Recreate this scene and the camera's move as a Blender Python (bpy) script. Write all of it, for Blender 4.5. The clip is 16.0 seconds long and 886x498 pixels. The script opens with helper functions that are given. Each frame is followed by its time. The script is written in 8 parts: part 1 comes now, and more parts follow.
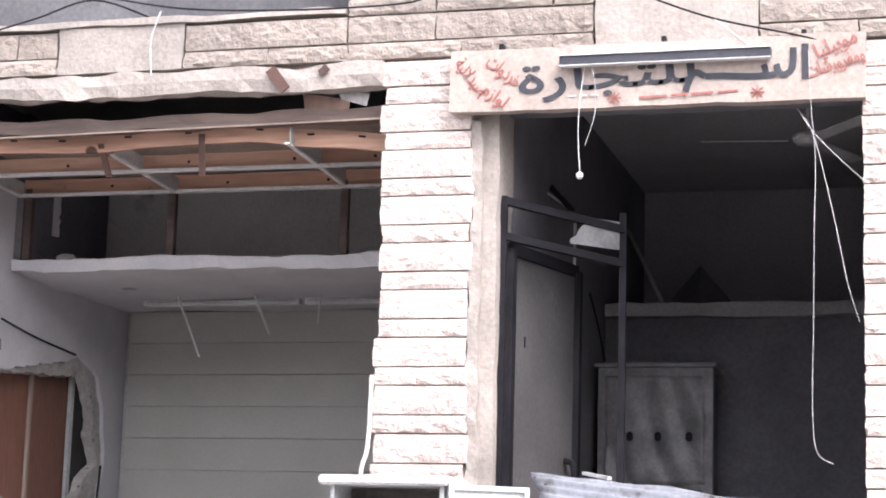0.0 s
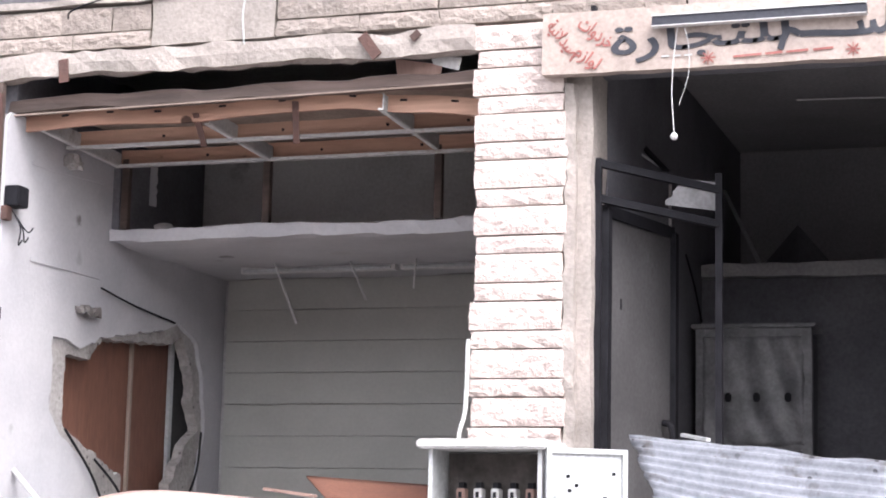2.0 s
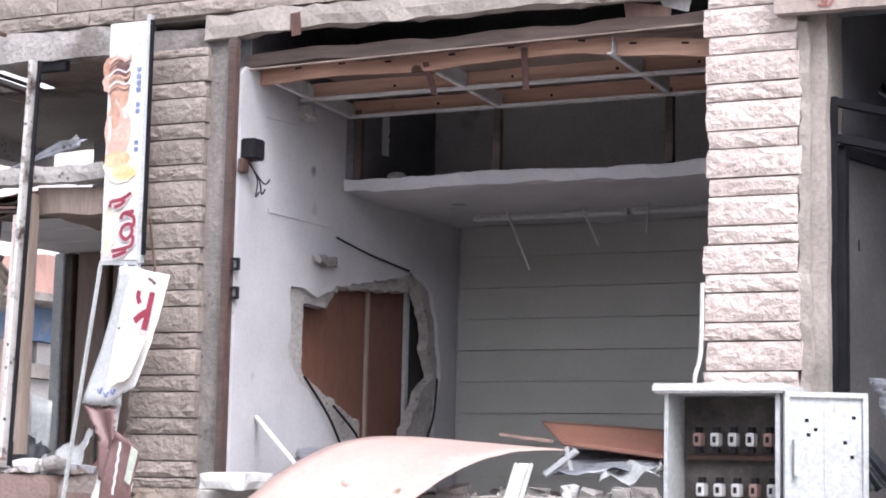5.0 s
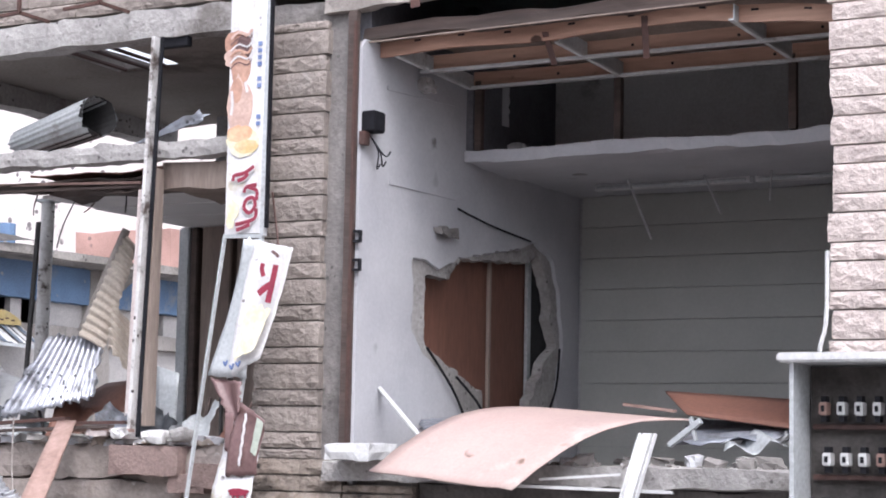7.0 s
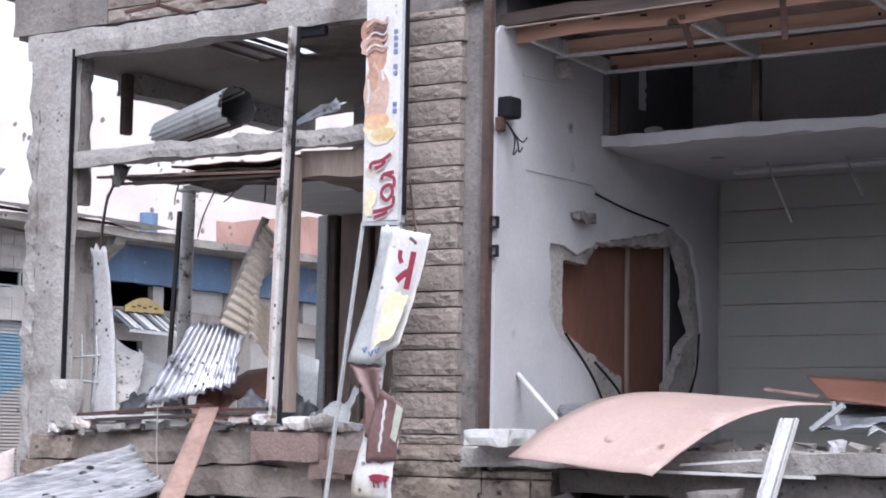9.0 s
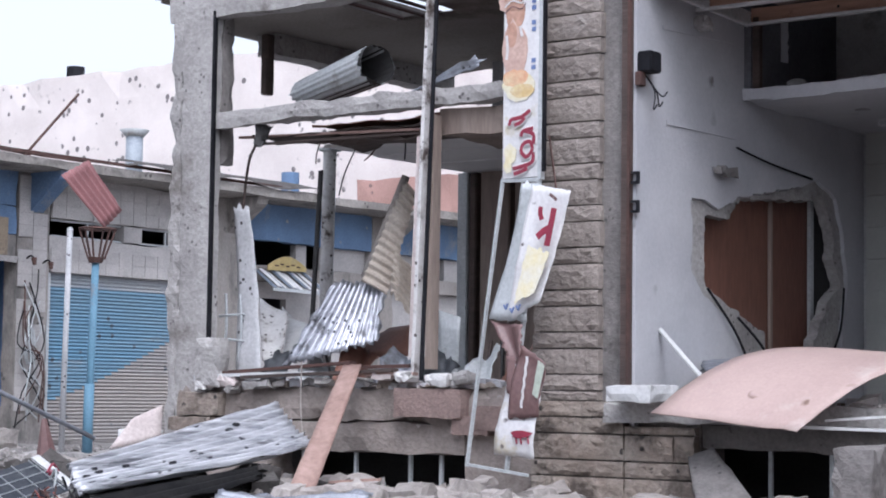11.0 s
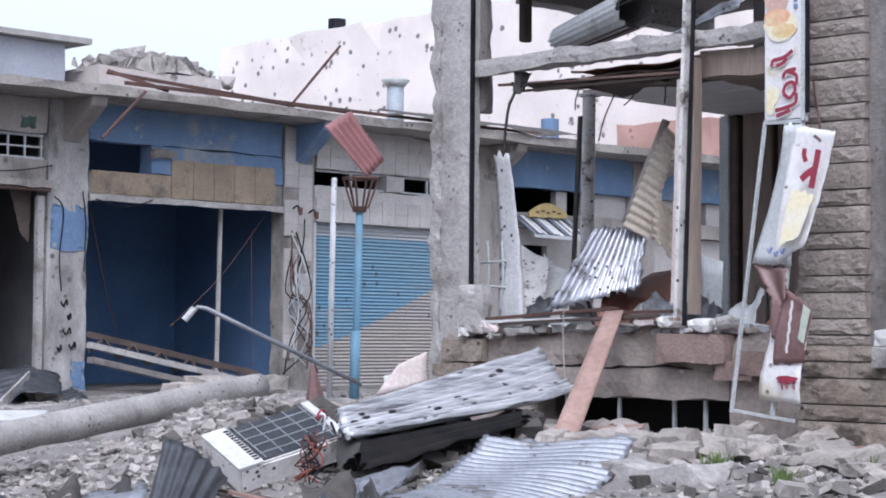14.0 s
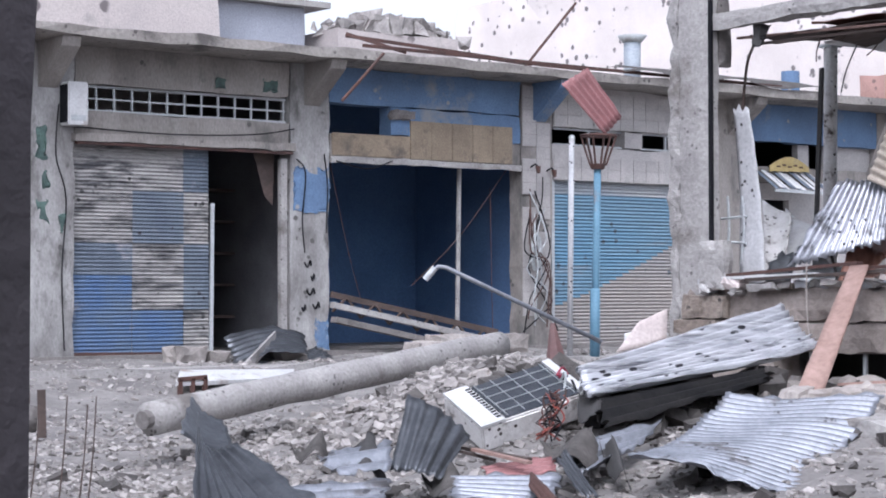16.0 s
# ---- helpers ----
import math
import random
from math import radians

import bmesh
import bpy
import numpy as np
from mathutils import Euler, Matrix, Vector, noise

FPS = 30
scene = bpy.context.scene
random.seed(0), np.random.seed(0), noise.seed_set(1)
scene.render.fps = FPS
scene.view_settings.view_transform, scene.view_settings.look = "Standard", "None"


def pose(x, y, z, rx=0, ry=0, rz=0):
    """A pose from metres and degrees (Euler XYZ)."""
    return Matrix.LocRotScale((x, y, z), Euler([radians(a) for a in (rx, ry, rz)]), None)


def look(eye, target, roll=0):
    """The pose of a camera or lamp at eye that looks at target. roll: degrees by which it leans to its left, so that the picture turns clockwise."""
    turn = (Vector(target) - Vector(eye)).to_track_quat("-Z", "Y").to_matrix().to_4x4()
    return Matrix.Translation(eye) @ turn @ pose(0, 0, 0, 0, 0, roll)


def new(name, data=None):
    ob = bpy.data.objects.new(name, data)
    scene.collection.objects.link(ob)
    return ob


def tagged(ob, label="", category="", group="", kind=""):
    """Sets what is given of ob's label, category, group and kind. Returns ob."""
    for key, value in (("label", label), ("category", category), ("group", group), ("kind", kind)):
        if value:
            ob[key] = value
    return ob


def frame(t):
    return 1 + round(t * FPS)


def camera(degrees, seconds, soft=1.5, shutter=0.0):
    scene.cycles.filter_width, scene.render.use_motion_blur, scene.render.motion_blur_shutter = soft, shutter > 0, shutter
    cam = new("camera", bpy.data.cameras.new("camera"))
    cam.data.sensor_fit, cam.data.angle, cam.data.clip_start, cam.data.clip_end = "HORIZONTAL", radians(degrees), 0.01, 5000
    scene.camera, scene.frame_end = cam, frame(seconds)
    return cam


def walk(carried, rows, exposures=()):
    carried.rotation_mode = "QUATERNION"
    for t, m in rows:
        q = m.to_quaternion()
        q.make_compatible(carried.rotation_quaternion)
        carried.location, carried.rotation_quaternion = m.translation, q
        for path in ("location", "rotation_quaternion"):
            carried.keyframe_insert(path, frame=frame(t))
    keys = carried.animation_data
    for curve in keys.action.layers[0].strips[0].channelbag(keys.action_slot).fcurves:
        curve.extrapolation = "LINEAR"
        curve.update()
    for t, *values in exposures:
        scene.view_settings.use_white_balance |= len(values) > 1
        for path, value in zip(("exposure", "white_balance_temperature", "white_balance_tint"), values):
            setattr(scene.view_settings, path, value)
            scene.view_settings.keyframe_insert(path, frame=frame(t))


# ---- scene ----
EYE = (0.0, 0.0, 1.3)


def aim(yaw, pitch, roll):
    """The camera's pose from its turn to the left of +y, its tilt up and its lean, in degrees."""
    a, b = radians(yaw), radians(pitch)
    way = Vector((-math.sin(a) * math.cos(b), math.cos(a) * math.cos(b), math.sin(b)))
    return look(EYE, Vector(EYE) + way * 10, roll)


cam = camera(26.2, 16.0, soft=1.9)
PATH = [
    (0.0, 15.575, 10.039, 1.662), (0.5, 15.838, 9.712, 1.585), (1.0, 16.28, 9.462, 1.491), (1.5, 16.937, 9.027, 1.493),
    (2.0, 18.436, 8.886, 1.25), (2.5, 19.127, 8.831, 1.368), (3.0, 20.135, 8.292, 1.465), (3.5, 21.701, 7.978, 1.38),
    (4.0, 23.031, 7.308, 1.285), (4.5, 24.453, 7.222, 1.252), (4.7, 24.87, 7.21, 1.24), (6.8, 28.74, 6.20, 1.10),
    (7.0, 29.097, 6.154, 1.085), (7.5, 30.089, 6.111, 1.082), (8.0, 31.285, 6.037, 1.042), (8.5, 32.348, 5.934, 1.006),
    (8.7, 32.69, 5.83, 0.99), (10.8, 37.1, 4.445, 0.79), (11.0, 37.462, 4.292, 0.776), (11.5, 38.324, 3.914, 0.768),
    (12.0, 39.654, 3.726, 0.699), (12.5, 41.096, 3.261, 0.63), (13.0, 42.512, 2.81, 0.579), (13.5, 43.656, 2.678, 0.518),
    (14.0, 45.294, 2.586, 0.465), (14.5, 47.148, 2.195, 0.381), (15.0, 49.051, 1.747, 0.041), (15.5, 50.511, 1.359, -0.071),
    (16.0, 52.469, 1.298, -0.083)]
EXPOSURES = [(0.0, 1.42, 6400, 16), (2.0, 1.32, 6350, 16), (4.0, 1.0, 6250, 16), (7.0, 0.6, 6050, 15), (8.7, 0.4, 5950, 15), (11.0, 0.1, 5750, 14), (12.5, 0.02, 5720, 14), (14.0, 0.1, 5700, 14), (16.0, 0.22, 5750, 15)]
walk(cam, [(t, aim(a, b, c)) for t, a, b, c in PATH], EXPOSURES)

# ---- light: hazy daylight, high soft sun ----
world = bpy.data.worlds.new("sky")
scene.world = world
world.use_nodes = True
wn = world.node_tree.nodes
sky = wn.new("ShaderNodeTexSky")
sky.sky_type, sky.sun_disc = "NISHITA", False
sky.sun_elevation, sky.sun_rotation = radians(52), radians(138)
sky.air_density, sky.dust_density, sky.ozone_density = 1.0, 4.0, 0.6
wn["Background"].inputs["Strength"].default_value = 0.15
haze = wn.new("ShaderNodeHueSaturation")  # thin white haze over the whole sky
haze.inputs["Saturation"].default_value, haze.inputs["Value"].default_value = 0.18, 1.6
world.node_tree.links.new(sky.outputs[0], haze.inputs["Color"])
world.node_tree.links.new(haze.outputs[0], wn["Background"].inputs["Color"])
sun = new("sun", bpy.data.lights.new("sun", "SUN"))
sun.data.energy, sun.data.angle, sun.data.color = 0.8, radians(16), (1.0, 0.95, 0.88)
# the sun stands high behind the camera's right shoulder
SUN_WAY = Vector((math.sin(radians(138)) * math.cos(radians(52)), math.cos(radians(138)) * math.cos(radians(52)), math.sin(radians(52))))
sun.matrix_world = look((0, 0, 30), Vector((0, 0, 30)) - SUN_WAY * 10)


# ---- materials ----
def mat(name, c1, c2, scale=3.0, rough=0.85, bump=0.25, metal=0.0, fine=35.0, spots=None, vary=0.0, streak=False, dirt=None, contrast=0.5, spec=0.4, grain=0.35, lie=None, blotch=None):
    """A weathered surface: two tones in large patches, fine grain, relief; spots=(size, amount, colour) are pits and chips;
    dirt=(colour, amount) lies in large blotches; vary shifts the tone from object to object."""
    m = bpy.data.materials.new(name)
    m.use_nodes = True
    n, l = m.node_tree.nodes, m.node_tree.links
    b = n["Principled BSDF"]
    b.inputs["Roughness"].default_value, b.inputs["Metallic"].default_value = rough, metal
    b.inputs["Specular IOR Level"].default_value = spec
    geo = n.new("ShaderNodeNewGeometry")
    place = geo.outputs["Position"]
    if streak:
        mp = n.new("ShaderNodeMapping")
        mp.inputs["Scale"].default_value = streak if isinstance(streak, tuple) else (1, 1, 0.12)
        l.new(place, mp.inputs[0])
        place = mp.outputs[0]

    def nz(s, detail=5.0, r=0.6, src=place):
        t = n.new("ShaderNodeTexNoise")
        t.inputs["Scale"].default_value, t.inputs["Detail"].default_value, t.inputs["Roughness"].default_value = s, detail, r
        l.new(src, t.inputs["Vector"])
        return t.outputs["Fac"]

    def ramp(src, a, z):
        t = n.new("ShaderNodeMapRange")
        t.inputs["From Min"].default_value, t.inputs["From Max"].default_value = a, z
        l.new(src, t.inputs["Value"])
        return t.outputs["Result"]

    def mix(kind, fac, a, z):
        t = n.new("ShaderNodeMix")
        t.data_type, t.blend_type = "RGBA", kind
        for key, v in ((0, fac), (6, a), (7, z)):
            if isinstance(v, bpy.types.NodeSocket):
                l.new(v, t.inputs[key])
            else:
                t.inputs[key].default_value = v if key == 0 else (*v, 1)
        return t.outputs[2]

    big, small = nz(scale), nz(fine, 3.0)
    col = mix("MIX", ramp(big, 0.5 - 0.28 * contrast, 0.5 + 0.28 * contrast), c1, c2)
    col = mix("OVERLAY", grain, col, mix("MIX", ramp(small, 0.3, 0.7), (0.28, 0.28, 0.28), (0.72, 0.72, 0.72)))
    if dirt:
        d = nz(blotch or scale * 0.45 + 0.4, 8.0, 0.68)
        col = mix("MIX", ramp(d, 0.66 - dirt[1] * 0.3, 0.74 - dirt[1] * 0.2), col, dirt[0])
    height = small
    if spots:
        v = n.new("ShaderNodeTexVoronoi")
        v.inputs["Scale"].default_value = spots[0]
        at = geo.outputs["Position"]
        if lie:
            ml = n.new("ShaderNodeMapping")
            ml.inputs["Scale"].default_value = lie
            l.new(at, ml.inputs[0])
            at = ml.outputs[0]
        l.new(at, v.inputs["Vector"])
        where = ramp(nz(spots[0] * 0.25, 3.0, 0.6, geo.outputs["Position"]), 0.62 - spots[1] * 0.4, 0.66 - spots[1] * 0.4)
        jag = n.new("ShaderNodeMath")
        jag.operation = "ADD"
        l.new(v.outputs["Distance"], jag.inputs[0])
        l.new(ramp(nz(spots[0] * 5, 2.0, 0.6, geo.outputs["Position"]), -2.2, 4.4), jag.inputs[1])
        dot = ramp(jag.outputs[0], 0.66, 0.60)
        both = n.new("ShaderNodeMath")
        both.operation = "MULTIPLY"
        l.new(where, both.inputs[0])
        l.new(dot, both.inputs[1])
        col = mix("MIX", both.outputs[0], col, spots[2])
    if vary:
        info = n.new("ShaderNodeObjectInfo")
        hsv = n.new("ShaderNodeHueSaturation")
        vr = n.new("ShaderNodeMapRange")
        vr.inputs["To Min"].default_value, vr.inputs["To Max"].default_value = 1 - vary, 1 + vary
        l.new(info.outputs["Random"], vr.inputs["Value"])
        l.new(vr.outputs["Result"], hsv.inputs["Value"])
        l.new(col, hsv.inputs["Color"])
        col = hsv.outputs["Color"]
    l.new(col, b.inputs["Base Color"])
    if bump:
        bp = n.new("ShaderNodeBump")
        bp.inputs["Strength"].default_value, bp.inputs["Distance"].default_value = bump, 0.02
        l.new(height, bp.inputs["Height"])
        l.new(bp.outputs[0], b.inputs["Normal"])
    return m


STONE = mat("cream_stone", (0.305, 0.264, 0.238), (0.225, 0.193, 0.174), 2.2, 0.9, 0.9, fine=30, vary=0.11, dirt=((0.28, 0.25, 0.23), 0.22))
STONE_WHITE = mat("pale_stone", (0.57, 0.495, 0.46), (0.47, 0.40, 0.375), 2.2, 0.9, 0.9, fine=30, vary=0.08, dirt=((0.45, 0.39, 0.35), 0.12))
STONE_LOW = mat("weathered_stone", (0.35, 0.305, 0.265), (0.23, 0.185, 0.155), 2.0, 0.92, 0.9, fine=24, vary=0.15, blotch=2.6, dirt=((0.10, 0.082, 0.07), 0.42), spots=(10, 0.16, (0.05, 0.045, 0.042)))
MORTAR = mat("mortar", (0.30, 0.27, 0.25), (0.22, 0.20, 0.19), 4, 0.95, 0.3)
CONCRETE = mat("raw_concrete", (0.26, 0.24, 0.23), (0.15, 0.14, 0.135), 2.4, 0.92, 0.6, fine=30, contrast=0.8, dirt=((0.09, 0.08, 0.075), 0.34), spots=(16, 0.2, (0.10, 0.095, 0.09)))
CONCRETE_PALE = mat("pale_concrete", (0.42, 0.405, 0.39), (0.28, 0.265, 0.26), 2.4, 0.92, 0.6, fine=30, contrast=0.8, dirt=((0.17, 0.155, 0.145), 0.36), spots=(15, 0.22, (0.14, 0.13, 0.13)))
PLASTER_WHITE = mat("dusty_white_plaster", (0.485, 0.485, 0.505), (0.42, 0.42, 0.445), 1.4, 0.9, 0.12, grain=0.1, dirt=((0.42, 0.41, 0.42), 0.16), spots=(3.2, 0.05, (0.2, 0.19, 0.19)))
PLASTER_BEAM = mat("cracked_plaster", (0.345, 0.308, 0.285), (0.265, 0.24, 0.222), 1.6, 0.9, 0.35, dirt=((0.36, 0.33, 0.31), 0.2))
PLASTER_GREY = mat("grey_plaster", (0.40, 0.40, 0.40), (0.32, 0.32, 0.33), 1.5, 0.9, 0.2, dirt=((0.22, 0.22, 0.22), 0.2))
CLADDING = mat("grey_green_cladding", (0.42, 0.422, 0.40), (0.36, 0.365, 0.345), 0.9, 0.8, 0.1, grain=0.08, dirt=((0.25, 0.255, 0.24), 0.22))
# Dark tone for shade painted onto recessed surfaces.
SHADE_DARK = mat("shade_dark_wall", (0.13, 0.13, 0.14), (0.085, 0.085, 0.095), 1.2, 0.95, 0.2)
# Dark base puts the rooms' indoor shade into the wall colour.
SHOP_DARK = mat("indoor_shade_grey", (0.165, 0.165, 0.182), (0.11, 0.11, 0.125), 1.0, 0.95, 0.2)
TIMBER = mat("orange_timber", (0.44, 0.275, 0.205), (0.35, 0.205, 0.15), 2.0, 0.75, 0.25, fine=18, streak=(0.15, 1, 1.6), vary=0.1, spots=(4.5, 0.12, (0.06, 0.03, 0.02)))
TIMBER_OLD = mat("old_dark_timber", (0.11, 0.08, 0.07), (0.065, 0.05, 0.045), 2.0, 0.85, 0.4, fine=18, streak=(0.15, 1, 1.6), vary=0.1)
PLY = mat("pink_plywood", (0.50, 0.375, 0.34), (0.44, 0.325, 0.295), 1.2, 0.6, 0.1, fine=40, grain=0.12, spots=(5, 0.1, (0.2, 0.13, 0.1)), dirt=((0.55, 0.48, 0.45), 0.3))
PLY_DARK = mat("brown_board", (0.20, 0.095, 0.068), (0.16, 0.075, 0.055), 1.0, 0.6, 0.08, streak=(1, 1, 0.2))
PLANK = mat("bare_plank", (0.37, 0.25, 0.215), (0.27, 0.175, 0.148), 3.0, 0.7, 0.25, fine=20, streak=(1, 1, 0.15))
METAL_GREY = mat("grey_painted_metal", (0.50, 0.52, 0.53), (0.42, 0.44, 0.45), 3.0, 0.5, 0.1, metal=0.2, dirt=((0.25, 0.23, 0.22), 0.15))
METAL_WHITE = mat("white_painted_metal", (0.62, 0.62, 0.62), (0.52, 0.52, 0.52), 3.0, 0.5, 0.1, dirt=((0.26, 0.2, 0.17), 0.2))
ZINC = mat("galvanised_sheet", (0.31, 0.325, 0.365), (0.17, 0.18, 0.205), 4.0, 0.45, 0.2, metal=0.4, fine=30, contrast=0.9, blotch=3.5, lie=(1, 0.5, 1), dirt=((0.12, 0.115, 0.12), 0.36), spots=(14, 0.16, (0.05, 0.05, 0.055)))
ZINC_SHOT = mat("pitted_galvanised_sheet", (0.76, 0.77, 0.80), (0.24, 0.25, 0.28), 2.6, 0.42, 0.15, metal=0.25, fine=30, contrast=0.8, blotch=1.5, streak=(9, 0.5, 9), lie=(1, 0.4, 1), dirt=((0.07, 0.07, 0.078), 0.42), spots=(13, 0.42, (0.02, 0.02, 0.024)))
ZINC_DARK = mat("blackened_sheet", (0.13, 0.138, 0.152), (0.05, 0.053, 0.06), 4.0, 0.36, 0.25, metal=0.6, fine=20, contrast=0.9, dirt=((0.3, 0.3, 0.31), 0.1))
ZINC_RED = mat("faded_red_sheet", (0.35, 0.165, 0.165), (0.27, 0.13, 0.13), 2.0, 0.5, 0.15, metal=0.15, dirt=((0.55, 0.42, 0.42), 0.2))
BLACK_METAL = mat("black_metal", (0.011, 0.011, 0.014), (0.02, 0.02, 0.024), 3.0, 0.7, 0.1, spec=0.12)
BROWN_METAL = mat("rust_brown_metal", (0.12, 0.065, 0.055), (0.08, 0.05, 0.045), 3.0, 0.7, 0.2, metal=0.3, fine=40)
BLUE_PAINT = mat("blue_painted_plaster", (0.15, 0.24, 0.39), (0.11, 0.165, 0.26), 1.2, 0.9, 0.3, contrast=0.8, dirt=((0.27, 0.28, 0.29), 0.34), spots=(6, 0.1, (0.3, 0.3, 0.3)))
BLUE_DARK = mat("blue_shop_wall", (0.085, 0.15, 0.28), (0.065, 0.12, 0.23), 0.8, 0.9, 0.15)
BLUE_PALE = mat("pale_blue_metal", (0.13, 0.255, 0.35), (0.1, 0.2, 0.28), 2.0, 0.6, 0.15, dirt=((0.2, 0.16, 0.14), 0.2))
ROW_WALL = mat("scarred_render", (0.36, 0.332, 0.31), (0.19, 0.172, 0.16), 1.3, 0.92, 0.5, contrast=0.9, streak=(1, 1, 0.45), dirt=((0.12, 0.115, 0.11), 0.42), spots=(5.5, 0.14, (0.12, 0.115, 0.11)))
ROW_TILE = mat("pale_wall_tile", (0.47, 0.445, 0.43), (0.38, 0.36, 0.35), 1.5, 0.6, 0.15, vary=0.06, dirt=((0.3, 0.29, 0.28), 0.2))
TAN_PANEL = mat("tan_stone_panel", (0.36, 0.29, 0.21), (0.22, 0.175, 0.13), 3.4, 0.9, 0.4, vary=0.02, contrast=0.9, blotch=2.4, dirt=((0.15, 0.125, 0.105), 0.42))
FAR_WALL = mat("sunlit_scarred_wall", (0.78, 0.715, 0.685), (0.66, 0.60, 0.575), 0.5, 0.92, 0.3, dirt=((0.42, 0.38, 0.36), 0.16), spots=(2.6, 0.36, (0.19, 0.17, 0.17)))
FAR_PLAIN = mat("far_render", (0.52, 0.47, 0.45), (0.42, 0.38, 0.37), 0.6, 0.92, 0.3, dirt=((0.3, 0.28, 0.27), 0.2), spots=(2.2, 0.2, (0.17, 0.15, 0.15)))
FAR_RED = mat("far_red_render", (0.44, 0.27, 0.235), (0.36, 0.22, 0.19), 0.8, 0.92, 0.3, spots=(4.0, 0.3, (0.2, 0.14, 0.13)))
DUST = mat("dusty_ground", (0.26, 0.245, 0.235), (0.15, 0.14, 0.137), 1.1, 0.95, 0.8, fine=16, dirt=((0.17, 0.16, 0.155), 0.35))
RUBBLE = mat("broken_concrete", (0.40, 0.365, 0.34), (0.26, 0.235, 0.22), 3.0, 0.95, 0.5, vary=0.22, fine=22, dirt=((0.24, 0.22, 0.21), 0.2))
RUBBLE_STUFF = mat("mixed_rubble", (0.46, 0.43, 0.41), (0.20, 0.185, 0.178), 5.0, 0.95, 0.5, fine=22, contrast=1.0)
# Near-black for shade painted into hollows and for charred scraps.
DARK = mat("shade_and_char_black", (0.045, 0.043, 0.044), (0.06, 0.058, 0.058), 2.0, 0.95, 0.1)
STONE_RED = mat("red_cut_stone", (0.27, 0.195, 0.175), (0.2, 0.145, 0.13), 3.0, 0.9, 0.5, dirt=((0.34, 0.31, 0.29), 0.25))
COIL = mat("dark_coil", (0.03, 0.035, 0.045), (0.05, 0.055, 0.065), 8.0, 0.8, 0.3, dirt=((0.16, 0.17, 0.18), 0.12))
# Near-black that paints the shadow and char under the long sheet.
SHADOW_CHAR = mat("shadow_char_black", (0.012, 0.012, 0.013), (0.022, 0.021, 0.021), 3.0, 0.9, 0.3, spec=0.1)
CHAR = mat("charred_debris", (0.06, 0.055, 0.052), (0.11, 0.10, 0.095), 6.0, 0.95, 0.4)
# Pale base lifts the loft's deep shade, haze put into the colour.
LOFT_GREY = mat("haze_lifted_board", (0.66, 0.65, 0.64), (0.54, 0.53, 0.52), 1.4, 0.95, 0.2, dirt=((0.13, 0.125, 0.12), 0.25))
SOFFIT_BROWN = mat("stained_soffit", (0.27, 0.245, 0.225), (0.19, 0.17, 0.155), 1.0, 0.92, 0.3, contrast=0.8, dirt=((0.12, 0.10, 0.09), 0.3))
RENDER_WARM = mat("stained_render", (0.36, 0.31, 0.285), (0.24, 0.205, 0.185), 2.2, 0.92, 0.6, fine=24, contrast=0.9, blotch=3.0, dirt=((0.13, 0.10, 0.09), 0.34), spots=(9, 0.16, (0.5, 0.46, 0.44)))
ROOF_EDGE = mat("weathered_roof_edge", (0.34, 0.315, 0.29), (0.19, 0.172, 0.16), 1.6, 0.92, 0.6, fine=18, contrast=0.9, dirt=((0.11, 0.10, 0.095), 0.42), spots=(7, 0.2, (0.1, 0.09, 0.085)))
# Grey raised so that the haze over the dark shop sits in its colour.
DIM_GREY = mat("haze_lifted_grey", (0.46, 0.455, 0.475), (0.38, 0.375, 0.39), 0.9, 0.95, 0.2)
PEEL = mat("peeling_whitewash", (0.45, 0.44, 0.43), (0.17, 0.16, 0.157), 2.2, 0.92, 0.5, contrast=0.7, streak=(1, 1, 0.5), dirt=((0.11, 0.105, 0.10), 0.36), spots=(5.5, 0.2, (0.12, 0.115, 0.11)))
SOFFIT = mat("white_soffit_panel", (0.80, 0.79, 0.79), (0.72, 0.71, 0.71), 1.5, 0.8, 0.1, grain=0.1)
PINK_BOARD = mat("pale_pink_board", (0.60, 0.53, 0.51), (0.52, 0.45, 0.43), 2.0, 0.7, 0.1, dirt=((0.34, 0.3, 0.29), 0.2))
BOARD_BROWN = mat("dusty_brown_board", (0.31, 0.25, 0.215), (0.22, 0.17, 0.145), 3.0, 0.8, 0.2, streak=(1, 1, 0.15), dirt=((0.12, 0.09, 0.075), 0.25))


# ---- building helpers ----
BASE = {}


def mesh_ob(name, bm, material, base=(0, 0, 0), smooth=False):
    bmesh.ops.recalc_face_normals(bm, faces=bm.faces)
    me = bpy.data.meshes.new(name)
    if base != (0, 0, 0):
        bmesh.ops.translate(bm, verts=bm.verts, vec=-Vector(base))
    bm.to_mesh(me)
    bm.free()
    if smooth:
        for p in me.polygons:
            p.use_smooth = True
    me.materials.append(material)
    return new(name, me)


def struct(name, bm, material, label, category, smooth=False):
    return tagged(mesh_ob(name, bm, material, smooth=smooth), label, category, "", "structure")


def thing(name, label, category, base, group=""):
    ob = new(name)
    ob.location = base
    BASE[ob.name] = Vector(base)
    return tagged(ob, label, category, group)


def solo(name, bm, material, label, category, base=(0, 0, 0), group="", smooth=False, kind=""):
    """A thing that is one mesh."""
    ob = mesh_ob(name, bm, material, tuple(base), smooth)
    ob.location = base
    BASE[ob.name] = Vector(base)
    return tagged(ob, label, category, group, kind)


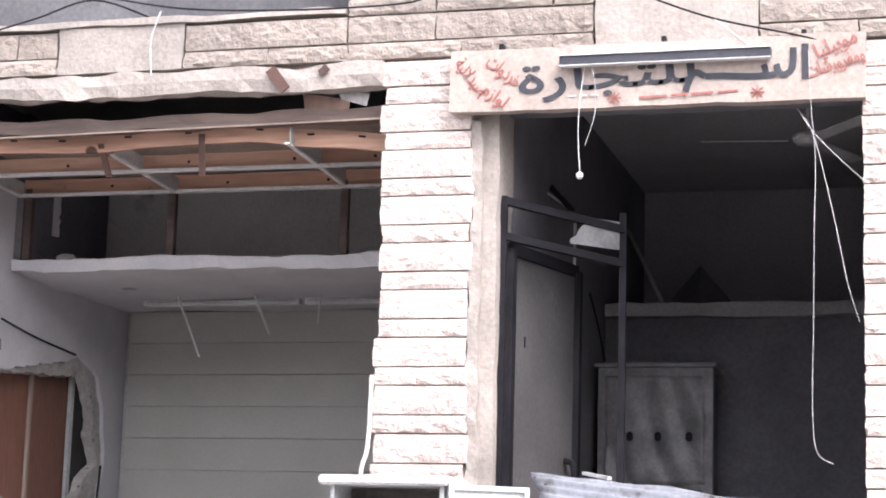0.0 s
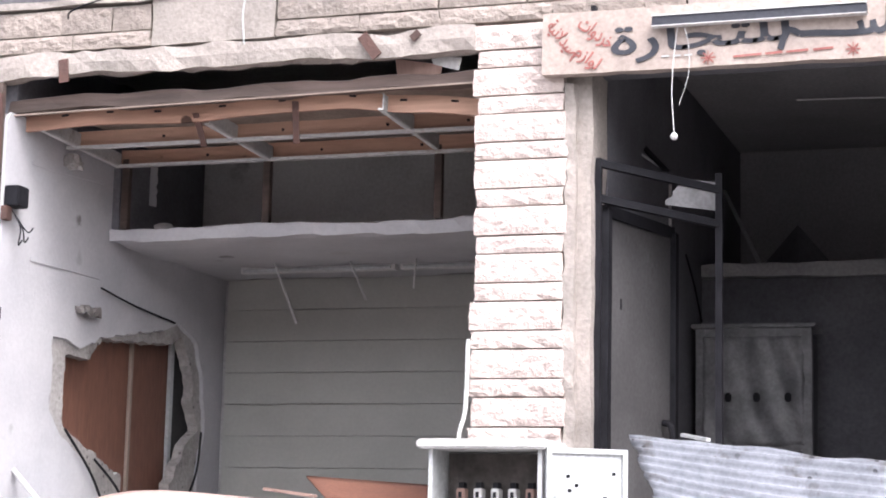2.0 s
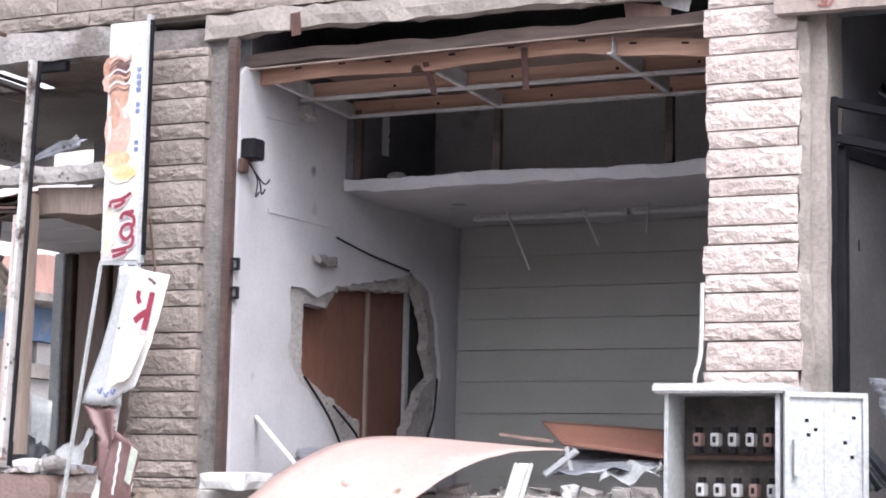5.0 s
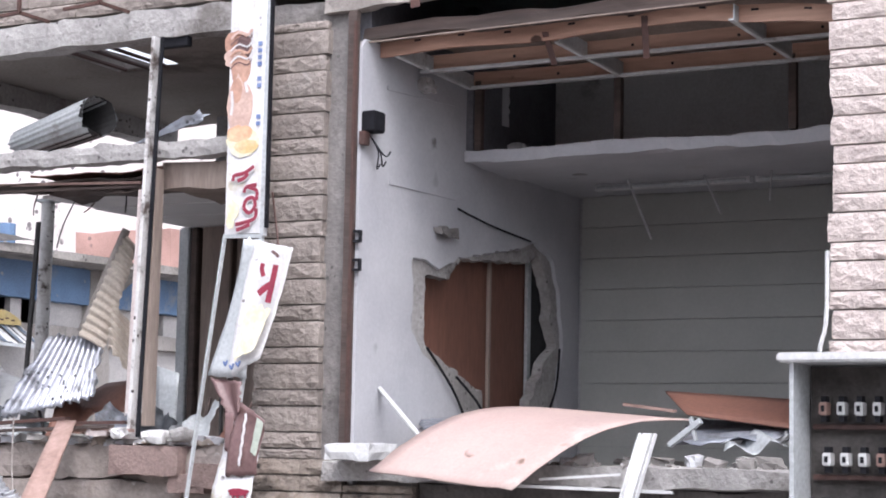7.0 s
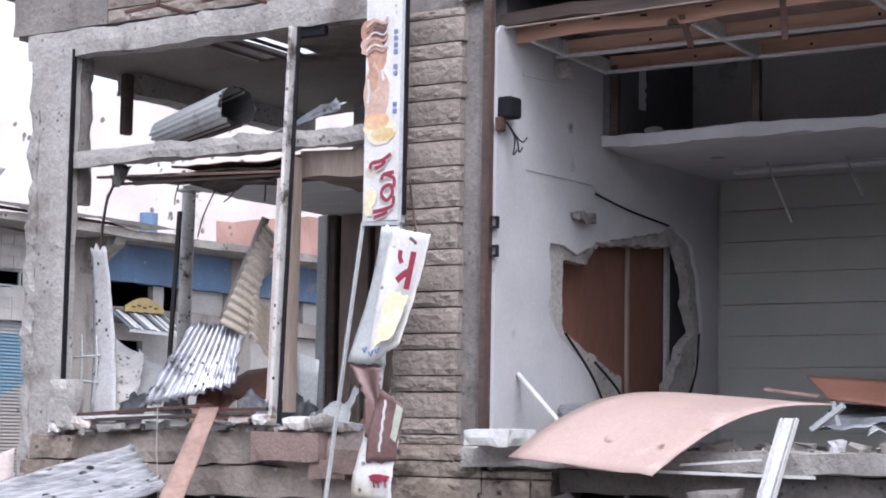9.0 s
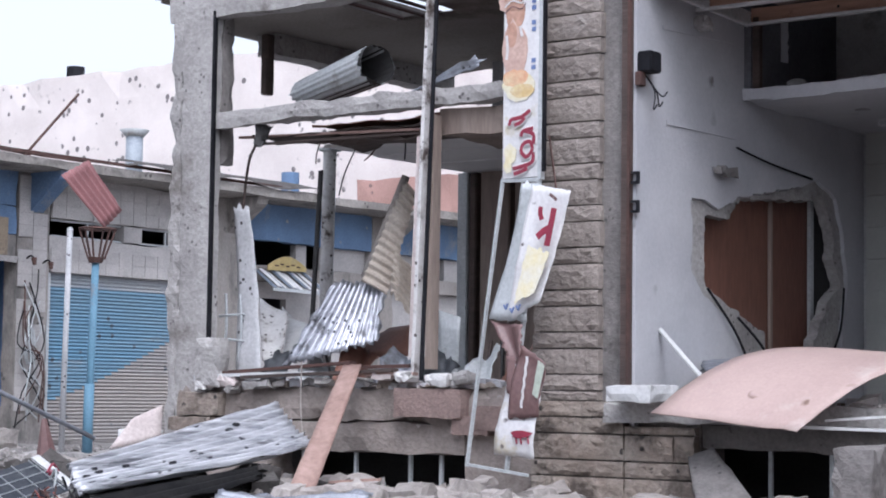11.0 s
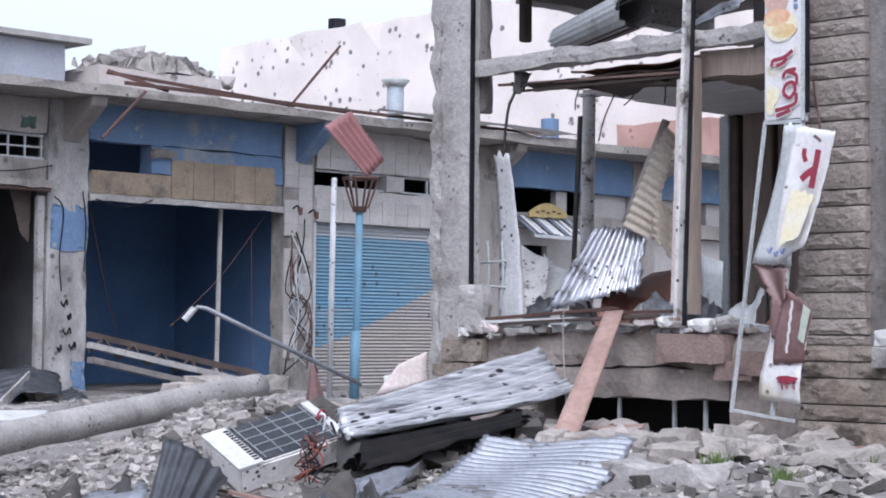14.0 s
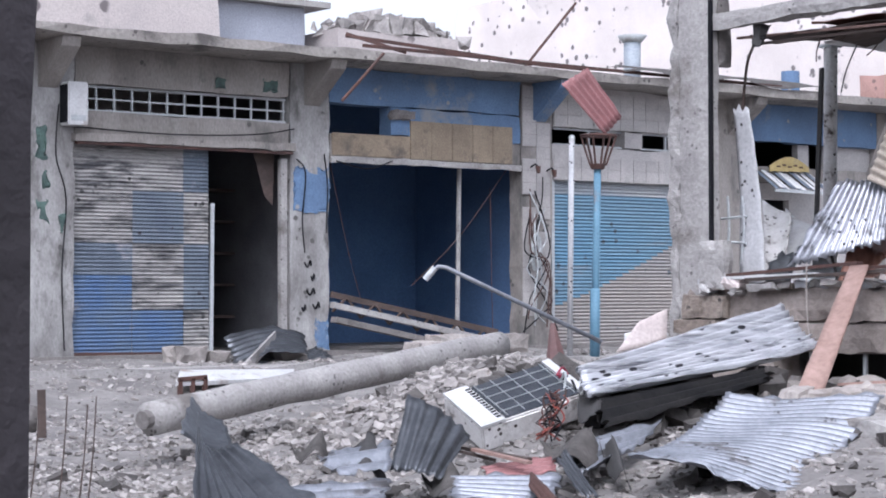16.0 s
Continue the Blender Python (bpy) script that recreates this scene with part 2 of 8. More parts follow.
def part(name, bm, material, parent, label="", smooth=False):
    """Links bm, which is in world places, as one mesh under a thing, a part or a piece of the setting."""
    base = BASE.get(parent.name, Vector())
    ob = mesh_ob(name, bm, material, tuple(base), smooth)
    ob.parent = parent
    BASE[ob.name] = base
    return tagged(ob, label)


def bx(bm, x0, x1, y0, y1, z0, z1):
    v = [bm.verts.new((x, y, z)) for x in (x0, x1) for y in (y0, y1) for z in (z0, z1)]
    for f in ((0, 1, 3, 2), (4, 6, 7, 5), (0, 4, 5, 1), (2, 3, 7, 6), (0, 2, 6, 4), (1, 5, 7, 3)):
        bm.faces.new([v[i] for i in f])
    return bm


def box(x0, x1, y0, y1, z0, z1, bevel=0.0):
    bm = bx(bmesh.new(), x0, x1, y0, y1, z0, z1)
    if bevel:
        bmesh.ops.bevel(bm, geom=bm.edges[:], offset=bevel, segments=2, affect="EDGES")
    return bm


def rough(x0, x1, y0, y1, z0, z1, step=0.12, amp=0.015, freq=3.0, bm=None, edge=2.2):
    """A box of uneven faces; its edges are chipped by edge times as much."""
    bm = bm or bmesh.new()
    lo, hi, seen = (x0, y0, z0), (x1, y1, z1), {}
    num = [max(1, min(80, round((hi[i] - lo[i]) / step))) for i in range(3)]

    def vert(i, j, k):
        key = (i, j, k)
        if key not in seen:
            p = Vector([lo[a] + (hi[a] - lo[a]) * key[a] / num[a] for a in range(3)])
            side = sum(key[a] in (0, num[a]) for a in range(3))
            a = amp * (edge if side > 1 else 1)
            inward = Vector([(1 if key[b] == 0 else -1 if key[b] == num[b] else 0) for b in range(3)])
            q = noise.noise_vector(p * freq) * a
            if side > 1:
                q += inward * abs(noise.noise(p * freq * 1.7 + Vector((7, 3, 1)))) * a * 1.2
            seen[key] = bm.verts.new(p + q)
        return seen[key]

    for a in range(3):
        b, c = (a + 1) % 3, (a + 2) % 3
        for end in (0, num[a]):
            for j in range(num[b]):
                for k in range(num[c]):
                    keys = []
                    for dj, dk in ((0, 0), (1, 0), (1, 1), (0, 1)):
                        key = [0, 0, 0]
                        key[a], key[b], key[c] = end, j + dj, k + dk
                        keys.append(vert(*key))
                    bm.faces.new(keys if end else keys[::-1])
    return bm


def bar(p, q, w=0.03, h=0.03, bm=None, up=(0, 0, 1)):
    """A straight bar of section w x h from p to q."""
    bm = bm or bmesh.new()
    p, q = Vector(p), Vector(q)
    d = (q - p).normalized()
    s = d.cross(Vector(up))
    s = (s if s.length > 1e-3 else d.cross(Vector((0, 1, 0)))).normalized()
    t = s.cross(d)
    v = [bm.verts.new(e + s * a * w / 2 + t * b * h / 2) for e in (p, q) for a, b in ((-1, -1), (1, -1), (1, 1), (-1, 1))]
    for f in ((3, 2, 1, 0), (4, 5, 6, 7), (0, 1, 5, 4), (1, 2, 6, 5), (2, 3, 7, 6), (3, 0, 4, 7)):
        bm.faces.new([v[i] for i in f])
    return bm


def tube(points, r=0.01, seg=6, bm=None, smooth_steps=0, r_end=None):
    """A round rod or cable through the points."""
    bm = bm or bmesh.new()
    pts = [Vector(p) for p in points]
    if smooth_steps:
        out = []
        for i in range(len(pts) - 1):
            a, b, c, d = pts[max(i - 1, 0)], pts[i], pts[i + 1], pts[min(i + 2, len(pts) - 1)]
            for k in range(smooth_steps):
                t = k / smooth_steps
                out.append(0.5 * (2 * b + (c - a) * t + (2 * a - 5 * b + 4 * c - d) * t * t + (3 * b - a - 3 * c + d) * t ** 3))
        pts = out + [pts[-1]]
    rings, ref = [], Vector((0.3, 0.2, 1)).normalized()
    for i, p in enumerate(pts):
        d = (pts[min(i + 1, len(pts) - 1)] - pts[max(i - 1, 0)]).normalized()
        s = d.cross(ref)
        s = (s if s.length > 0.05 else d.cross(Vector((1, 0, 0)))).normalized()
        t = s.cross(d)
        rr = r if r_end is None else r + (r_end - r) * i / (len(pts) - 1)
        rings.append([bm.verts.new(p + (s * math.cos(2 * math.pi * k / seg) + t * math.sin(2 * math.pi * k / seg)) * rr) for k in range(seg)])
    for a, b in zip(rings, rings[1:]):
        for k in range(seg):
            bm.faces.new((a[k], a[(k + 1) % seg], b[(k + 1) % seg], b[k]))
    bm.faces.new(rings[0][::-1])
    bm.faces.new(rings[-1])
    return bm


def sheet(o, u, v, waves=0, amp=0.012, bend=None, rag=0.0, nu=14, per=6, thick=0.003, seed=0, nv=None):
    """A thin sheet from corner o along u and v; waves runs across v, bend(s, t) lifts it, rag tears its ends."""
    o, u, v = Vector(o), Vector(u), Vector(v)
    n = u.cross(v).normalized()
    nv = nv or max(10, waves * per)
    bm, top, low = bmesh.new(), [], []
    for i in range(nu + 1):
        a, b = [], []
        for j in range(nv + 1):
            s, t = i / nu, j / nv
            if rag:
                e = rag * noise.noise(Vector((t * 9, seed, i > nu / 2))) + rag * 0.5 * noise.noise(Vector((t * 40, seed + 5, i > nu / 2)))
                s += e * (1 - 4 * s * (1 - s))
                e = rag * noise.noise(Vector((s * 6, seed + 9, j > nv / 2)))
                t += e * max(0.0, 1 - 8 * t * (1 - t))
            w = amp * math.sin(2 * math.pi * waves * t) if waves else 0.0
            p = o + u * s + v * t + n * (w + (bend(s, t) if bend else 0.0))
            a.append(bm.verts.new(p))
            b.append(bm.verts.new(p - n * thick))
        top.append(a)
        low.append(b)
    for i in range(nu):
        for j in range(nv):
            bm.faces.new((top[i][j], top[i + 1][j], top[i + 1][j + 1], top[i][j + 1]))
            bm.faces.new((low[i][j], low[i][j + 1], low[i + 1][j + 1], low[i + 1][j]))
    for i in range(nu):
        bm.faces.new((top[i][0], low[i][0], low[i + 1][0], top[i + 1][0]))
        bm.faces.new((top[i][nv], top[i + 1][nv], low[i + 1][nv], low[i][nv]))
    for j in range(nv):
        bm.faces.new((top[0][j], top[0][j + 1], low[0][j + 1], low[0][j]))
        bm.faces.new((top[nu][j], low[nu][j], low[nu][j + 1], top[nu][j + 1]))
    return bm


def block_mesh(name, w, h, d, seed, material, relief=0.022, nx=None):
    """A rock-faced stone: flat back, chiselled uneven front towards -y, drafted margins."""
    nx, nz = nx or max(4, min(11, round(w / 0.055))), 4
    bm, g = bmesh.new(), []
    for i in range(nx + 1):
        col = []
        for k in range(nz + 1):
            p = Vector((w * i / nx, 0, h * k / nz))
            rim = i in (0, nx) or k in (0, nz)
            q = Vector((p.x * 9, seed * 3.7, p.z * 11))
            y = -d + (0.004 + 0.004 * noise.noise(q) if rim else -relief * (0.35 + 1.6 * noise.noise(q * 1.9)))
            jig = 0.0 if rim else 0.016
            col.append(bm.verts.new((p.x + jig * noise.noise(q + Vector((5, 0, 0))) + (0.02 * noise.noise(q * 2) if i in (0, nx) else 0), y, p.z + jig * noise.noise(q + Vector((0, 9, 0))))))
        g.append(col)
    for i in range(nx):
        for k in range(nz):
            a, b, c, e = g[i][k], g[i + 1][k], g[i + 1][k + 1], g[i][k + 1]
            if (i + k + seed) % 2:
                bm.faces.new((a, b, c)), bm.faces.new((a, c, e))
            else:
                bm.faces.new((a, b, e)), bm.faces.new((b, c, e))
    back = [bm.verts.new((x, 0, z)) for x, z in ((0, 0), (w, 0), (w, h), (0, h))]
    rim = [g[i][0] for i in range(nx + 1)], [g[nx][k] for k in range(nz + 1)], [g[i][nz] for i in range(nx, -1, -1)], [g[0][k] for k in range(nz, -1, -1)]
    for e, line in enumerate(rim):
        bm.faces.new([*line[::-1], back[e], back[(e + 1) % 4]])
    bmesh.ops.recalc_face_normals(bm, faces=bm.faces)
    me = bpy.data.meshes.new(name)
    bm.to_mesh(me)
    bm.free()
    me.materials.append(material)
    return me


def courses(z0, z1):
    """The stone courses, tall and short by turns, between two heights."""
    out, k = [], -12
    while k < 12:
        for lo, h in ((2.965 + 0.305 * k, 0.187), (2.965 + 0.305 * k + 0.187, 0.118)):
            a, b = max(lo, z0), min(lo + h, z1)
            if b - a > 0.05:
                out.append((a, b - a))
        k += 1
    return out


def smooth(a, b, x):
    t = max(0.0, min(1.0, (x - a) / (b - a)))
    return t * t * (3 - 2 * t)


# ---- ground: street, rubble banks against the buildings, the shops' pavement ----
def ground_z(x, y):
    z = 0.36 * smooth(-18.5, -22.0, x)
    along = smooth(-14.5, -12.0, x) * (1 - smooth(-1.0, 3.0, x))
    z += 0.52 * along * smooth(6.8, 10.3, y) * (1 - smooth(17, 19, y))
    z += 0.34 * math.exp(-((x + 11.3) ** 2 / 1.6 + (y - 9.0) ** 2 / 1.2))
    z += 0.12 * math.exp(-((x + 15.6) ** 2 / 3.0 + (y - 13.0) ** 2 / 4.0))
    near = math.exp(-(x * x + y * y) / 60)
    far = smooth(60, 25, math.hypot(x, y))
    p = Vector((x, y, 0))
    z += (0.05 * noise.noise(p * 0.7) + 0.05 * noise.noise(p * 1.9) + 0.03 * noise.noise(p * 5)) * far * (1 - 0.7 * near)
    return z


def axis(lo, hi, step, reach):
    mid = list(np.arange(lo, hi + 1e-6, step))
    out = [hi + (reach - hi) * (k / 14) ** 3 for k in range(1, 15)]
    return [lo - (o - hi) for o in out[::-1]] + mid + out


gx, gy = axis(-26, 2, 0.16, 900), axis(3, 30, 0.16, 900)
gv = [(x, y, ground_z(x, y)) for x in gx for y in gy]
gf = [(i * len(gy) + j, (i + 1) * len(gy) + j, (i + 1) * len(gy) + j + 1, i * len(gy) + j + 1) for i in range(len(gx) - 1) for j in range(len(gy) - 1)]
gme = bpy.data.meshes.new("ground")
gme.from_pydata(gv, [], gf)
for p in gme.polygons:
    p.use_smooth = True
gme.materials.append(DUST)
tagged(new("ground", gme), "dusty grey street strewn with fine rubble", "ground", "", "structure")

# ---- corner building: cores of the front, behind the stone facing ----
FY = 11.5
front = struct("wall_front", rough(-3.62, -2.86, FY + 0.05, FY + 0.45, 0.0, 4.68, 0.15, 0.008), PLASTER_BEAM, "pale stone-faced pier between the two shops", "wall")
column = struct("wall_front_2", rough(-7.94, -7.215, FY + 0.05, FY + 0.42, 0.0, 4.6, 0.15, 0.010), CONCRETE, "stone-faced pier with a raw concrete jamb", "wall")
pier_r = struct("wall_front_3", box(-0.58, 0.6, FY + 0.05, FY + 0.45, 0.0, 4.68), PLASTER_BEAM, "stone-faced pier beside the dark shop", "wall")
band_left = struct("wall_upper_1", box(-12.0, -3.9, FY + 0.05, FY + 0.5, 4.66, 5.0), MORTAR, "stone-faced band above the shops", "wall")
band = struct("wall_upper", box(-3.9, 0.6, FY + 0.05, FY + 0.5, 4.66, 5.1), MORTAR, "stone-faced band above the shops", "wall")
struct("beam_1", rough(-7.42, -3.62, FY - 0.03, FY + 0.09, 4.49, 4.67, 0.09, 0.014), PLASTER_BEAM, "cracked plastered beam with a broken lower edge", "beam")
struct("beam_2", rough(-11.8, -7.95, FY - 0.02, FY + 0.17, 4.44, 4.67, 0.10, 0.01), CONCRETE_PALE, "plain concrete beam over the gutted corner room", "beam")
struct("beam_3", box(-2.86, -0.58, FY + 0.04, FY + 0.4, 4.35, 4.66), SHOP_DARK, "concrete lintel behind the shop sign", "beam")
# upper storey, set back behind a ledge
struct("ledge", rough(-12.1, -3.9, FY - 0.04, FY + 0.9, 5.0, 5.05, 0.2, 0.008), PLASTER_BEAM, "plastered ledge under the upper windows", "ledge")
# The shade of the recess is put into this wall's dark colour.
struct("wall_upper_2", box(-12.0, -3.9, FY + 0.6, FY + 0.8, 5.05, 7.6), SHADE_DARK, "recessed upper wall, the recess's shade in its colour", "wall")
struct("wall_upper_3", box(-3.9, 0.6, FY + 0.05, FY + 1.1, 5.1, 7.6), PLASTER_BEAM, "upper wall in cream stone", "wall")
# low walls under the openings
struct("wall_low_1", rough(-7.17, -6.6, FY + 0.05, FY + 0.4, 0.0, 1.1, 0.15, 0.01), MORTAR, "low wall under the shop opening", "wall")
struct("wall_low_2", rough(-6.6, -3.62, FY + 0.05, FY + 0.4, 0.93, 1.1, 0.12, 0.012), CONCRETE, "concrete lintel over the basement opening", "wall")
struct("wall_low_3", box(-5.45, -3.62, FY + 0.05, FY + 0.4, 0.0, 0.93), CONCRETE, "low concrete wall", "wall")
struct("wall_low_4", box(-2.86, -0.58, FY + 0.05, FY + 0.4, 0.0, 1.15), CONCRETE, "low wall under the dark shop", "wall")
struct("sill_1", rough(-7.3, -3.6, FY - 0.1, FY + 0.42, 1.1, 1.245, 0.10, 0.014), CONCRETE_PALE, "chipped concrete sill strewn with dust", "sill")
struct("wall_low_5", rough(-11.7, -10.6, FY + 0.02, FY + 0.35, 0.0, 1.06, 0.12, 0.014), RENDER_WARM, "broken low wall", "wall")
struct("wall_low_6", rough(-8.6, -7.94, FY + 0.02, FY + 0.35, 0.0, 1.06, 0.12, 0.014), RENDER_WARM, "broken low wall", "wall")
struct("wall_low_7", rough(-10.62, -8.58, FY + 0.0, FY + 0.35, 0.82, 1.06, 0.10, 0.012), RENDER_WARM, "concrete lintel over the basement opening", "wall")
struct("sill_2", rough(-11.62, -7.94, FY - 0.02, FY + 0.38, 1.06, 1.34, 0.10, 0.022), RENDER_WARM, "broken sill with exposed concrete", "sill")
# Dark sheet stands in for the shade inside the basement openings.
struct("basement_back", box(-10.8, -3.7, FY + 0.9, FY + 1.0, 0.0, 1.0), DARK, "near-black sheet standing in for the shade in the basement", "wall")
# concrete corner column
struct("column_1", rough(-11.64, -11.28, FY - 0.02, FY + 0.10, 0.0, 4.64, 0.09, 0.007, 3.5), CONCRETE_PALE, "scarred concrete corner column", "column")
struct("column_4", rough(-11.64, -11.46, FY + 0.10, FY + 0.28, 0.0, 4.64, 0.09, 0.008, 3.5), CONCRETE, "broken back of the corner column", "column")
struct("column_3", rough(-11.77, -11.64, FY - 0.012, FY + 0.36, 0.0, 4.62, 0.07, 0.016, 4.5), CONCRETE_PALE, "ragged pale render on the column edge", "column")
struct("column_joint", box(-11.283, -11.258, FY - 0.025, FY + 0.012, 1.3, 4.5), BLACK_METAL, "black steel edge beside the column", "trim")
struct("column_2", rough(-11.46, -11.275, FY + 0.10, FY + 0.25, 3.2, 4.5, 0.07, 0.012, 4.0), CONCRETE, "broken plaster jamb beside the column", "column")
# floors and ceilings
struct("floor_1", box(-7.1, -3.1, FY + 0.4, 15.2, 1.02, 1.12), CONCRETE, "dusty shop floor", "floor")
struct("floor_2", box(-2.9, 0.6, FY + 0.4, 17.2, 1.02, 1.12), CONCRETE, "dusty shop floor", "floor")
struct("floor_3", box(-11.7, -7.35, FY + 0.35, 15.0, 1.1, 1.2), CONCRETE, "rubble-strewn floor of the corner room", "floor")
struct("ceiling_1", box(-7.35, -2.95, FY + 0.4, 15.5, 4.85, 5.05), PLASTER_GREY, "grey plastered ceiling", "ceiling")
struct("ceiling_2", box(-2.95, 0.6, FY + 0.4, 17.4, 4.95, 5.1), DIM_GREY, "dark ceiling", "ceiling")
for i, (a, b, c) in enumerate(((-11.8, -10.12, FY + 0.17), (-10.12, -9.45, FY + 1.0), (-9.45, -7.35, FY + 0.17))):
    struct("ceiling_%d" % (i + 3), rough(a, b, c, 15.0, 4.46, 4.49 if i == 1 else 4.62, 0.3, 0.008), SOFFIT_BROWN, "stained grey-brown soffit of the corner room", "ceiling")
for x in (-10.0, -9.78, -9.58):
    solo("bare_rebar", tube([(x, FY + 0.12, 4.47), (x - 0.06, FY + 1.05, 4.475)], 0.018, 6), BROWN_METAL, "bare reinforcing bar across a gap in the soffit", "bar", (x, FY + 0.5, 4.51), "bare reinforcing bars")
# inner walls of the first shop
WX = -7.1


def holed_wall(x, thick, y0, y1, z0, z1, mid, corners, seed, rag=0.03, num=220):
    """A wall across y and z with a hole knocked through it; corners give the hole's outline round mid, rag tears its edge."""
    bm, loops = bmesh.new(), []
    cy, cz = mid
    ring = sorted((math.atan2(z - cz, y - cy), math.hypot(y - cy, z - cz)) for y, z in corners)
    ring = [(ring[-1][0] - 2 * math.pi, ring[-1][1])] + ring + [(ring[0][0] + 2 * math.pi, ring[0][1])]
    for face, grow in ((0, 1.0), (-thick, 0.985)):
        ins, outs = [], []
        for k in range(num):
            a = -math.pi + 2 * math.pi * k / num
            c, s = math.cos(a), math.sin(a)
            (a0, r0), (a1, r1) = next(e for e in zip(ring, ring[1:]) if e[0][0] <= a <= e[1][0])
            u = (a - a0) / (a1 - a0)
            r = r0 * r1 * math.sin(a1 - a0) / (r0 * math.sin(a - a0) + r1 * math.sin(a1 - a)) if a1 - a0 < 2.5 else r0 + (r1 - r0) * u
            r = r * grow + rag * (noise.noise(Vector((c * 7, s * 7, seed))) + 0.5 * noise.noise(Vector((c * 21, s * 21, seed))))
            dy, dz = r * c, r * s
            t = min([(y1 - cy) / dy if dy > 1e-6 else 1e9, (y0 - cy) / dy if dy < -1e-6 else 1e9, (z1 - cz) / dz if dz > 1e-6 else 1e9, (z0 - cz) / dz if dz < -1e-6 else 1e9])
            ins.append(bm.verts.new((x + face, cy + dy, cz + dz)))
            outs.append(bm.verts.new((x + face, cy + dy * t, cz + dz * t)))
        loops.append((ins, outs))
    (i0, o0), (i1, o1) = loops
    for k in range(num):
        j = (k + 1) % num
        bm.faces.new((i0[k], i0[j], o0[j], o0[k]))
        bm.faces.new((i1[k], o1[k], o1[j], i1[j]))
        bm.faces.new((i0[k], i1[k], i1[j], i0[j]))
        bm.faces.new((o0[k], o0[j], o1[j], o1[k]))
    return bm


OUTER = [(12.28, 2.76), (12.54, 2.76), (12.70, 2.70), (12.99, 2.82), (13.54, 2.92), (14.13, 3.02), (14.38, 3.10), (14.71, 2.97), (14.84, 2.72), (14.93, 2.24), (14.84, 1.94), (14.79, 1.40), (13.34, 1.40), (12.83, 1.90), (12.49, 2.04), (12.29, 2.22), (12.31, 2.47)]
INNER = [(12.52, 2.67), (12.90, 2.66), (13.09, 2.82), (13.59, 2.87), (14.29, 2.91), (14.46, 3.0), (14.72, 2.70), (14.70, 2.45), (14.86, 2.23), (14.62, 2.11), (14.36, 1.76), (14.30, 1.30), (13.50, 1.30), (13.50, 1.80), (13.15, 1.90), (12.54, 2.12)]
wall_left = struct("wall_left", holed_wall(WX, 0.025, FY + 0.01, 15.3, 1.0, 4.28, (13.6, 2.3), OUTER, 3), PLASTER_WHITE, "white plastered shop wall with a blast hole", "wall")
struct("wall_left_core", holed_wall(WX - 0.026, 0.085, FY + 0.07, 15.3, 1.0, 4.28, (13.6, 2.3), INNER, 8, 0.04), CONCRETE_PALE, "bare hollow blocks behind the plaster", "wall")
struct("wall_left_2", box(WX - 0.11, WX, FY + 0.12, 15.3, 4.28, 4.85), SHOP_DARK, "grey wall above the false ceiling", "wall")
struct("wall_back", box(-7.22, -3.0, 15.25, 15.4, 1.0, 4.85), PLASTER_GREY, "grey back wall of the shop", "wall")
struct("wall_between", box(-3.1, -2.9, FY + 0.4, 15.4, 1.0, 4.95), PLASTER_GREY, "wall between the two shops", "wall")
# The dark shop's walls carry its indoor shade in their colour.
struct("wall_back_2", box(-2.9, 0.6, 15.3, 15.45, 1.0, 3.5), SHOP_DARK, "back wall of the second shop, shade in its grey", "wall")
struct("wall_back_3", box(-2.9, 0.6, 17.2, 17.4, 1.0, 5.0), DIM_GREY, "grey wall above the loft", "wall")
struct("wall_left_3", box(-2.9, -2.86, FY + 0.45, 17.2, 1.0, 4.95), SHOP_DARK, "side wall with indoor shade in its grey", "wall")
struct("wall_right", box(0.45, 0.6, FY + 0.45, 17.2, 1.0, 4.95), SHOP_DARK, "side wall with indoor shade in its grey", "wall")
struct("loft_2", rough(-2.86, 0.45, 15.2, 17.2, 3.5, 3.62, 0.2, 0.008), PLASTER_GREY, "loft slab at the back of the dark shop", "slab")
# loft of the first shop
struct("loft_1", rough(-7.1, -3.1, 13.06, 15.25, 3.58, 3.69, 0.1, 0.010), PLASTER_WHITE, "white loft slab with a chipped front edge", "slab")
struct("loft_back", box(-7.1, -3.1, 14.6, 14.66, 3.7, 4.85), LOFT_GREY, "dark boarding at the back of the loft", "wall")
# Darker material than the loft's back: the enclosure's shade is put into its colour.
struct("loft_side", box(-7.1, -7.04, 13.1, 14.6, 3.69, 4.85), SHOP_DARK, "loft side with the enclosure's shade in its colour", "wall")
# corner room: back wall
struct("wall_room_back", box(-10.62, -7.42, 14.6, 14.75, 1.1, 4.46), PLASTER_GREY, "dim back wall of the corner room", "wall")
struct("wall_room_right", box(-7.62, -7.5, FY + 0.42, 14.6, 1.1, 4.46), PLASTER_GREY, "side wall of the corner room", "wall")

# ---- row of shops across the side street ----
RX = -24.0


def row_wall(name, y0, y1, z0, z1, material, label, depth=0.3):
    return struct(name, rough(RX - depth, RX, y0, y1, z0, z1, 0.22, 0.012, 2.0), material, label, "wall")


ROW_BAYS = [(12.0, 15.55), (16.26, 20.05), (20.74, 24.6), (25.4, 29.0), (29.7, 33.5), (34.2, 38.0)]
edges = [11.25] + [v for b in ROW_BAYS for v in b] + [39.0]
for i in range(0, len(edges), 2):
    row_wall("row_pier_%d" % (i // 2 + 1), edges[i], edges[i + 1], 0.0, 4.75, PEEL if i in (0, 2) else ROW_WALL, "scarred rendered pier between shops")
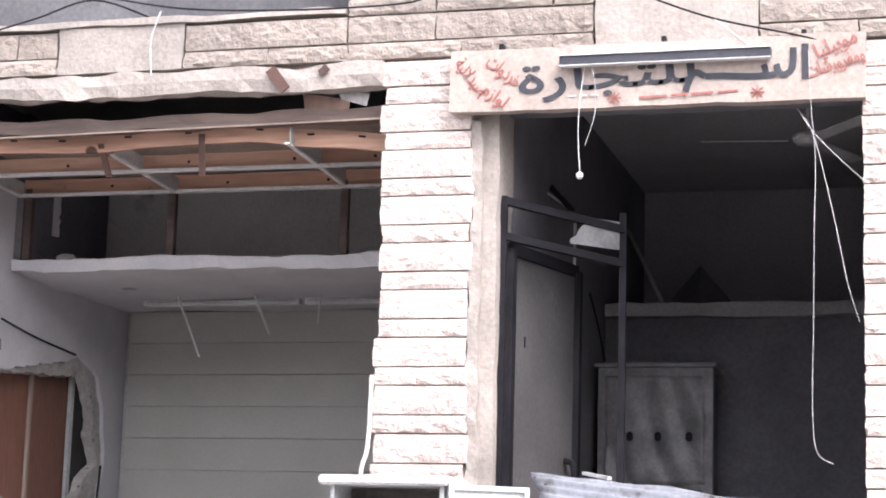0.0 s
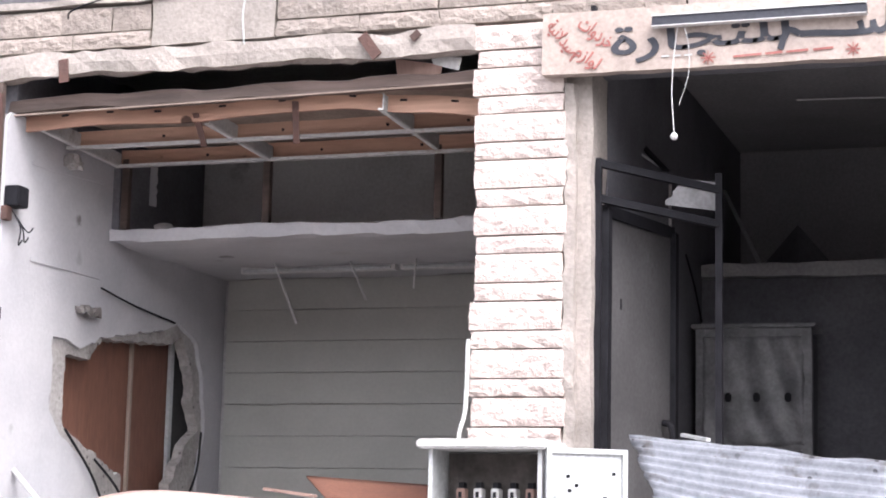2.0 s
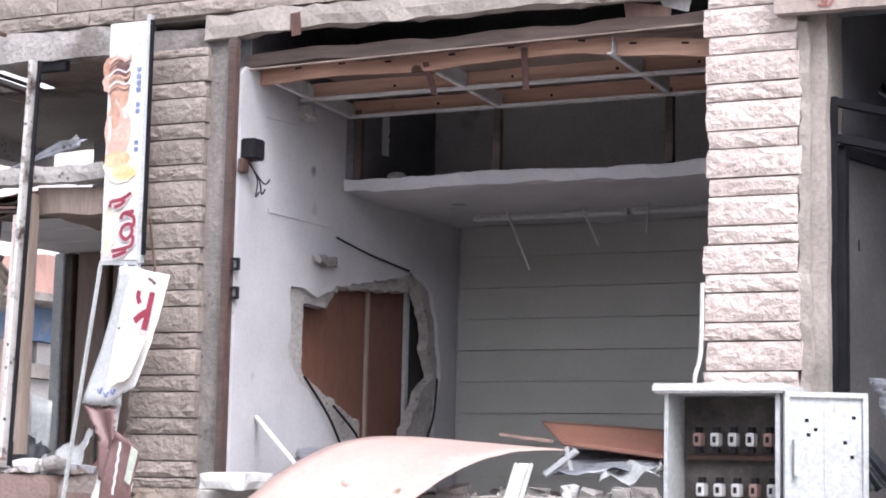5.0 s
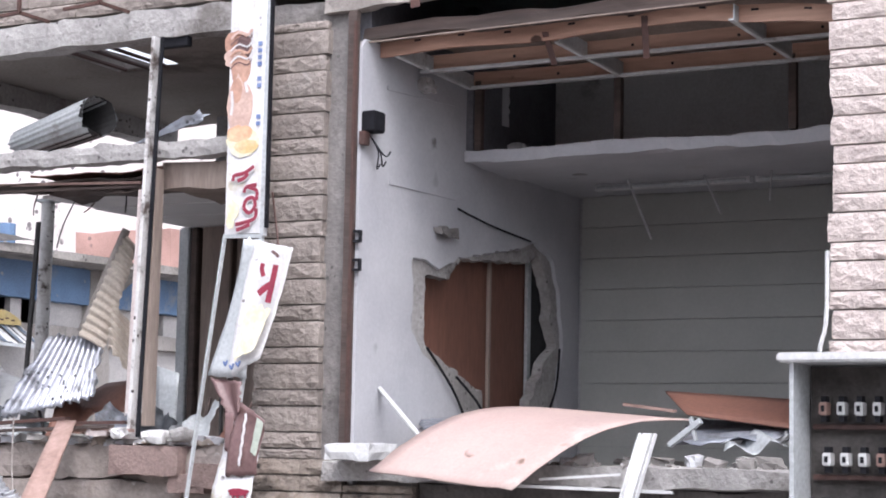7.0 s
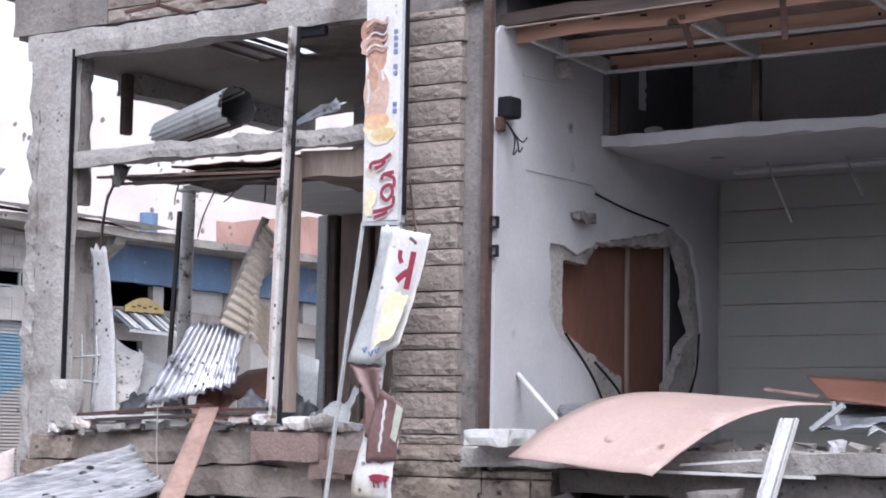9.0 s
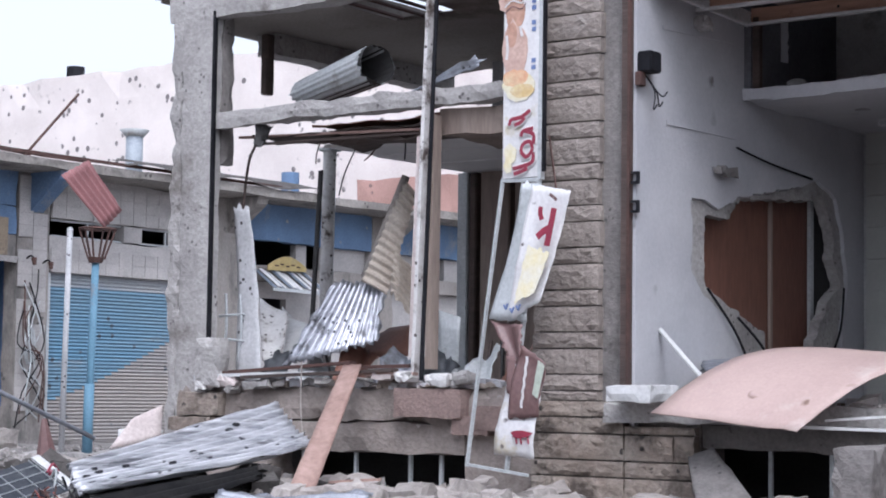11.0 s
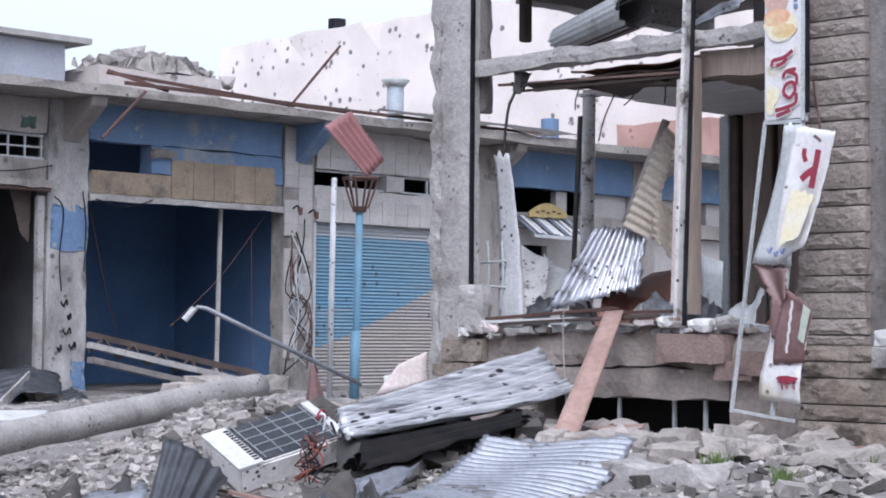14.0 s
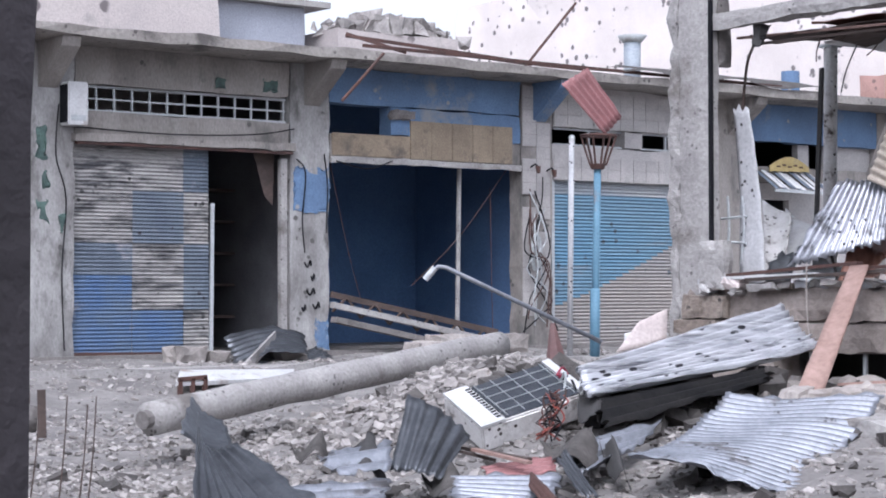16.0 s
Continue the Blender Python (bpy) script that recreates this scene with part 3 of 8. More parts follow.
struct("row_wall_left", rough(RX - 0.3, RX - 0.02, 2.0, 11.25, 0.0, 4.75, 0.4, 0.012, 2.0), ROW_WALL, "scarred rendered wall", "wall")
# The dark wall colour here carries the shade inside the shops.
struct("row_back", box(RX - 5.2, RX - 5.0, 2.0, 42.0, 0.0, 4.8), SHOP_DARK, "back walls of the shops, indoor shade in their colour", "wall")
row_floor = struct("row_floor", box(RX - 5.0, RX + 0.1, 2.0, 42.0, 0.0, 0.42), CONCRETE, "shop floors", "floor")
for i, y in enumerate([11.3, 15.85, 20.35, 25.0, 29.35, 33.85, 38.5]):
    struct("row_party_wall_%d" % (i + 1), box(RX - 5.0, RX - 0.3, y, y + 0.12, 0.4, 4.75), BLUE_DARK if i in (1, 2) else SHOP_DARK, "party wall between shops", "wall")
# Added dark liner covers the blue wall so the opening stays in shade.
struct("row_soot_liner", box(RX - 5.0, RX - 0.3, 15.80, 15.846, 0.42, 4.75), SHADE_DARK, "dark liner added over the party wall, shade in its colour", "wall")
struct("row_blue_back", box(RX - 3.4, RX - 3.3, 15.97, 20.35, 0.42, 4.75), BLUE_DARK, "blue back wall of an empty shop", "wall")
# walls above the openings
row_wall("row_lintel_1", 12.0, 15.55, 3.46, 3.84, ROW_WALL, "rendered lintel under a grid window")
row_wall("row_head_1", 12.0, 15.55, 4.21, 4.75, ROW_WALL, "rendered wall over a grid window")
row_wall("row_lintel_2", 16.26, 20.05, 3.32, 3.74, ROW_WALL, "rendered lintel of the blue shop")
row_wall("row_head_2", 16.26, 20.05, 4.19, 4.75, BLUE_PAINT, "faded blue wall under the eaves")
row_wall("row_head_2b", 17.4, 20.05, 3.74, 4.19, BLUE_PAINT, "faded blue wall over the tan panel")
row_wall("row_lintel_3", 20.74, 24.6, 3.16, 3.76, ROW_TILE, "pale tiled lintel")
row_wall("row_head_3", 20.74, 24.6, 4.05, 4.75, ROW_TILE, "pale tiled wall under the eaves")
for i, (a, b) in enumerate(((22.38, 22.82), (24.0, 24.6))):
    row_wall("row_mid_%d" % (i + 1), a, b, 3.76, 4.05, ROW_TILE, "pale tiled wall between small windows")
for i, (a, b) in enumerate(ROW_BAYS[3:]):
    row_wall("row_lintel_%d" % (i + 4), a, b, 3.3, 3.6, ROW_WALL, "rendered lintel")
    row_wall("row_head_%d" % (i + 4), a, b, 4.05, 4.75, BLUE_PAINT, "faded blue wall under the eaves")
# roof slab with its overhang and corbels
struct("row_roof", rough(RX - 5.2, RX + 0.85, 2.0, 42.0, 4.75, 4.92, 0.25, 0.02, 2.2), ROOF_EDGE, "overhanging concrete roof slab with a broken edge", "roof")
for i, y in enumerate((11.45, 15.8, 20.3, 24.9, 29.3)):
    bm = bmesh.new()
    prof = [(RX, 4.75), (RX + 0.75, 4.75), (RX + 0.7, 4.62), (RX, 4.12)]
    a, b = [[bm.verts.new((x, yy, z)) for x, z in prof] for yy in (y, y + 0.28)]
    bm.faces.new(a), bm.faces.new(b[::-1])
    for k in range(4):
        bm.faces.new((a[k], b[k], b[(k + 1) % 4], a[(k + 1) % 4]))
    struct("corbel_%d" % (i + 1), bm, BLUE_PAINT if i == 2 else ROW_WALL, "sloping corbel under the roof slab", "corbel")
struct("kerb", rough(-21.2, -20.9, 2.0, 40.0, 0.0, 0.37, 0.25, 0.02), CONCRETE_PALE, "broken kerb of the shops' pavement", "kerb")

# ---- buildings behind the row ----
# Even, very dark base for the near wall end.
DARK_WALL = mat("near_black_wall", (0.045, 0.04, 0.045), (0.028, 0.025, 0.028), 3.0, 0.95, 0.4)
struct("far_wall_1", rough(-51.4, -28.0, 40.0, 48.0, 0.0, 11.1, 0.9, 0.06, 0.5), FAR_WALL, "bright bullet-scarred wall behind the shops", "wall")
struct("far_wall_2", rough(-34, -27.5, 4.0, 16.4, 4.0, 9.5, 0.8, 0.03, 0.5), FAR_PLAIN, "beige upper storey behind the shops", "wall")
struct("far_wall_3", rough(-31.65, -28.6, 37.6, 39.0, 0.0, 6.74, 0.5, 0.03, 0.8), FAR_RED, "reddish scarred wall behind the shops", "wall")
struct("far_wall_4", rough(-31.0, -28.2, 16.7, 18.6, 4.0, 6.35, 0.5, 0.02, 0.8), mat("blue_grey_render", (0.40, 0.42, 0.48), (0.33, 0.35, 0.40), 0.8, 0.9, 0.2), "blue-grey roof room", "wall")
struct("far_roof_4", box(-31.2, -28.0, 16.5, 19.0, 6.35, 6.45), CONCRETE_PALE, "thin roof of the blue-grey room", "roof")
struct("far_wall_5", rough(-31.0, -27.6, 18.9, 21.6, 4.0, 5.95, 0.5, 0.03, 0.8), FAR_PLAIN, "low parapet building behind the shops", "wall")
struct("far_wall_6", rough(-60.0, -52.0, 40.0, 48.0, 0.0, 8.6, 0.9, 0.06, 0.5), FAR_PLAIN, "distant rendered house", "wall")
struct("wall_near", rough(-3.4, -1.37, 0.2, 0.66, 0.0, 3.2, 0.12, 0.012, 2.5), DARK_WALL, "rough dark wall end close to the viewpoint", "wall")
# Unseen wall, added to close the place and cut skylight on the front.
struct("wall_behind", box(-13, 26, -8.4, -8.0, 0, 7.5), FAR_PLAIN, "unseen wall added behind the viewpoint to hold back skylight", "wall")


def quad(a, b, c, d, **kw):
    """A sheet between four corners, a to b along its ridges."""
    a, b, c, d = Vector(a), Vector(b), Vector(c), Vector(d)
    twist = c - b - d + a
    bm = sheet(a, b - a, d - a, **kw)
    u, v = b - a, d - a
    n = u.cross(v).normalized()
    m = Matrix((u, v, n)).transposed().inverted()
    for vert in bm.verts:
        s, t, _ = m @ (vert.co - a)
        vert.co += twist * s * t
    return bm


def low(*points):
    """The base of a thing: under the middle of its points."""
    ps = [Vector(p) for p in points]
    return (sum(p.x for p in ps) / len(ps), sum(p.y for p in ps) / len(ps), min(p.z for p in ps))


def loose(name, corners, material, label, category, group="", **kw):
    return solo(name, quad(*corners, **kw), material, label, category, low(*corners), group, smooth=True)


# ---- first shop: back wall boards, hole, false ceiling ----
for i in range(9):
    z = 1.12 + i * 0.274
    bm = box(-7.06, -3.12, 15.215 - 0.004 * (i % 2), 15.247, z, z + 0.2705, 0.003)
    for v in bm.verts:
        if v.co.y < 15.235:
            v.co.y -= 0.009 * (1 - (v.co.z - z) / 0.2705) + 0.006 * noise.noise(Vector((v.co.x, i, 0)))
    part("board", bm, CLADDING, bpy.data.objects["wall_back"])
panel = thing("wardrobe", "brown wooden panels behind the blast hole", "wardrobe", (-7.29, 13.6, 1.2))
for i, (a, b) in enumerate(((12.2, 13.81), (13.85, 14.53), (14.56, 14.62))):
    part("panel", box(-7.30 - 0.02 * i, -7.27 - 0.02 * i, a, b, 1.2, 3.2, 0.004), PLY_DARK, panel)
part("rail", box(-7.27, -7.245, 13.81, 13.855, 1.2, 3.2, 0.004), BOARD_BROWN, panel, "pale edge strip")
part("rail", box(-7.28, -7.25, 14.53, 14.60, 1.2, 3.2, 0.004), METAL_GREY, panel, "grey metal edge")
# Near-black sheet added as the shaded gap; it stops sky showing through.
solo("dark_board", box(-7.40, -7.32, 14.47, 15.22, 1.2, 3.3, 0.004), DARK, "near-black sheet added as the shaded gap behind the wall", "board", (-7.36, 14.52, 1.2))
for a, b in (((-7.09, 12.52, 2.10), (-7.09, 13.17, 1.55)), ((-7.09, 12.99, 1.90), (-7.09, 13.50, 1.58)), ((-7.09, 14.84, 2.22), (-7.09, 14.52, 1.55))):
    solo("bent_cable", tube([a, Vector(a).lerp(Vector(b), 0.5) + Vector((0.03, 0.03, -0.02)), b], 0.010, 6, smooth_steps=4), BLACK_METAL, "black cable hanging out of the blast hole", "cable", b, "cables in the hole")
ceiling = thing("false_ceiling", "exposed timber joists of a wrecked false ceiling", "ceiling frame", (-5.3, 12.5, 4.2))
BOW = [(-7.2, 4.235), (-6.5, 4.262), (-5.88, 4.245), (-5.25, 4.268), (-4.68, 4.282), (-4.18, 4.232), (-3.1, 4.13)]


def bow(x):
    """Height of the sprung front plank along its length."""
    for (xa, za), (xb, zb) in zip(BOW, BOW[1:]):
        if x <= xb:
            k = smooth(xa, xb, x)
            return za + (zb - za) * k
    return BOW[-1][1]


bm = rough(-7.10, -3.45, 11.75, 11.785, -0.058, 0.058, 0.12, 0.003, 2.0)
for v in bm.verts:
    v.co.z += bow(v.co.x)
    v.co.y -= 0.4 * (bow(v.co.x) - 4.25)
plank = part("joist", bm, TIMBER, ceiling, "sprung orange plank")
for x in (-6.78, -6.42, -6.05, -5.55, -5.1, -4.58, -4.22, -3.86):
    y = 11.748 - 0.4 * (bow(x) - 4.25)
    part("slot", bar((x - 0.025, y, bow(x) + 0.028), (x + 0.025, y, bow(x + 0.05) + 0.028), 0.008, 0.013), BLACK_METAL, plank, "dark nail slot")
for y, z0, z1 in ((12.35, 4.19, 4.305), (13.10, 4.20, 4.32)):
    part("joist", rough(-7.08, -3.12, y, y + 0.045, z0, z1, 0.2, 0.004, 2.0), TIMBER, ceiling)
    part("ceiling_rail", bar((-7.08, y - 0.015, z0 - 0.012), (-3.12, y - 0.015, z0 - 0.012), 0.05, 0.022), METAL_WHITE, ceiling, "pale metal channel")
    for x in (-6.3, -5.35, -4.55, -3.95):
        part("knot", tube([(x, y - 0.003, z0 + 0.05), (x, y + 0.01, z0 + 0.05)], 0.012, 7), BLACK_METAL, ceiling, "dark knot hole")
bm = rough(-7.16, -3.5, 11.6, 11.72, 4.295, 4.395, 0.15, 0.010)
for v in bm.verts:
    v.co.z += 0.008 * (v.co.x + 5.3)
part("front_beam", bm, TIMBER_OLD, ceiling, "weathered dark timber beam")
part("front_rail", bar((-7.12, 11.60, 4.265), (-3.6, 11.60, 4.312), 0.018, 0.010), BOARD_BROWN, ceiling, "thin dusty rail")
for p, q in (((-5.702, 11.824, 4.185), (-5.776, 13.126, 4.185)), ((-4.353, 11.662, 4.185), (-4.392, 12.961, 4.185)), ((-6.967, 11.773, 4.185), (-7.066, 13.129, 4.185))):
    p, q = Vector(p), Vector(q)
    part("cross_rail", bar(p, q, 0.035, 0.012), METAL_WHITE, ceiling, "pale metal channel")
    part("cross_web", bar(p + Vector((0.02, 0, 0.055)), q + Vector((0.02, 0, 0.055)), 0.006, 0.10), METAL_GREY, ceiling, "grey metal web")
part("strap", bar((-5.747, 11.730, 4.241), (-5.750, 11.900, 4.042), 0.045, 0.008), BROWN_METAL, ceiling, "brown steel strap")
part("strap", bar((-4.994, 11.720, 4.284), (-5.017, 11.820, 4.011), 0.045, 0.008), BROWN_METAL, ceiling, "brown steel strap")
part("upper_board", rough(-7.08, -3.12, 11.9, 13.6, 4.42, 4.45, 0.4, 0.01), BOARD_BROWN, ceiling, "dusty boards above the joists")
for x in (-7.0, -5.80, -4.42):
    solo("loft_post", box(x - 0.03, x + 0.03, 13.10, 13.16, 3.69, 4.25, 0.004), TIMBER_OLD, "dark steel post at the loft's front", "post", (x, 13.26, 3.7), "loft posts")
for p, s in (((-6.78, 13.4, 3.70), 0.09), ((-6.6, 13.5, 3.70), 0.06), ((-6.2, 13.35, 3.70), 0.05)):
    bm = bmesh.new()
    bmesh.ops.create_icosphere(bm, subdivisions=2, radius=s)
    for v in bm.verts:
        v.co *= 1 + 0.35 * noise.noise(v.co * 14)
        v.co.z = max(v.co.z * 0.7, -0.02)
    bmesh.ops.translate(bm, verts=bm.verts, vec=Vector(p) + Vector((0, 0, 0.02)))
    solo("plaster_lump", bm, PLASTER_GREY, "lump of fallen plaster on the loft edge", "rubble", p, "plaster lumps on the loft")
bm = quad((-7.080, 13.600, 4.284), (-6.976, 13.600, 4.279), (-6.975, 13.600, 3.952), (-7.079, 13.600, 3.980), nu=6, rag=0.2, nv=10, seed=3)
solo("torn_paper", bm, PLASTER_WHITE, "torn pale paper hanging in the dark loft", "paper", (-7.016, 13.600, 3.954))
# tubes of light under the loft
for k, (a, b) in enumerate((((-6.62, 14.55, 3.56), (-5.25, 14.55, 3.565)), ((-5.2, 14.55, 3.565), (-3.3, 14.55, 3.57)))):
    lamp = thing("strip_light", "dusty white fluorescent fitting under the loft", "lamp", Vector(a).lerp(Vector(b), 0.5), "strip lights")
    part("body", bar(a, b, 0.09, 0.06), METAL_WHITE, lamp)
    part("tube", tube([Vector(a) + Vector((0.03, -0.06, -0.01)), Vector(b) + Vector((-0.03, -0.06, -0.01))], 0.014, 8), METAL_GREY, lamp)
for p, q in (((-6.238, 14.300, 3.482), (-5.975, 14.200, 3.064)), ((-5.572, 14.300, 3.475), (-5.377, 14.200, 3.243)), ((-4.990, 14.300, 3.537), (-5.010, 14.300, 3.345))):
    p = (p[0], p[1], 3.60)
    solo("hanging_strip", bar(p, q, 0.02, 0.008), METAL_WHITE, "thin pale strip hanging from the loft", "strip", q, "hanging strips")
# left wall fittings
b = (-7.000, 11.54, 3.655)
sock = thing("junction_box", "black box with loose wires on the white wall", "electrical box", (b[0], b[1], b[2] - 0.07))
part("box", box(-7.1, -6.98, b[1] - 0.03, b[1] + 0.12, b[2] - 0.06, b[2] + 0.09, 0.01), BLACK_METAL, sock)
part("bracket", box(-7.1, -7.05, b[1] - 0.06, b[1] + 0.02, b[2] - 0.16, b[2] - 0.06, 0.005), BROWN_METAL, sock)
for dy, dz in ((0.10, -0.30), (0.16, -0.22), (0.02, -0.33)):
    part("wire", tube([(-7.06, b[1] + 0.03, b[2] - 0.08), (-7.0, b[1] + 0.05 + dy * 0.3, b[2] - 0.2), (-6.99, b[1] + dy, b[2] + dz), (-6.99, b[1] + dy + 0.05, b[2] + dz + 0.04)], 0.006, 5, smooth_steps=4), BLACK_METAL, sock)
c = (-7.080, 12.742, 3.007)
bm = rough(-7.1, -7.03, c[1] - 0.16, c[1] + 0.17, c[2] - 0.05, c[2] + 0.035, 0.05, 0.016, 9)
solo("wall_bracket", bm, CONCRETE, "broken bracket stub on the white wall", "bracket", (c[0], c[1], c[2] - 0.05))
solo("wall_cable", tube([(-7.070, 12.936, 3.206), (-7.060, 13.153, 3.172), (-7.070, 13.562, 3.132), (-7.080, 14.233, 3.089)], 0.009, 5, smooth_steps=5), BLACK_METAL, "black cable along the white wall", "cable", (-7.080, 14.233, 3.089))
for p, q in (((-7.096, 11.864, 3.976), (-7.096, 12.924, 4.031)), ((-7.096, 11.918, 3.282), (-7.096, 12.951, 3.289))):
    solo("conduit", bar(p, q, 0.010, 0.03), PLASTER_WHITE, "shallow conduit cover along the white wall", "conduit", p, "wall conduits")
for z in (2.83, 2.625):
    clip = bmesh.new()
    for dz in (0.03, -0.04):
        bx(clip, -7.12, -7.07, 11.47, 11.50, z + dz, z + dz + 0.018)
    bx(clip, -7.075, -7.06, 11.47, 11.50, z - 0.04, z + 0.048)
    solo("latch_loop", clip, BLACK_METAL, "small black metal loop on the jamb", "bracket", (-7.09, 11.48, z - 0.06), "jamb loops")
guide = thing("shutter_guide", "rusty shutter guide rail along the jamb", "rail", (-7.16, 11.6, 1.25))
part("channel", bar((-7.168, 11.50, 1.25), (-7.168, 11.50, 4.48), 0.07, 0.05), TIMBER_OLD, guide)
part("channel", bar((-7.138, 11.475, 1.25), (-7.138, 11.475, 4.40), 0.018, 0.03), BROWN_METAL, guide)
solo("plaster_lump", rough(-7.1, -6.98, 12.3, 12.42, 4.02, 4.12, 0.04, 0.02, 9), CONCRETE_PALE, "broken fitting under the false ceiling", "rubble", (-7.04, 12.36, 4.02))

# ---- on the sill of the first shop ----
ply = [(-6.632, 10.950, 1.202), (-5.510, 10.850, 1.103), (-4.705, 11.900, 1.579), (-5.931, 12.100, 1.663)]
loose("plywood_sheet", ply, PLY, "bowed pinkish plywood sheet lying over the sill", "board", bend=lambda s, t: 0.16 * math.sin(math.pi * min(1, t * 1.0)) - 0.02, nu=10, nv=22, rag=0.012, thick=0.008)
slab = thing("foam_slab", "white slab lying on the end of the sill", "slab", (-6.95, 11.3, 1.245))
part("slab_body", rough(-7.14, -6.74, 11.14, 11.52, 1.247, 1.365, 0.07, 0.008), METAL_WHITE, slab)
solo("white_strip", bar((-7.186, 11.900, 1.828), (-6.532, 11.500, 1.400), 0.035, 0.012), METAL_WHITE, "thin white strip leaning on the rubble", "strip", (-6.532, 11.500, 1.400))
loose("brown_board", [(-5.184, 12.600, 1.765), (-4.100, 12.600, 1.701), (-4.023, 11.900, 1.503), (-4.785, 12.000, 1.592)], PLY_DARK, "brown board lying inside the opening", "board", nu=6, nv=6, thick=0.012)
solo("batten", bar((-5.370, 12.300, 1.671), (-4.948, 12.200, 1.623), 0.04, 0.02), PLANK, "short pale batten on the plywood", "batten", (-5.370, 12.300, 1.671))
ch = thing("metal_channel", "white slotted metal channel leaning on the sill", "channel", (-4.802, 11.100, 1.049))
part("web", bar((-4.771, 11.300, 1.455), (-4.835, 11.0, 0.845), 0.07, 0.012), METAL_WHITE, ch)
for p1, p2 in (((-4.813, 11.280, 1.454), (-4.877, 10.98, 0.845)), ((-4.708, 11.280, 1.455), (-4.772, 10.98, 0.845))):
    part("flange", bar(p1, p2, 0.01, 0.03), METAL_WHITE, ch)
solo("metal_strip", bar((-5.483, 11.200, 1.149), (-4.956, 11.300, 1.193), 0.02, 0.015), METAL_WHITE, "thin white strip over the sill", "strip", (-5.483, 11.200, 1.149), "strips on the sill")
solo("metal_strip", bar((-5.642, 11.150, 1.105), (-4.558, 11.200, 1.089), 0.03, 0.02), METAL_WHITE, "long white strip over the sill", "strip", (-4.558, 11.200, 1.089), "strips on the sill")
br = thing("folded_bracket", "grey folded metal bracket among the debris", "bracket", (-4.682, 11.500, 1.380))
part("arm", bar((-4.701, 11.500, 1.387), (-4.489, 11.500, 1.545), 0.05, 0.035), METAL_GREY, br)
part("arm", bar((-4.559, 11.500, 1.569), (-4.519, 11.500, 1.418), 0.03, 0.02), METAL_GREY, br)
loose("grey_sheet", [(-6.775, 11.900, 1.475), (-6.304, 12.000, 1.554), (-6.811, 12.600, 1.582), (-7.176, 12.600, 1.563)], ZINC, "crumpled grey sheet on the sill", "sheet", waves=4, amp=0.012, nu=8, rag=0.1)
loose("grey_sheet", [(-4.723, 11.600, 1.381), (-4.027, 11.800, 1.465), (-4.300, 12.600, 1.573), (-4.961, 12.600, 1.579)], ZINC, "crumpled grey sheet on the sill", "sheet", waves=5, amp=0.02, nu=12, rag=0.12, seed=4)
loose("grey_sheet", [(-4.335, 11.500, 1.349), (-3.978, 11.600, 1.391), (-4.054, 11.900, 1.485), (-4.408, 11.900, 1.444)], METAL_GREY, "crumpled pale sheet on the sill", "sheet", nu=10, nv=10, rag=0.2, seed=8, bend=lambda s, t: 0.04 * math.sin(9 * s + 4 * t))
# tags and cards at the beam
for a, b, c, m, lab in (((-4.418, 11.455, 4.642), (-4.304, 11.455, 4.491), 0.075, BROWN_METAL, "brown tag hanging from the beam"), ((-4.068, 11.455, 4.592), (-4.015, 11.455, 4.639), 0.05, BROWN_METAL, "small brown tag on the beam"), ((-6.650, 11.455, 4.612), (-6.634, 11.455, 4.447), 0.075, BROWN_METAL, "brown tag hanging from the beam")):
    solo("tag", bar(a, b, 0.01, c, up=(1, 0, 0.3)), m, lab, "tag", b, "tags on the beam")
card = thing("cardboard", "torn cardboard stuck above the joists", "cardboard", (-4.093, 11.660, 4.380))
part("flap", quad((-4.251, 11.660, 4.523), (-3.918, 11.660, 4.459), (-3.934, 11.660, 4.347), (-4.234, 11.660, 4.401), nu=4, nv=6, thick=0.006), PLANK, card)
part("sheet", quad((-3.994, 11.640, 4.526), (-3.776, 11.640, 4.494), (-3.800, 11.640, 4.410), (-3.975, 11.640, 4.463), nu=6, nv=6, rag=0.1), METAL_WHITE, card, "white crumpled paper")

# ---- fuse cabinet in front of the pier ----
fuse = thing("fuse_cabinet", "open grey metal fuse cabinet with rows of fuses", "electrical cabinet", (-3.22, 10.7, 0.4))
bm = bmesh.new()
bx(bm, -3.56, -3.535, 10.5, 10.86, 0.4, 1.86), bx(bm, -2.905, -2.88, 10.5, 10.86, 0.4, 1.86), bx(bm, -3.535, -2.905, 10.84, 10.86, 0.4, 1.86), bx(bm, -3.535, -2.905, 10.5, 10.84, 0.4, 0.43)
part("body", bm, METAL_GREY, fuse)
part("back_plate", box(-3.53, -2.91, 10.80, 10.835, 0.45, 1.85), CHAR, fuse, "dark mounting plate")
part("lid", box(-3.62, -2.84, 10.44, 10.92, 1.86, 1.915, 0.012), METAL_WHITE, fuse, "pale overhanging lid")
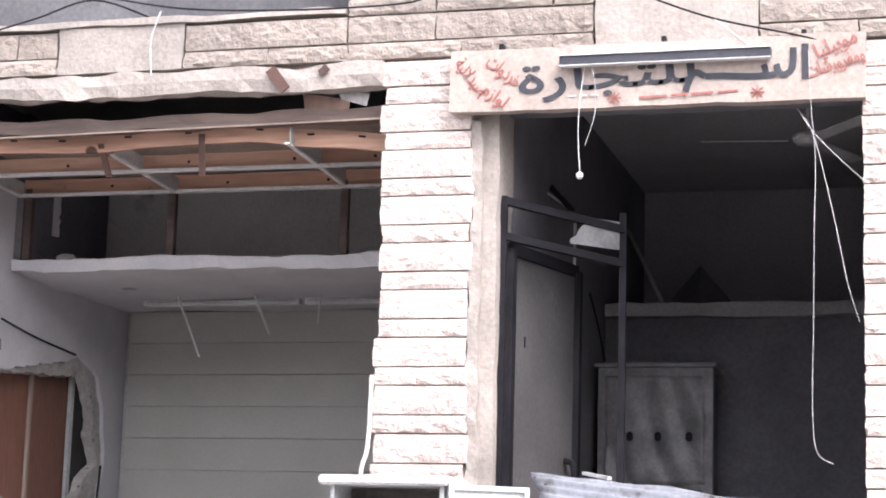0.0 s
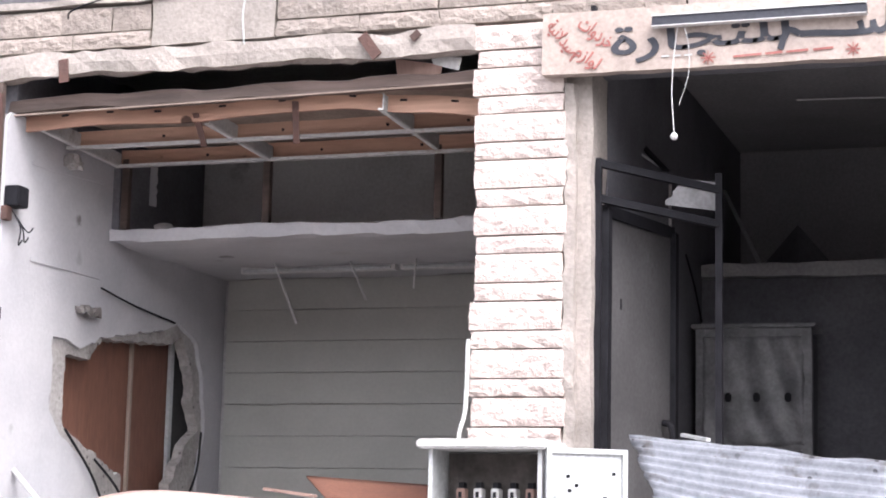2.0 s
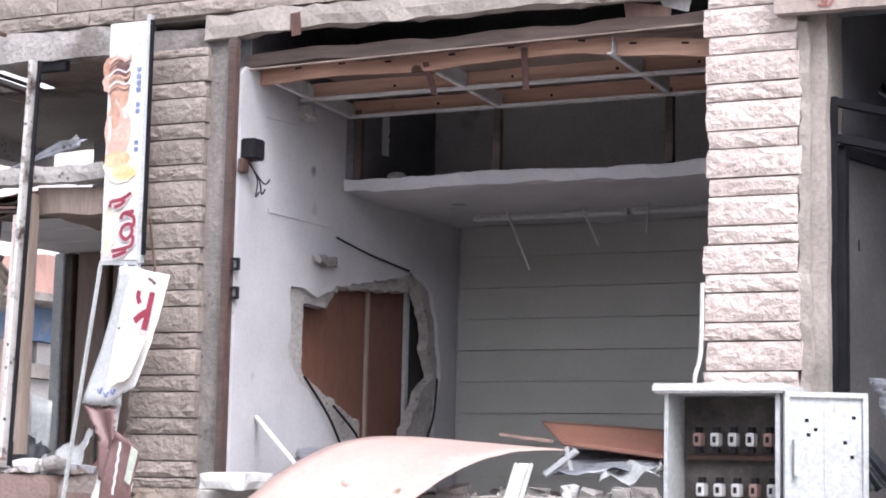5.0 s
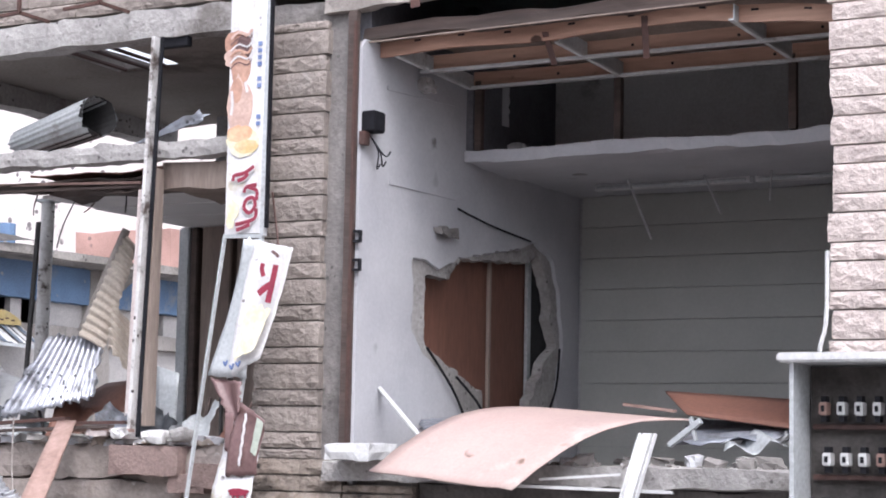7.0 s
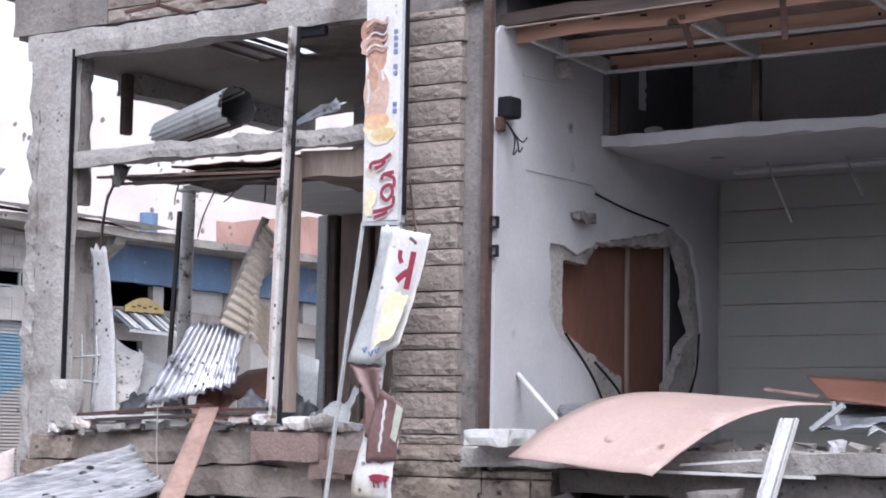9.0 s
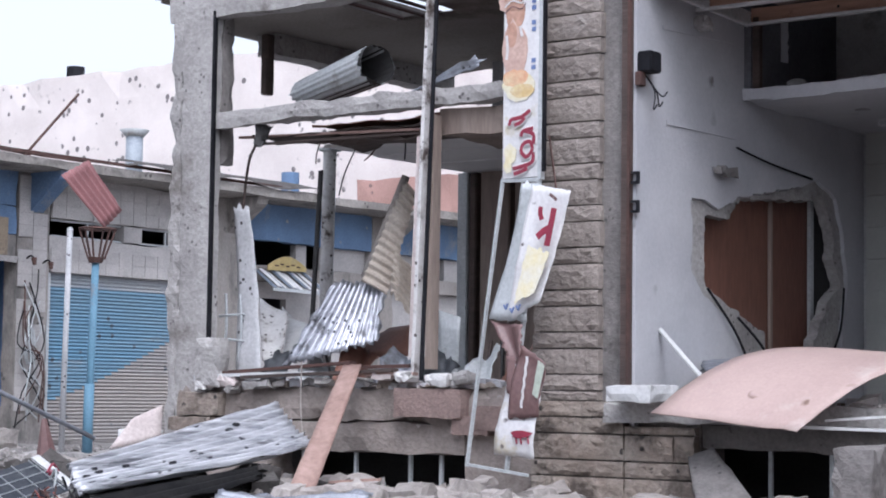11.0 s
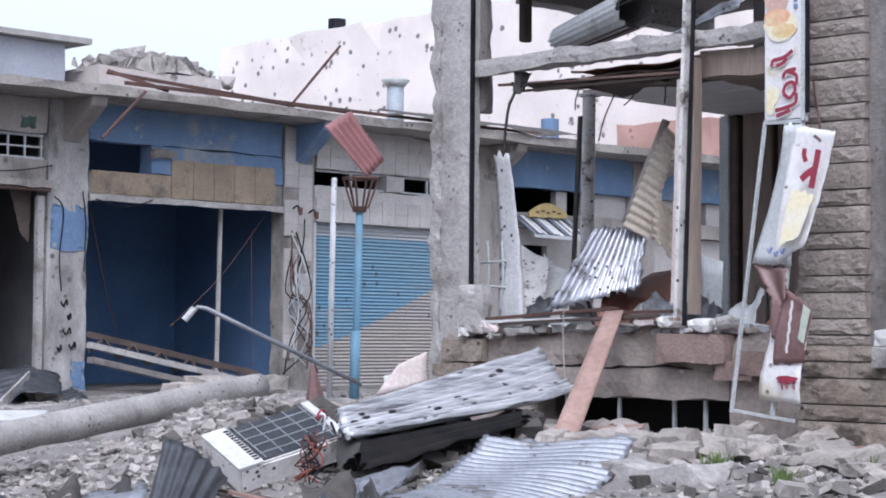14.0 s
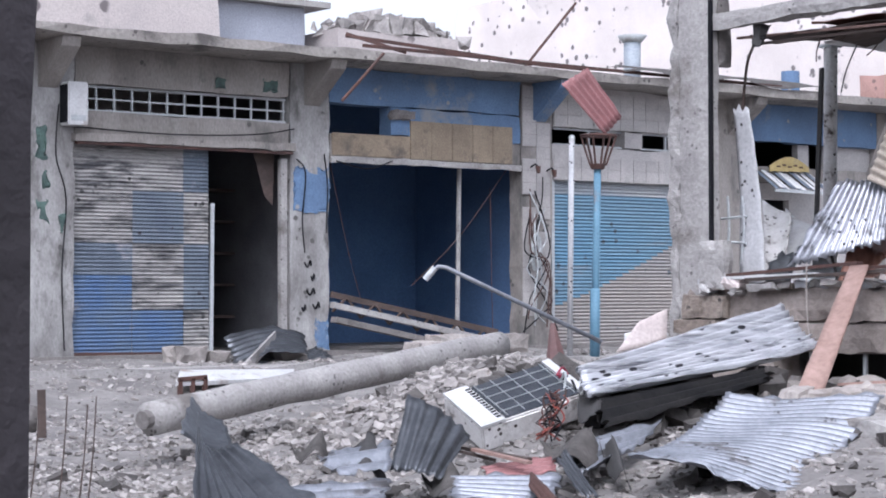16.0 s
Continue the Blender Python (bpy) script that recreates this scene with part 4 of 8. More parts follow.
for r in range(5):
    z = 1.60 - r * 0.29
    part("busbar", box(-3.5, -2.93, 10.74, 10.80, z - 0.115, z - 0.085, 0.004), BROWN_METAL, fuse, "rusty bar")
    for k in range(5):
        x = -3.44 + k * 0.105 + 0.02 * (r % 2)
        f = part("fuse", box(x, x + 0.048, 10.66, 10.75, z - 0.035, z + 0.04, 0.006), METAL_WHITE if (r + k) % 4 else PLANK, fuse, "pale ceramic fuse")
        for e in (0.042, -0.073):
            part("terminal", box(x + 0.008, x + 0.04, 10.68, 10.74, z + e, z + e + 0.033), BLACK_METAL, f)
        part("mark", box(x + 0.014, x + 0.034, 10.655, 10.66, z - 0.015, z + 0.02), BLACK_METAL, f)
hinge, tip = Vector((-2.88, 10.5, 0)), Vector((-2.44, 10.76, 0))
d = (tip - hinge).normalized()
nrm = Vector((d.y, -d.x, 0))


def on_door(u0, u1, z0, z1, off, th):
    """A flat piece on the cabinet's door."""
    bm = bmesh.new()
    v = [bm.verts.new(hinge + d * u + nrm * (off + w) + Vector((0, 0, z))) for u in (u0, u1) for w in (0, th) for z in (z0, z1)]
    for f in ((0, 1, 3, 2), (4, 6, 7, 5), (0, 4, 5, 1), (2, 3, 7, 6), (0, 2, 6, 4), (1, 5, 7, 3)):
        bm.faces.new([v[i] for i in f])
    return bm


door = part("door", on_door(0.02, 0.50, 0.42, 1.87, 0, 0.015), METAL_GREY, fuse, "white door swung open")
for u0, u1, z0, z1 in ((0.02, 0.05, 0.42, 1.87), (0.47, 0.50, 0.42, 1.87), (0.05, 0.47, 1.84, 1.87), (0.05, 0.47, 0.42, 0.45)):
    part("door_rim", on_door(u0, u1, z0, z1, 0.015, 0.02), METAL_GREY, door)
part("door_seam", on_door(0.25, 0.262, 0.45, 1.84, 0.015, 0.005), METAL_GREY, door)
part("door_handle", on_door(0.07, 0.10, 1.40, 1.60, 0.02, 0.03), METAL_GREY, door)
for u, z in ((0.14, 1.70), (0.19, 1.65), (0.41, 1.72), (0.36, 1.58), (0.15, 1.62), (0.4, 1.5)):
    part("dent", on_door(u, u + 0.022, z, z + 0.02, 0.0152, 0.003), BLACK_METAL, door, "dark bullet hole")
solo("grey_conduit", tube([(-3.66, 11.42, 0.9), (-3.68, 11.42, 1.9), (-3.64, 11.43, 2.15), (-3.63, 11.43, 2.6)], 0.014, 7, smooth_steps=4), METAL_WHITE, "pale conduit rising behind the cabinet", "conduit", (-3.66, 11.42, 0.9))

# ---- second shop ----
big = [(-2.503, 11.050, 1.976), (-0.476, 10.500, 1.753), (-1.369, 10.000, 1.141), (-2.072, 10.300, 1.326)]
loose("corrugated_sheet", [big[0], big[1], big[2], big[3]], ZINC, "large buckled corrugated iron sheet before the dark shop", "corrugated sheet", "corrugated sheets", waves=13, amp=0.014, nu=24, rag=0.02, seed=2, bend=lambda s, t: 0.12 * math.sin(3.1 * s) * t)
loose("corrugated_sheet", [(-2.580, 11.100, 1.666), (-2.294, 11.000, 1.365), (-2.765, 10.900, 1.251), (-2.790, 11.000, 1.447)], ZINC_DARK, "dark corrugated scrap beside the fuse cabinet", "corrugated sheet", "corrugated sheets", waves=7, amp=0.014, nu=10, rag=0.05, seed=3)
FILM = mat("dusty_plastic_film", (0.24, 0.24, 0.25), (0.15, 0.15, 0.16), 5.0, 0.4, 0.1)
DOOR_GREY = mat("dull_door", (0.085, 0.082, 0.086), (0.062, 0.06, 0.063), 1.5, 0.6, 0.1, dirt=((0.14, 0.14, 0.145), 0.2))
dl = thing("door_leaf", "pale metal door in a black frame, standing ajar", "door", (-2.76, 12.2, 1.12))
A, B = Vector((-2.84, 11.78, 0)), Vector((-2.60, 12.75, 0))
for p in (A, B):
    part("stile", bar(p + Vector((0, 0, 1.12)), p + Vector((0, 0, 3.46)), 0.09, 0.10), BLACK_METAL, dl)
part("top_rail", bar(A + Vector((0, 0, 3.46)), B + Vector((0, 0, 3.46)), 0.06, 0.08), BLACK_METAL, dl)
part("panel", bar(A + Vector((0.0, 0.03, 2.27)), B + Vector((0, -0.03, 2.27)), 0.02, 2.3), DOOR_GREY, dl, "pale grey door panel")
h = A.lerp(B, 0.82)
part("handle", tube([h + Vector((0.03, 0, 2.15)), h + Vector((0.09, -0.02, 2.12)), h + Vector((0.10, -0.02, 1.95)), h + Vector((0.03, 0, 1.9))], 0.022, 8, smooth_steps=4), BLACK_METAL, dl)
part("lock", box(h.x - 0.75 * 0.24 + 0.02, h.x - 0.75 * 0.24 + 0.05, 12.0, 12.04, 2.84, 2.92, 0.005), BLACK_METAL, dl)
fr = thing("door_frame", "black metal door frame swung into the shop", "door frame", (-2.5, 12.0, 1.12))
A2, B2 = Vector((-2.85, 11.66, 0)), Vector((-2.19, 12.32, 0))
for p in (A2, B2):
    part("post", bar(p + Vector((0, 0, 1.12)), p + Vector((0, 0, 3.78)), 0.045, 0.045), BLACK_METAL, fr)
for z in (3.75, 3.52):
    part("rail", bar(A2 + Vector((0, 0, z)), B2 + Vector((0, 0, z - 0.08)), 0.045, 0.05), BLACK_METAL, fr)
part("torn_film", quad(A2.lerp(B2, 0.55) + Vector((0, 0, 3.53)), B2 + Vector((0, 0, 3.53)), B2 + Vector((0, 0, 3.72)), A2.lerp(B2, 0.7) + Vector((0, 0, 3.72)), nu=6, nv=6, rag=0.1), FILM, fr, "torn pale film")
for k, (p, q, w, m) in enumerate((((-2.900, 13.000, 4.122), (-2.924, 13.000, 3.680), 0.03, METAL_GREY), ((-2.908, 13.000, 4.110), (-2.684, 13.000, 3.952), 0.03, METAL_GREY), ((-2.968, 13.200, 4.258), (-2.663, 12.900, 3.932), 0.05, BLACK_METAL), ((-2.852, 13.94, 4.04), (-2.852, 13.94, 3.306), 0.025, METAL_WHITE), ((-2.855, 16.3, 4.43), (-2.386, 15.25, 3.625), 0.03, METAL_GREY))):
    solo("metal_strip", bar(p, q, w, 0.015), m, "loose metal strip leaning in the dark shop", "strip", q, "loose strips")
solo("hanging_cable", tube([(-2.855, 14.58, 3.6), (-2.855, 14.91, 3.42), (-2.855, 15.25, 3.15)], 0.01, 5, smooth_steps=4), BLACK_METAL, "black cable hanging on the side wall", "cable", (-2.855, 15.25, 3.15))
cab = thing("cabinet", "grey cabinet wrapped in torn plastic film", "cabinet", (-2.33, 14.9, 1.12))
for x0, x1, z0, z1 in ((-2.80, -2.72, 1.12, 3.03), (-1.98, -1.90, 1.12, 3.03), (-2.72, -1.98, 2.96, 3.03), (-2.72, -1.98, 2.08, 2.15)):
    part("frame", box(x0, x1, 14.7, 14.78, z0, z1, 0.006), FILM, cab)
part("top", box(-2.83, -1.87, 14.66, 15.2, 3.03, 3.06, 0.006), FILM, cab)
part("back", box(-2.78, -1.92, 14.79, 15.2, 1.12, 3.0), SHOP_DARK, cab)
part("plastic_film", sheet((-2.74, 14.685, 2.12), (0.78, 0, 0), (0, 0, 0.84), nu=30, nv=24, rag=0.02, bend=lambda s, t: 0.03 * noise.noise(Vector((s * 6 + t * 3, t * 2, 0))) + 0.02 * math.sin(18 * s + 6 * t) * s), FILM, cab, "creased grey plastic film", True)
for x in (-2.56, -2.34, -2.10):
    part("knob", box(x, x + 0.05, 14.62, 14.66, 2.45, 2.52, 0.01), BLACK_METAL, cab)
solo("fallen_bars", bar((-2.21, 11.2, 1.985), (-2.02, 11.0, 1.945), 0.03, 0.02), METAL_GREY, "grey bar lying on the buckled sheet", "bar", (-2.02, 11.0, 1.945))
bm = bmesh.new()
t3 = [bm.verts.new(p) for p in ((-2.56, 16.0, 3.61), (-2.176, 16.0, 4.055), (-1.80, 16.0, 3.61), (-2.121, 15.6, 3.61))]
for f in ((0, 1, 3), (1, 2, 3), (0, 3, 2), (0, 2, 1)):
    bm.faces.new([t3[i] for i in f])
solo("cardboard_peak", bm, SHOP_DARK, "peaked cardboard box on the dark loft", "cardboard", (-2.161, 15.900, 3.786))
# ceiling fan
fan = thing("ceiling_fan", "white three-bladed ceiling fan hanging in the dark shop", "fan", (-1.07, 13.5, 4.45))
part("rod", tube([(-1.07, 13.5, 4.6), (-1.07, 13.5, 4.95)], 0.015, 8), METAL_WHITE, fan)
bm = bmesh.new()
bmesh.ops.create_cone(bm, cap_ends=True, segments=20, radius1=0.10, radius2=0.12, depth=0.07)
bmesh.ops.bevel(bm, geom=bm.edges[:], offset=0.012, segments=2, affect="EDGES")
bmesh.ops.translate(bm, verts=bm.verts, vec=(-1.07, 13.5, 4.53))
part("motor", bm, METAL_WHITE, fan, "", True)
for ang in (186, 66, -54):
    a = radians(ang)
    w = Vector((math.cos(a), math.sin(a), 0))
    s = Vector((-w.y, w.x, -0.19))
    o = Vector((-1.07, 13.5, 4.52)) + w * 0.14 - s * 0.055
    blade = sheet(o, w * 0.62, s * 0.10, nu=6, nv=4, thick=0.006)
    part("blade", blade, METAL_WHITE, fan)
# cables and bulb in front of the opening
bulb = thing("hanging_bulb", "bare bulb hanging on a thin white cord", "lamp", (-2.286, 11.300, 3.803))
part("cord", tube([(-2.268, 11.360, 4.599), (-2.290, 11.340, 4.412), (-2.302, 11.300, 4.130), (-2.287, 11.300, 3.839)], 0.003, 5, smooth_steps=5), METAL_WHITE, bulb)
bm = bmesh.new()
bmesh.ops.create_icosphere(bm, subdivisions=2, radius=0.024)
bmesh.ops.translate(bm, verts=bm.verts, vec=Vector((-2.287, 11.300, 3.821)))
part("globe", bm, METAL_WHITE, bulb, "", True)
wires = [([(-2.268, 11.360, 4.607), (-2.204, 11.300, 4.434), (-2.193, 11.280, 4.211), (-2.254, 11.280, 4.009)], 0.0024, PLASTER_GREY), ([(-0.900, 11.380, 4.612), (-0.875, 11.300, 4.165), (-0.852, 11.280, 3.881), (-0.860, 11.260, 3.397), (-0.865, 11.250, 2.923), (-0.873, 11.240, 2.390), (-0.849, 11.240, 2.128), (-0.756, 11.240, 2.057)], 0.0024, PLASTER_GREY), ([(-0.988, 11.600, 4.273), (-0.863, 11.300, 4.025), (-0.750, 11.300, 3.539), (-0.671, 11.300, 3.130), (-0.607, 11.400, 2.908)], 0.0028, PLASTER_GREY), ([(-0.988, 11.600, 4.281), (-0.842, 11.250, 4.012), (-0.562, 11.200, 3.718), (-0.212, 11.200, 3.439)], 0.0024, PLASTER_GREY)]
for pts, r, m in wires:
    solo("hanging_cable", tube(pts, r, 5, smooth_steps=5), m, "thin pale cable hanging before the dark shop", "cable", pts[-1], "hanging cables")
for pts in ([(-1.950, 11.400, 5.007), (-1.485, 11.380, 4.814), (-0.934, 11.380, 4.670), (-0.766, 11.400, 4.611)], [(-1.468, 11.380, 4.806), (-1.242, 11.380, 4.610)], [(-6.62, 11.44, 4.90), (-6.546, 11.40, 4.954), (-6.124, 11.40, 5.062), (-5.719, 11.44, 5.182), (-5.60, 12.1, 5.25)], [(-5.602, 11.400, 5.182), (-5.007, 11.380, 5.063), (-4.233, 11.360, 5.008), (-3.546, 11.400, 5.021), (-3.318, 11.400, 5.062)], [(-5.200, 11.400, 5.064), (-5.271, 11.42, 4.870), (-5.269, 11.45, 4.634)]):
    solo("facade_cable", tube(pts, 0.007, 5, smooth_steps=6), BLACK_METAL if len(pts) > 3 else METAL_GREY, "cable strung along the stone facade", "cable", pts[-1], "facade cables")

# ---- gutted corner room ----
solo("broken_beam", rough(-11.3, -7.94, 11.5, 11.66, 3.50, 3.64, 0.09, 0.012, 4.0), CONCRETE_PALE, "ragged mortar-crusted beam across the corner room", "beam", (-9.6, 11.58, 3.5))
wreck = thing("wrecked_loft", "collapsed boards and lath of the loft", "loft", (-9.4, 12.3, 3.2))
part("board", rough(-10.95, -8.0, 11.7, 12.2, 3.40, 3.43, 0.12, 0.015, 3.0), TIMBER_OLD, wreck)
part("board", rough(-10.4, -8.0, 11.75, 12.9, 3.46, 3.49, 0.15, 0.015, 3.0), PLY_DARK, wreck)
part("board", rough(-10.3, -8.0, 11.72, 12.1, 3.31, 3.39, 0.15, 0.03, 3.0), TIMBER_OLD, wreck, "charred broken boards")
part("board", rough(-8.95, -7.96, 11.62, 12.4, 3.27, 3.49, 0.12, 0.02, 3.0), BOARD_BROWN, wreck, "pale chipped board")
part("lath", bar((-11.2, 11.75, 3.44), (-9.2, 11.7, 3.36), 0.04, 0.02), PLANK, wreck)
part("lath", bar((-10.9, 11.7, 3.36), (-8.9, 11.72, 3.33), 0.03, 0.02), TIMBER_OLD, wreck)
part("lath", bar((-11.1, 12.1, 3.42), (-8.1, 11.75, 3.40), 0.03, 0.025), TIMBER_OLD, wreck)
for i in range(7):
    y = 12.12 + i * 0.355
    part("soffit_panel", box(-10.58 - 0.02 * i, -7.36, y, y + 0.332, 3.355 + 0.006 * (i % 2), 3.38, 0.004), SOFFIT, wreck, "pale ceiling panel")
solo("black_rag", rough(-10.84, -10.74, 11.57, 11.63, 3.33, 3.52, 0.04, 0.03, 9), DARK, "black rag hanging from the beam", "rag", (-10.79, 11.6, 3.29))
solo("burnt_strip", tube([(-11.02, 11.72, 3.44), (-11.16, 11.9, 3.40), (-11.244, 11.9, 3.22), (-11.30, 11.9, 2.78)], 0.013, 5, smooth_steps=4), TIMBER_OLD, "charred strip hanging beside the column", "strip", (-11.162, 11.700, 2.584))
# roll of corrugated iron on the beam
roll = thing("rolled_sheet", "rolled corrugated iron sheet lying on the beam", "corrugated sheet", (-10.312, 12.000, 3.687))
p, q = Vector((-10.70, 12.02, 3.80)), Vector((-9.72, 11.76, 3.93))
ax = (q - p).normalized()
s1, s2 = ax.cross(Vector((0, 0, 1))).normalized(), None
s2 = s1.cross(ax)
bm = bmesh.new()
g = []
for i in range(9):
    ringv = []
    for k in range(73):
        a = -0.5 + 2 * math.pi * 1.15 * k / 72
        r = 0.145 + 0.035 * i / 8 + 0.010 * math.sin(k * 2 * math.pi / 3) + 0.012 * k / 72
        rag = 0.05 * noise.noise(Vector((k * 0.35, i > 4, 0))) if i in (0, 8) else 0
        ringv.append(bm.verts.new(p + (q - p) * (i / 8) + ax * rag + s1 * math.cos(a) * r + s2 * math.sin(a) * r * 0.85))
    g.append(ringv)
for i in range(8):
    for k in range(72):
        bm.faces.new((g[i][k], g[i + 1][k], g[i + 1][k + 1], g[i][k + 1]))
part("sheet", bm, METAL_GREY, roll, "", True)
# Near-black liner added to paint the shade in the roll's hollow.
bm = tube([p + ax * 0.06, p.lerp(q, 0.5), q + ax * 0.02], 0.13, 24, r_end=0.165)
bmesh.ops.delete(bm, geom=[f for f in bm.faces if len(f.verts) > 4 and (f.calc_center_median() - q).length < 0.3], context="FACES")
for v in bm.verts:
    v.co += ax * 0.06 * noise.noise(v.co * 16) if (v.co - q).length < 0.3 else Vector()
part("burnt_lining", bm, DARK, roll, "near-black liner for the shade inside, with a ragged fringe")
loose("torn_sheet", [(-9.33, 11.66, 3.635), (-8.60, 11.60, 3.88), (-8.56, 11.60, 3.79), (-9.25, 11.62, 3.635)], ZINC, "twisted sliver of sheet metal on the beam", "sheet", nu=10, nv=8, waves=2, amp=0.01, rag=0.2)
solo("hanging_stub", box(-11.46, -11.38, 12.26, 12.36, 3.9, 4.44, 0.01), TIMBER_OLD, "stub of a post hanging from the lintel", "post", (-11.42, 12.3, 3.9))
struct("beam_side", rough(-11.6, -11.36, 12.35, 15.0, 4.27, 4.46, 0.12, 0.01), CONCRETE_PALE, "plain lintel over the side opening", "beam")
struct("wall_side_low", rough(-11.7, -11.45, 11.9, 15.0, 0.0, 1.25, 0.15, 0.02), CONCRETE, "broken low wall along the side street", "wall")
# slender post of the back opening
CHIPPED = mat("chipped_white_steel", (0.72, 0.71, 0.70), (0.48, 0.46, 0.45), 5.0, 0.6, 0.3, contrast=0.9, blotch=5.0, dirt=((0.09, 0.07, 0.06), 0.40), spots=(16, 0.34, (0.05, 0.04, 0.035)))
post = thing("round_post", "slim round post with peeling white paint", "post", (-11.45, 13.24, 1.2))
part("shaft", tube([(-11.47, 13.2, 1.2), (-11.46, 13.22, 3.50)], 0.062, 12), CHIPPED, post, "", True)
part("cap", box(-11.54, -11.38, 13.14, 13.30, 3.50, 3.53, 0.008), METAL_GREY, post)
solo("charred_plank", bar((-11.42, 12.93, 1.25), (-11.40, 13.03, 3.3), 0.05, 0.02), DARK, "charred plank standing beside the post", "plank", (-11.42, 12.93, 1.25))
# middle post of the front
mid = thing("mullion", "white steel mullion backed by brown timber", "post", (-9.05, 11.5, 1.34))
part("rail", bar((-9.036, 11.460, 1.384), (-8.930, 11.460, 4.44), 0.075, 0.03), CHIPPED, mid)
part("black_seal", bar((-8.960, 11.440, 1.384), (-8.854, 11.440, 4.43), 0.016, 0.03), BLACK_METAL, mid)
part("top_bracket", box(-8.96, -8.66, 11.50, 11.56, 4.36, 4.44, 0.006), BLACK_METAL, mid, "black steel bracket under the beam")
part("timber", bar((-8.956, 11.560, 1.472), (-8.948, 11.560, 3.435), 0.10, 0.05), BOARD_BROWN, mid, "brown timber lining")
part("chipped_edge", bar((-9.101, 11.490, 1.566), (-9.046, 11.490, 3.268), 0.03, 0.03), PINK_BOARD, mid, "chipped mortar crust")
# standing sheet, torn slats, panels
ZINC_PIT = mat("pitted_sheet", (0.46, 0.47, 0.51), (0.22, 0.23, 0.26), 5.0, 0.38, 0.2, metal=0.6, fine=30, contrast=0.9, blotch=5.0, dirt=((0.10, 0.10, 0.105), 0.4), spots=(16, 0.4, (0.03, 0.03, 0.035)))
SHOT_BOARD = mat("shot_white_board", (0.46, 0.46, 0.47), (0.38, 0.38, 0.39), 2.0, 0.6, 0.15, spots=(14, 0.3, (0.04, 0.035, 0.035)))
loose("corrugated_sheet", [(-10.663, 11.750, 1.506), (-10.413, 12.100, 2.204), (-9.851, 12.100, 2.204), (-9.691, 11.800, 1.699)], ZINC_PIT, "pitted corrugated iron sheet standing on the sill", "corrugated sheet", "corrugated sheets", waves=11, amp=0.027, nu=12, rag=0.05, seed=12, bend=lambda s, t: 0.02 * math.sin(3 * t))
CREAM_SLAT = mat("cream_slat", (0.46, 0.41, 0.35), (0.36, 0.31, 0.26), 3.0, 0.6, 0.15, dirt=((0.2, 0.16, 0.13), 0.3))
slats = thing("slatted_blind", "torn cream slatted blind hanging askew", "blind", (-10.109, 12.200, 2.225))
pa, pb = Vector((-9.802, 12.300, 3.055)), Vector((-10.057, 12.100, 2.232))
part("ribbed_slats", quad((-10.033, 12.000, 2.198), (-9.80, 12.050, 2.08), (-9.70, 12.300, 2.93), (-9.838, 12.300, 3.057), nu=6, waves=13, amp=0.014, per=6, rag=0.05, seed=2, bend=lambda s, t: 0.05 * math.sin(3 * s)), CREAM_SLAT, slats)
part("torn_slats", quad((-9.692, 11.950, 2.087), (-9.467, 11.950, 1.901), (-9.553, 12.100, 2.321), (-9.731, 12.100, 2.418), nu=8, waves=6, amp=0.012, rag=0.15, seed=5, bend=lambda s, t: 0.08 * math.sin(4 * s + 2 * t)), CREAM_SLAT, slats)
part("roller", tube([pa + Vector((-0.02, 0, 0.03)), pb + Vector((-0.03, 0, 0))], 0.035, 8), PLASTER_BEAM, slats, "cream rolled edge", True)
loose("white_board", [(-11.261, 11.75, 2.853), (-11.081, 11.75, 2.844), (-10.83, 11.70, 1.34), (-11.123, 11.70, 1.34)], SHOT_BOARD, "white panel full of bullet holes, standing against the jamb", "panel", nu=5, nv=20, rag=0.05, seed=5, bend=lambda s, t: 0.03 * math.sin(4 * t))
loose("white_board", [(-11.818, 12.700, 2.132), (-11.379, 12.600, 1.997), (-10.997, 12.100, 1.544), (-11.222, 12.100, 1.544)], CHIPPED, "bent white board lying inside the sill", "board", nu=8, nv=8, rag=0.03, seed=6, bend=lambda s, t: 0.05 * math.sin(3 * s))
loose("white_board", [(-11.721, 12.900, 2.056), (-11.285, 12.800, 1.862), (-11.034, 12.300, 1.558), (-11.219, 12.300, 1.558)], METAL_WHITE, "creased white board leaning inside the sill", "board", nu=8, nv=8, rag=0.04, seed=7, bend=lambda s, t: 0.04 * math.sin(4 * s + t))
lad = thing("bent_grille", "bent thin window grille beside the jamb", "grille", (-11.262, 11.700, 1.532))
for a, b in (((-11.279, 11.700, 2.107), (-11.314, 11.700, 1.508)), ((-11.115, 11.700, 2.103), (-11.131, 11.700, 1.532)), ((-11.353, 11.700, 1.916), (-11.064, 11.700, 1.931)), ((-11.360, 11.700, 1.724), (-11.070, 11.700, 1.703))):
    part("bar", tube([a, Vector(a).lerp(Vector(b), 0.5) + Vector((0.03, 0, 0)), b], 0.012, 5, smooth_steps=3), METAL_GREY, lad)
chunk = solo("concrete_chunk", rough(-11.3, -11.02, 11.36, 11.5, 1.32, 1.72, 0.07, 0.02, 6), CONCRETE_PALE, "upright broken concrete chunk on the sill", "rubble", (-11.16, 11.43, 1.32))
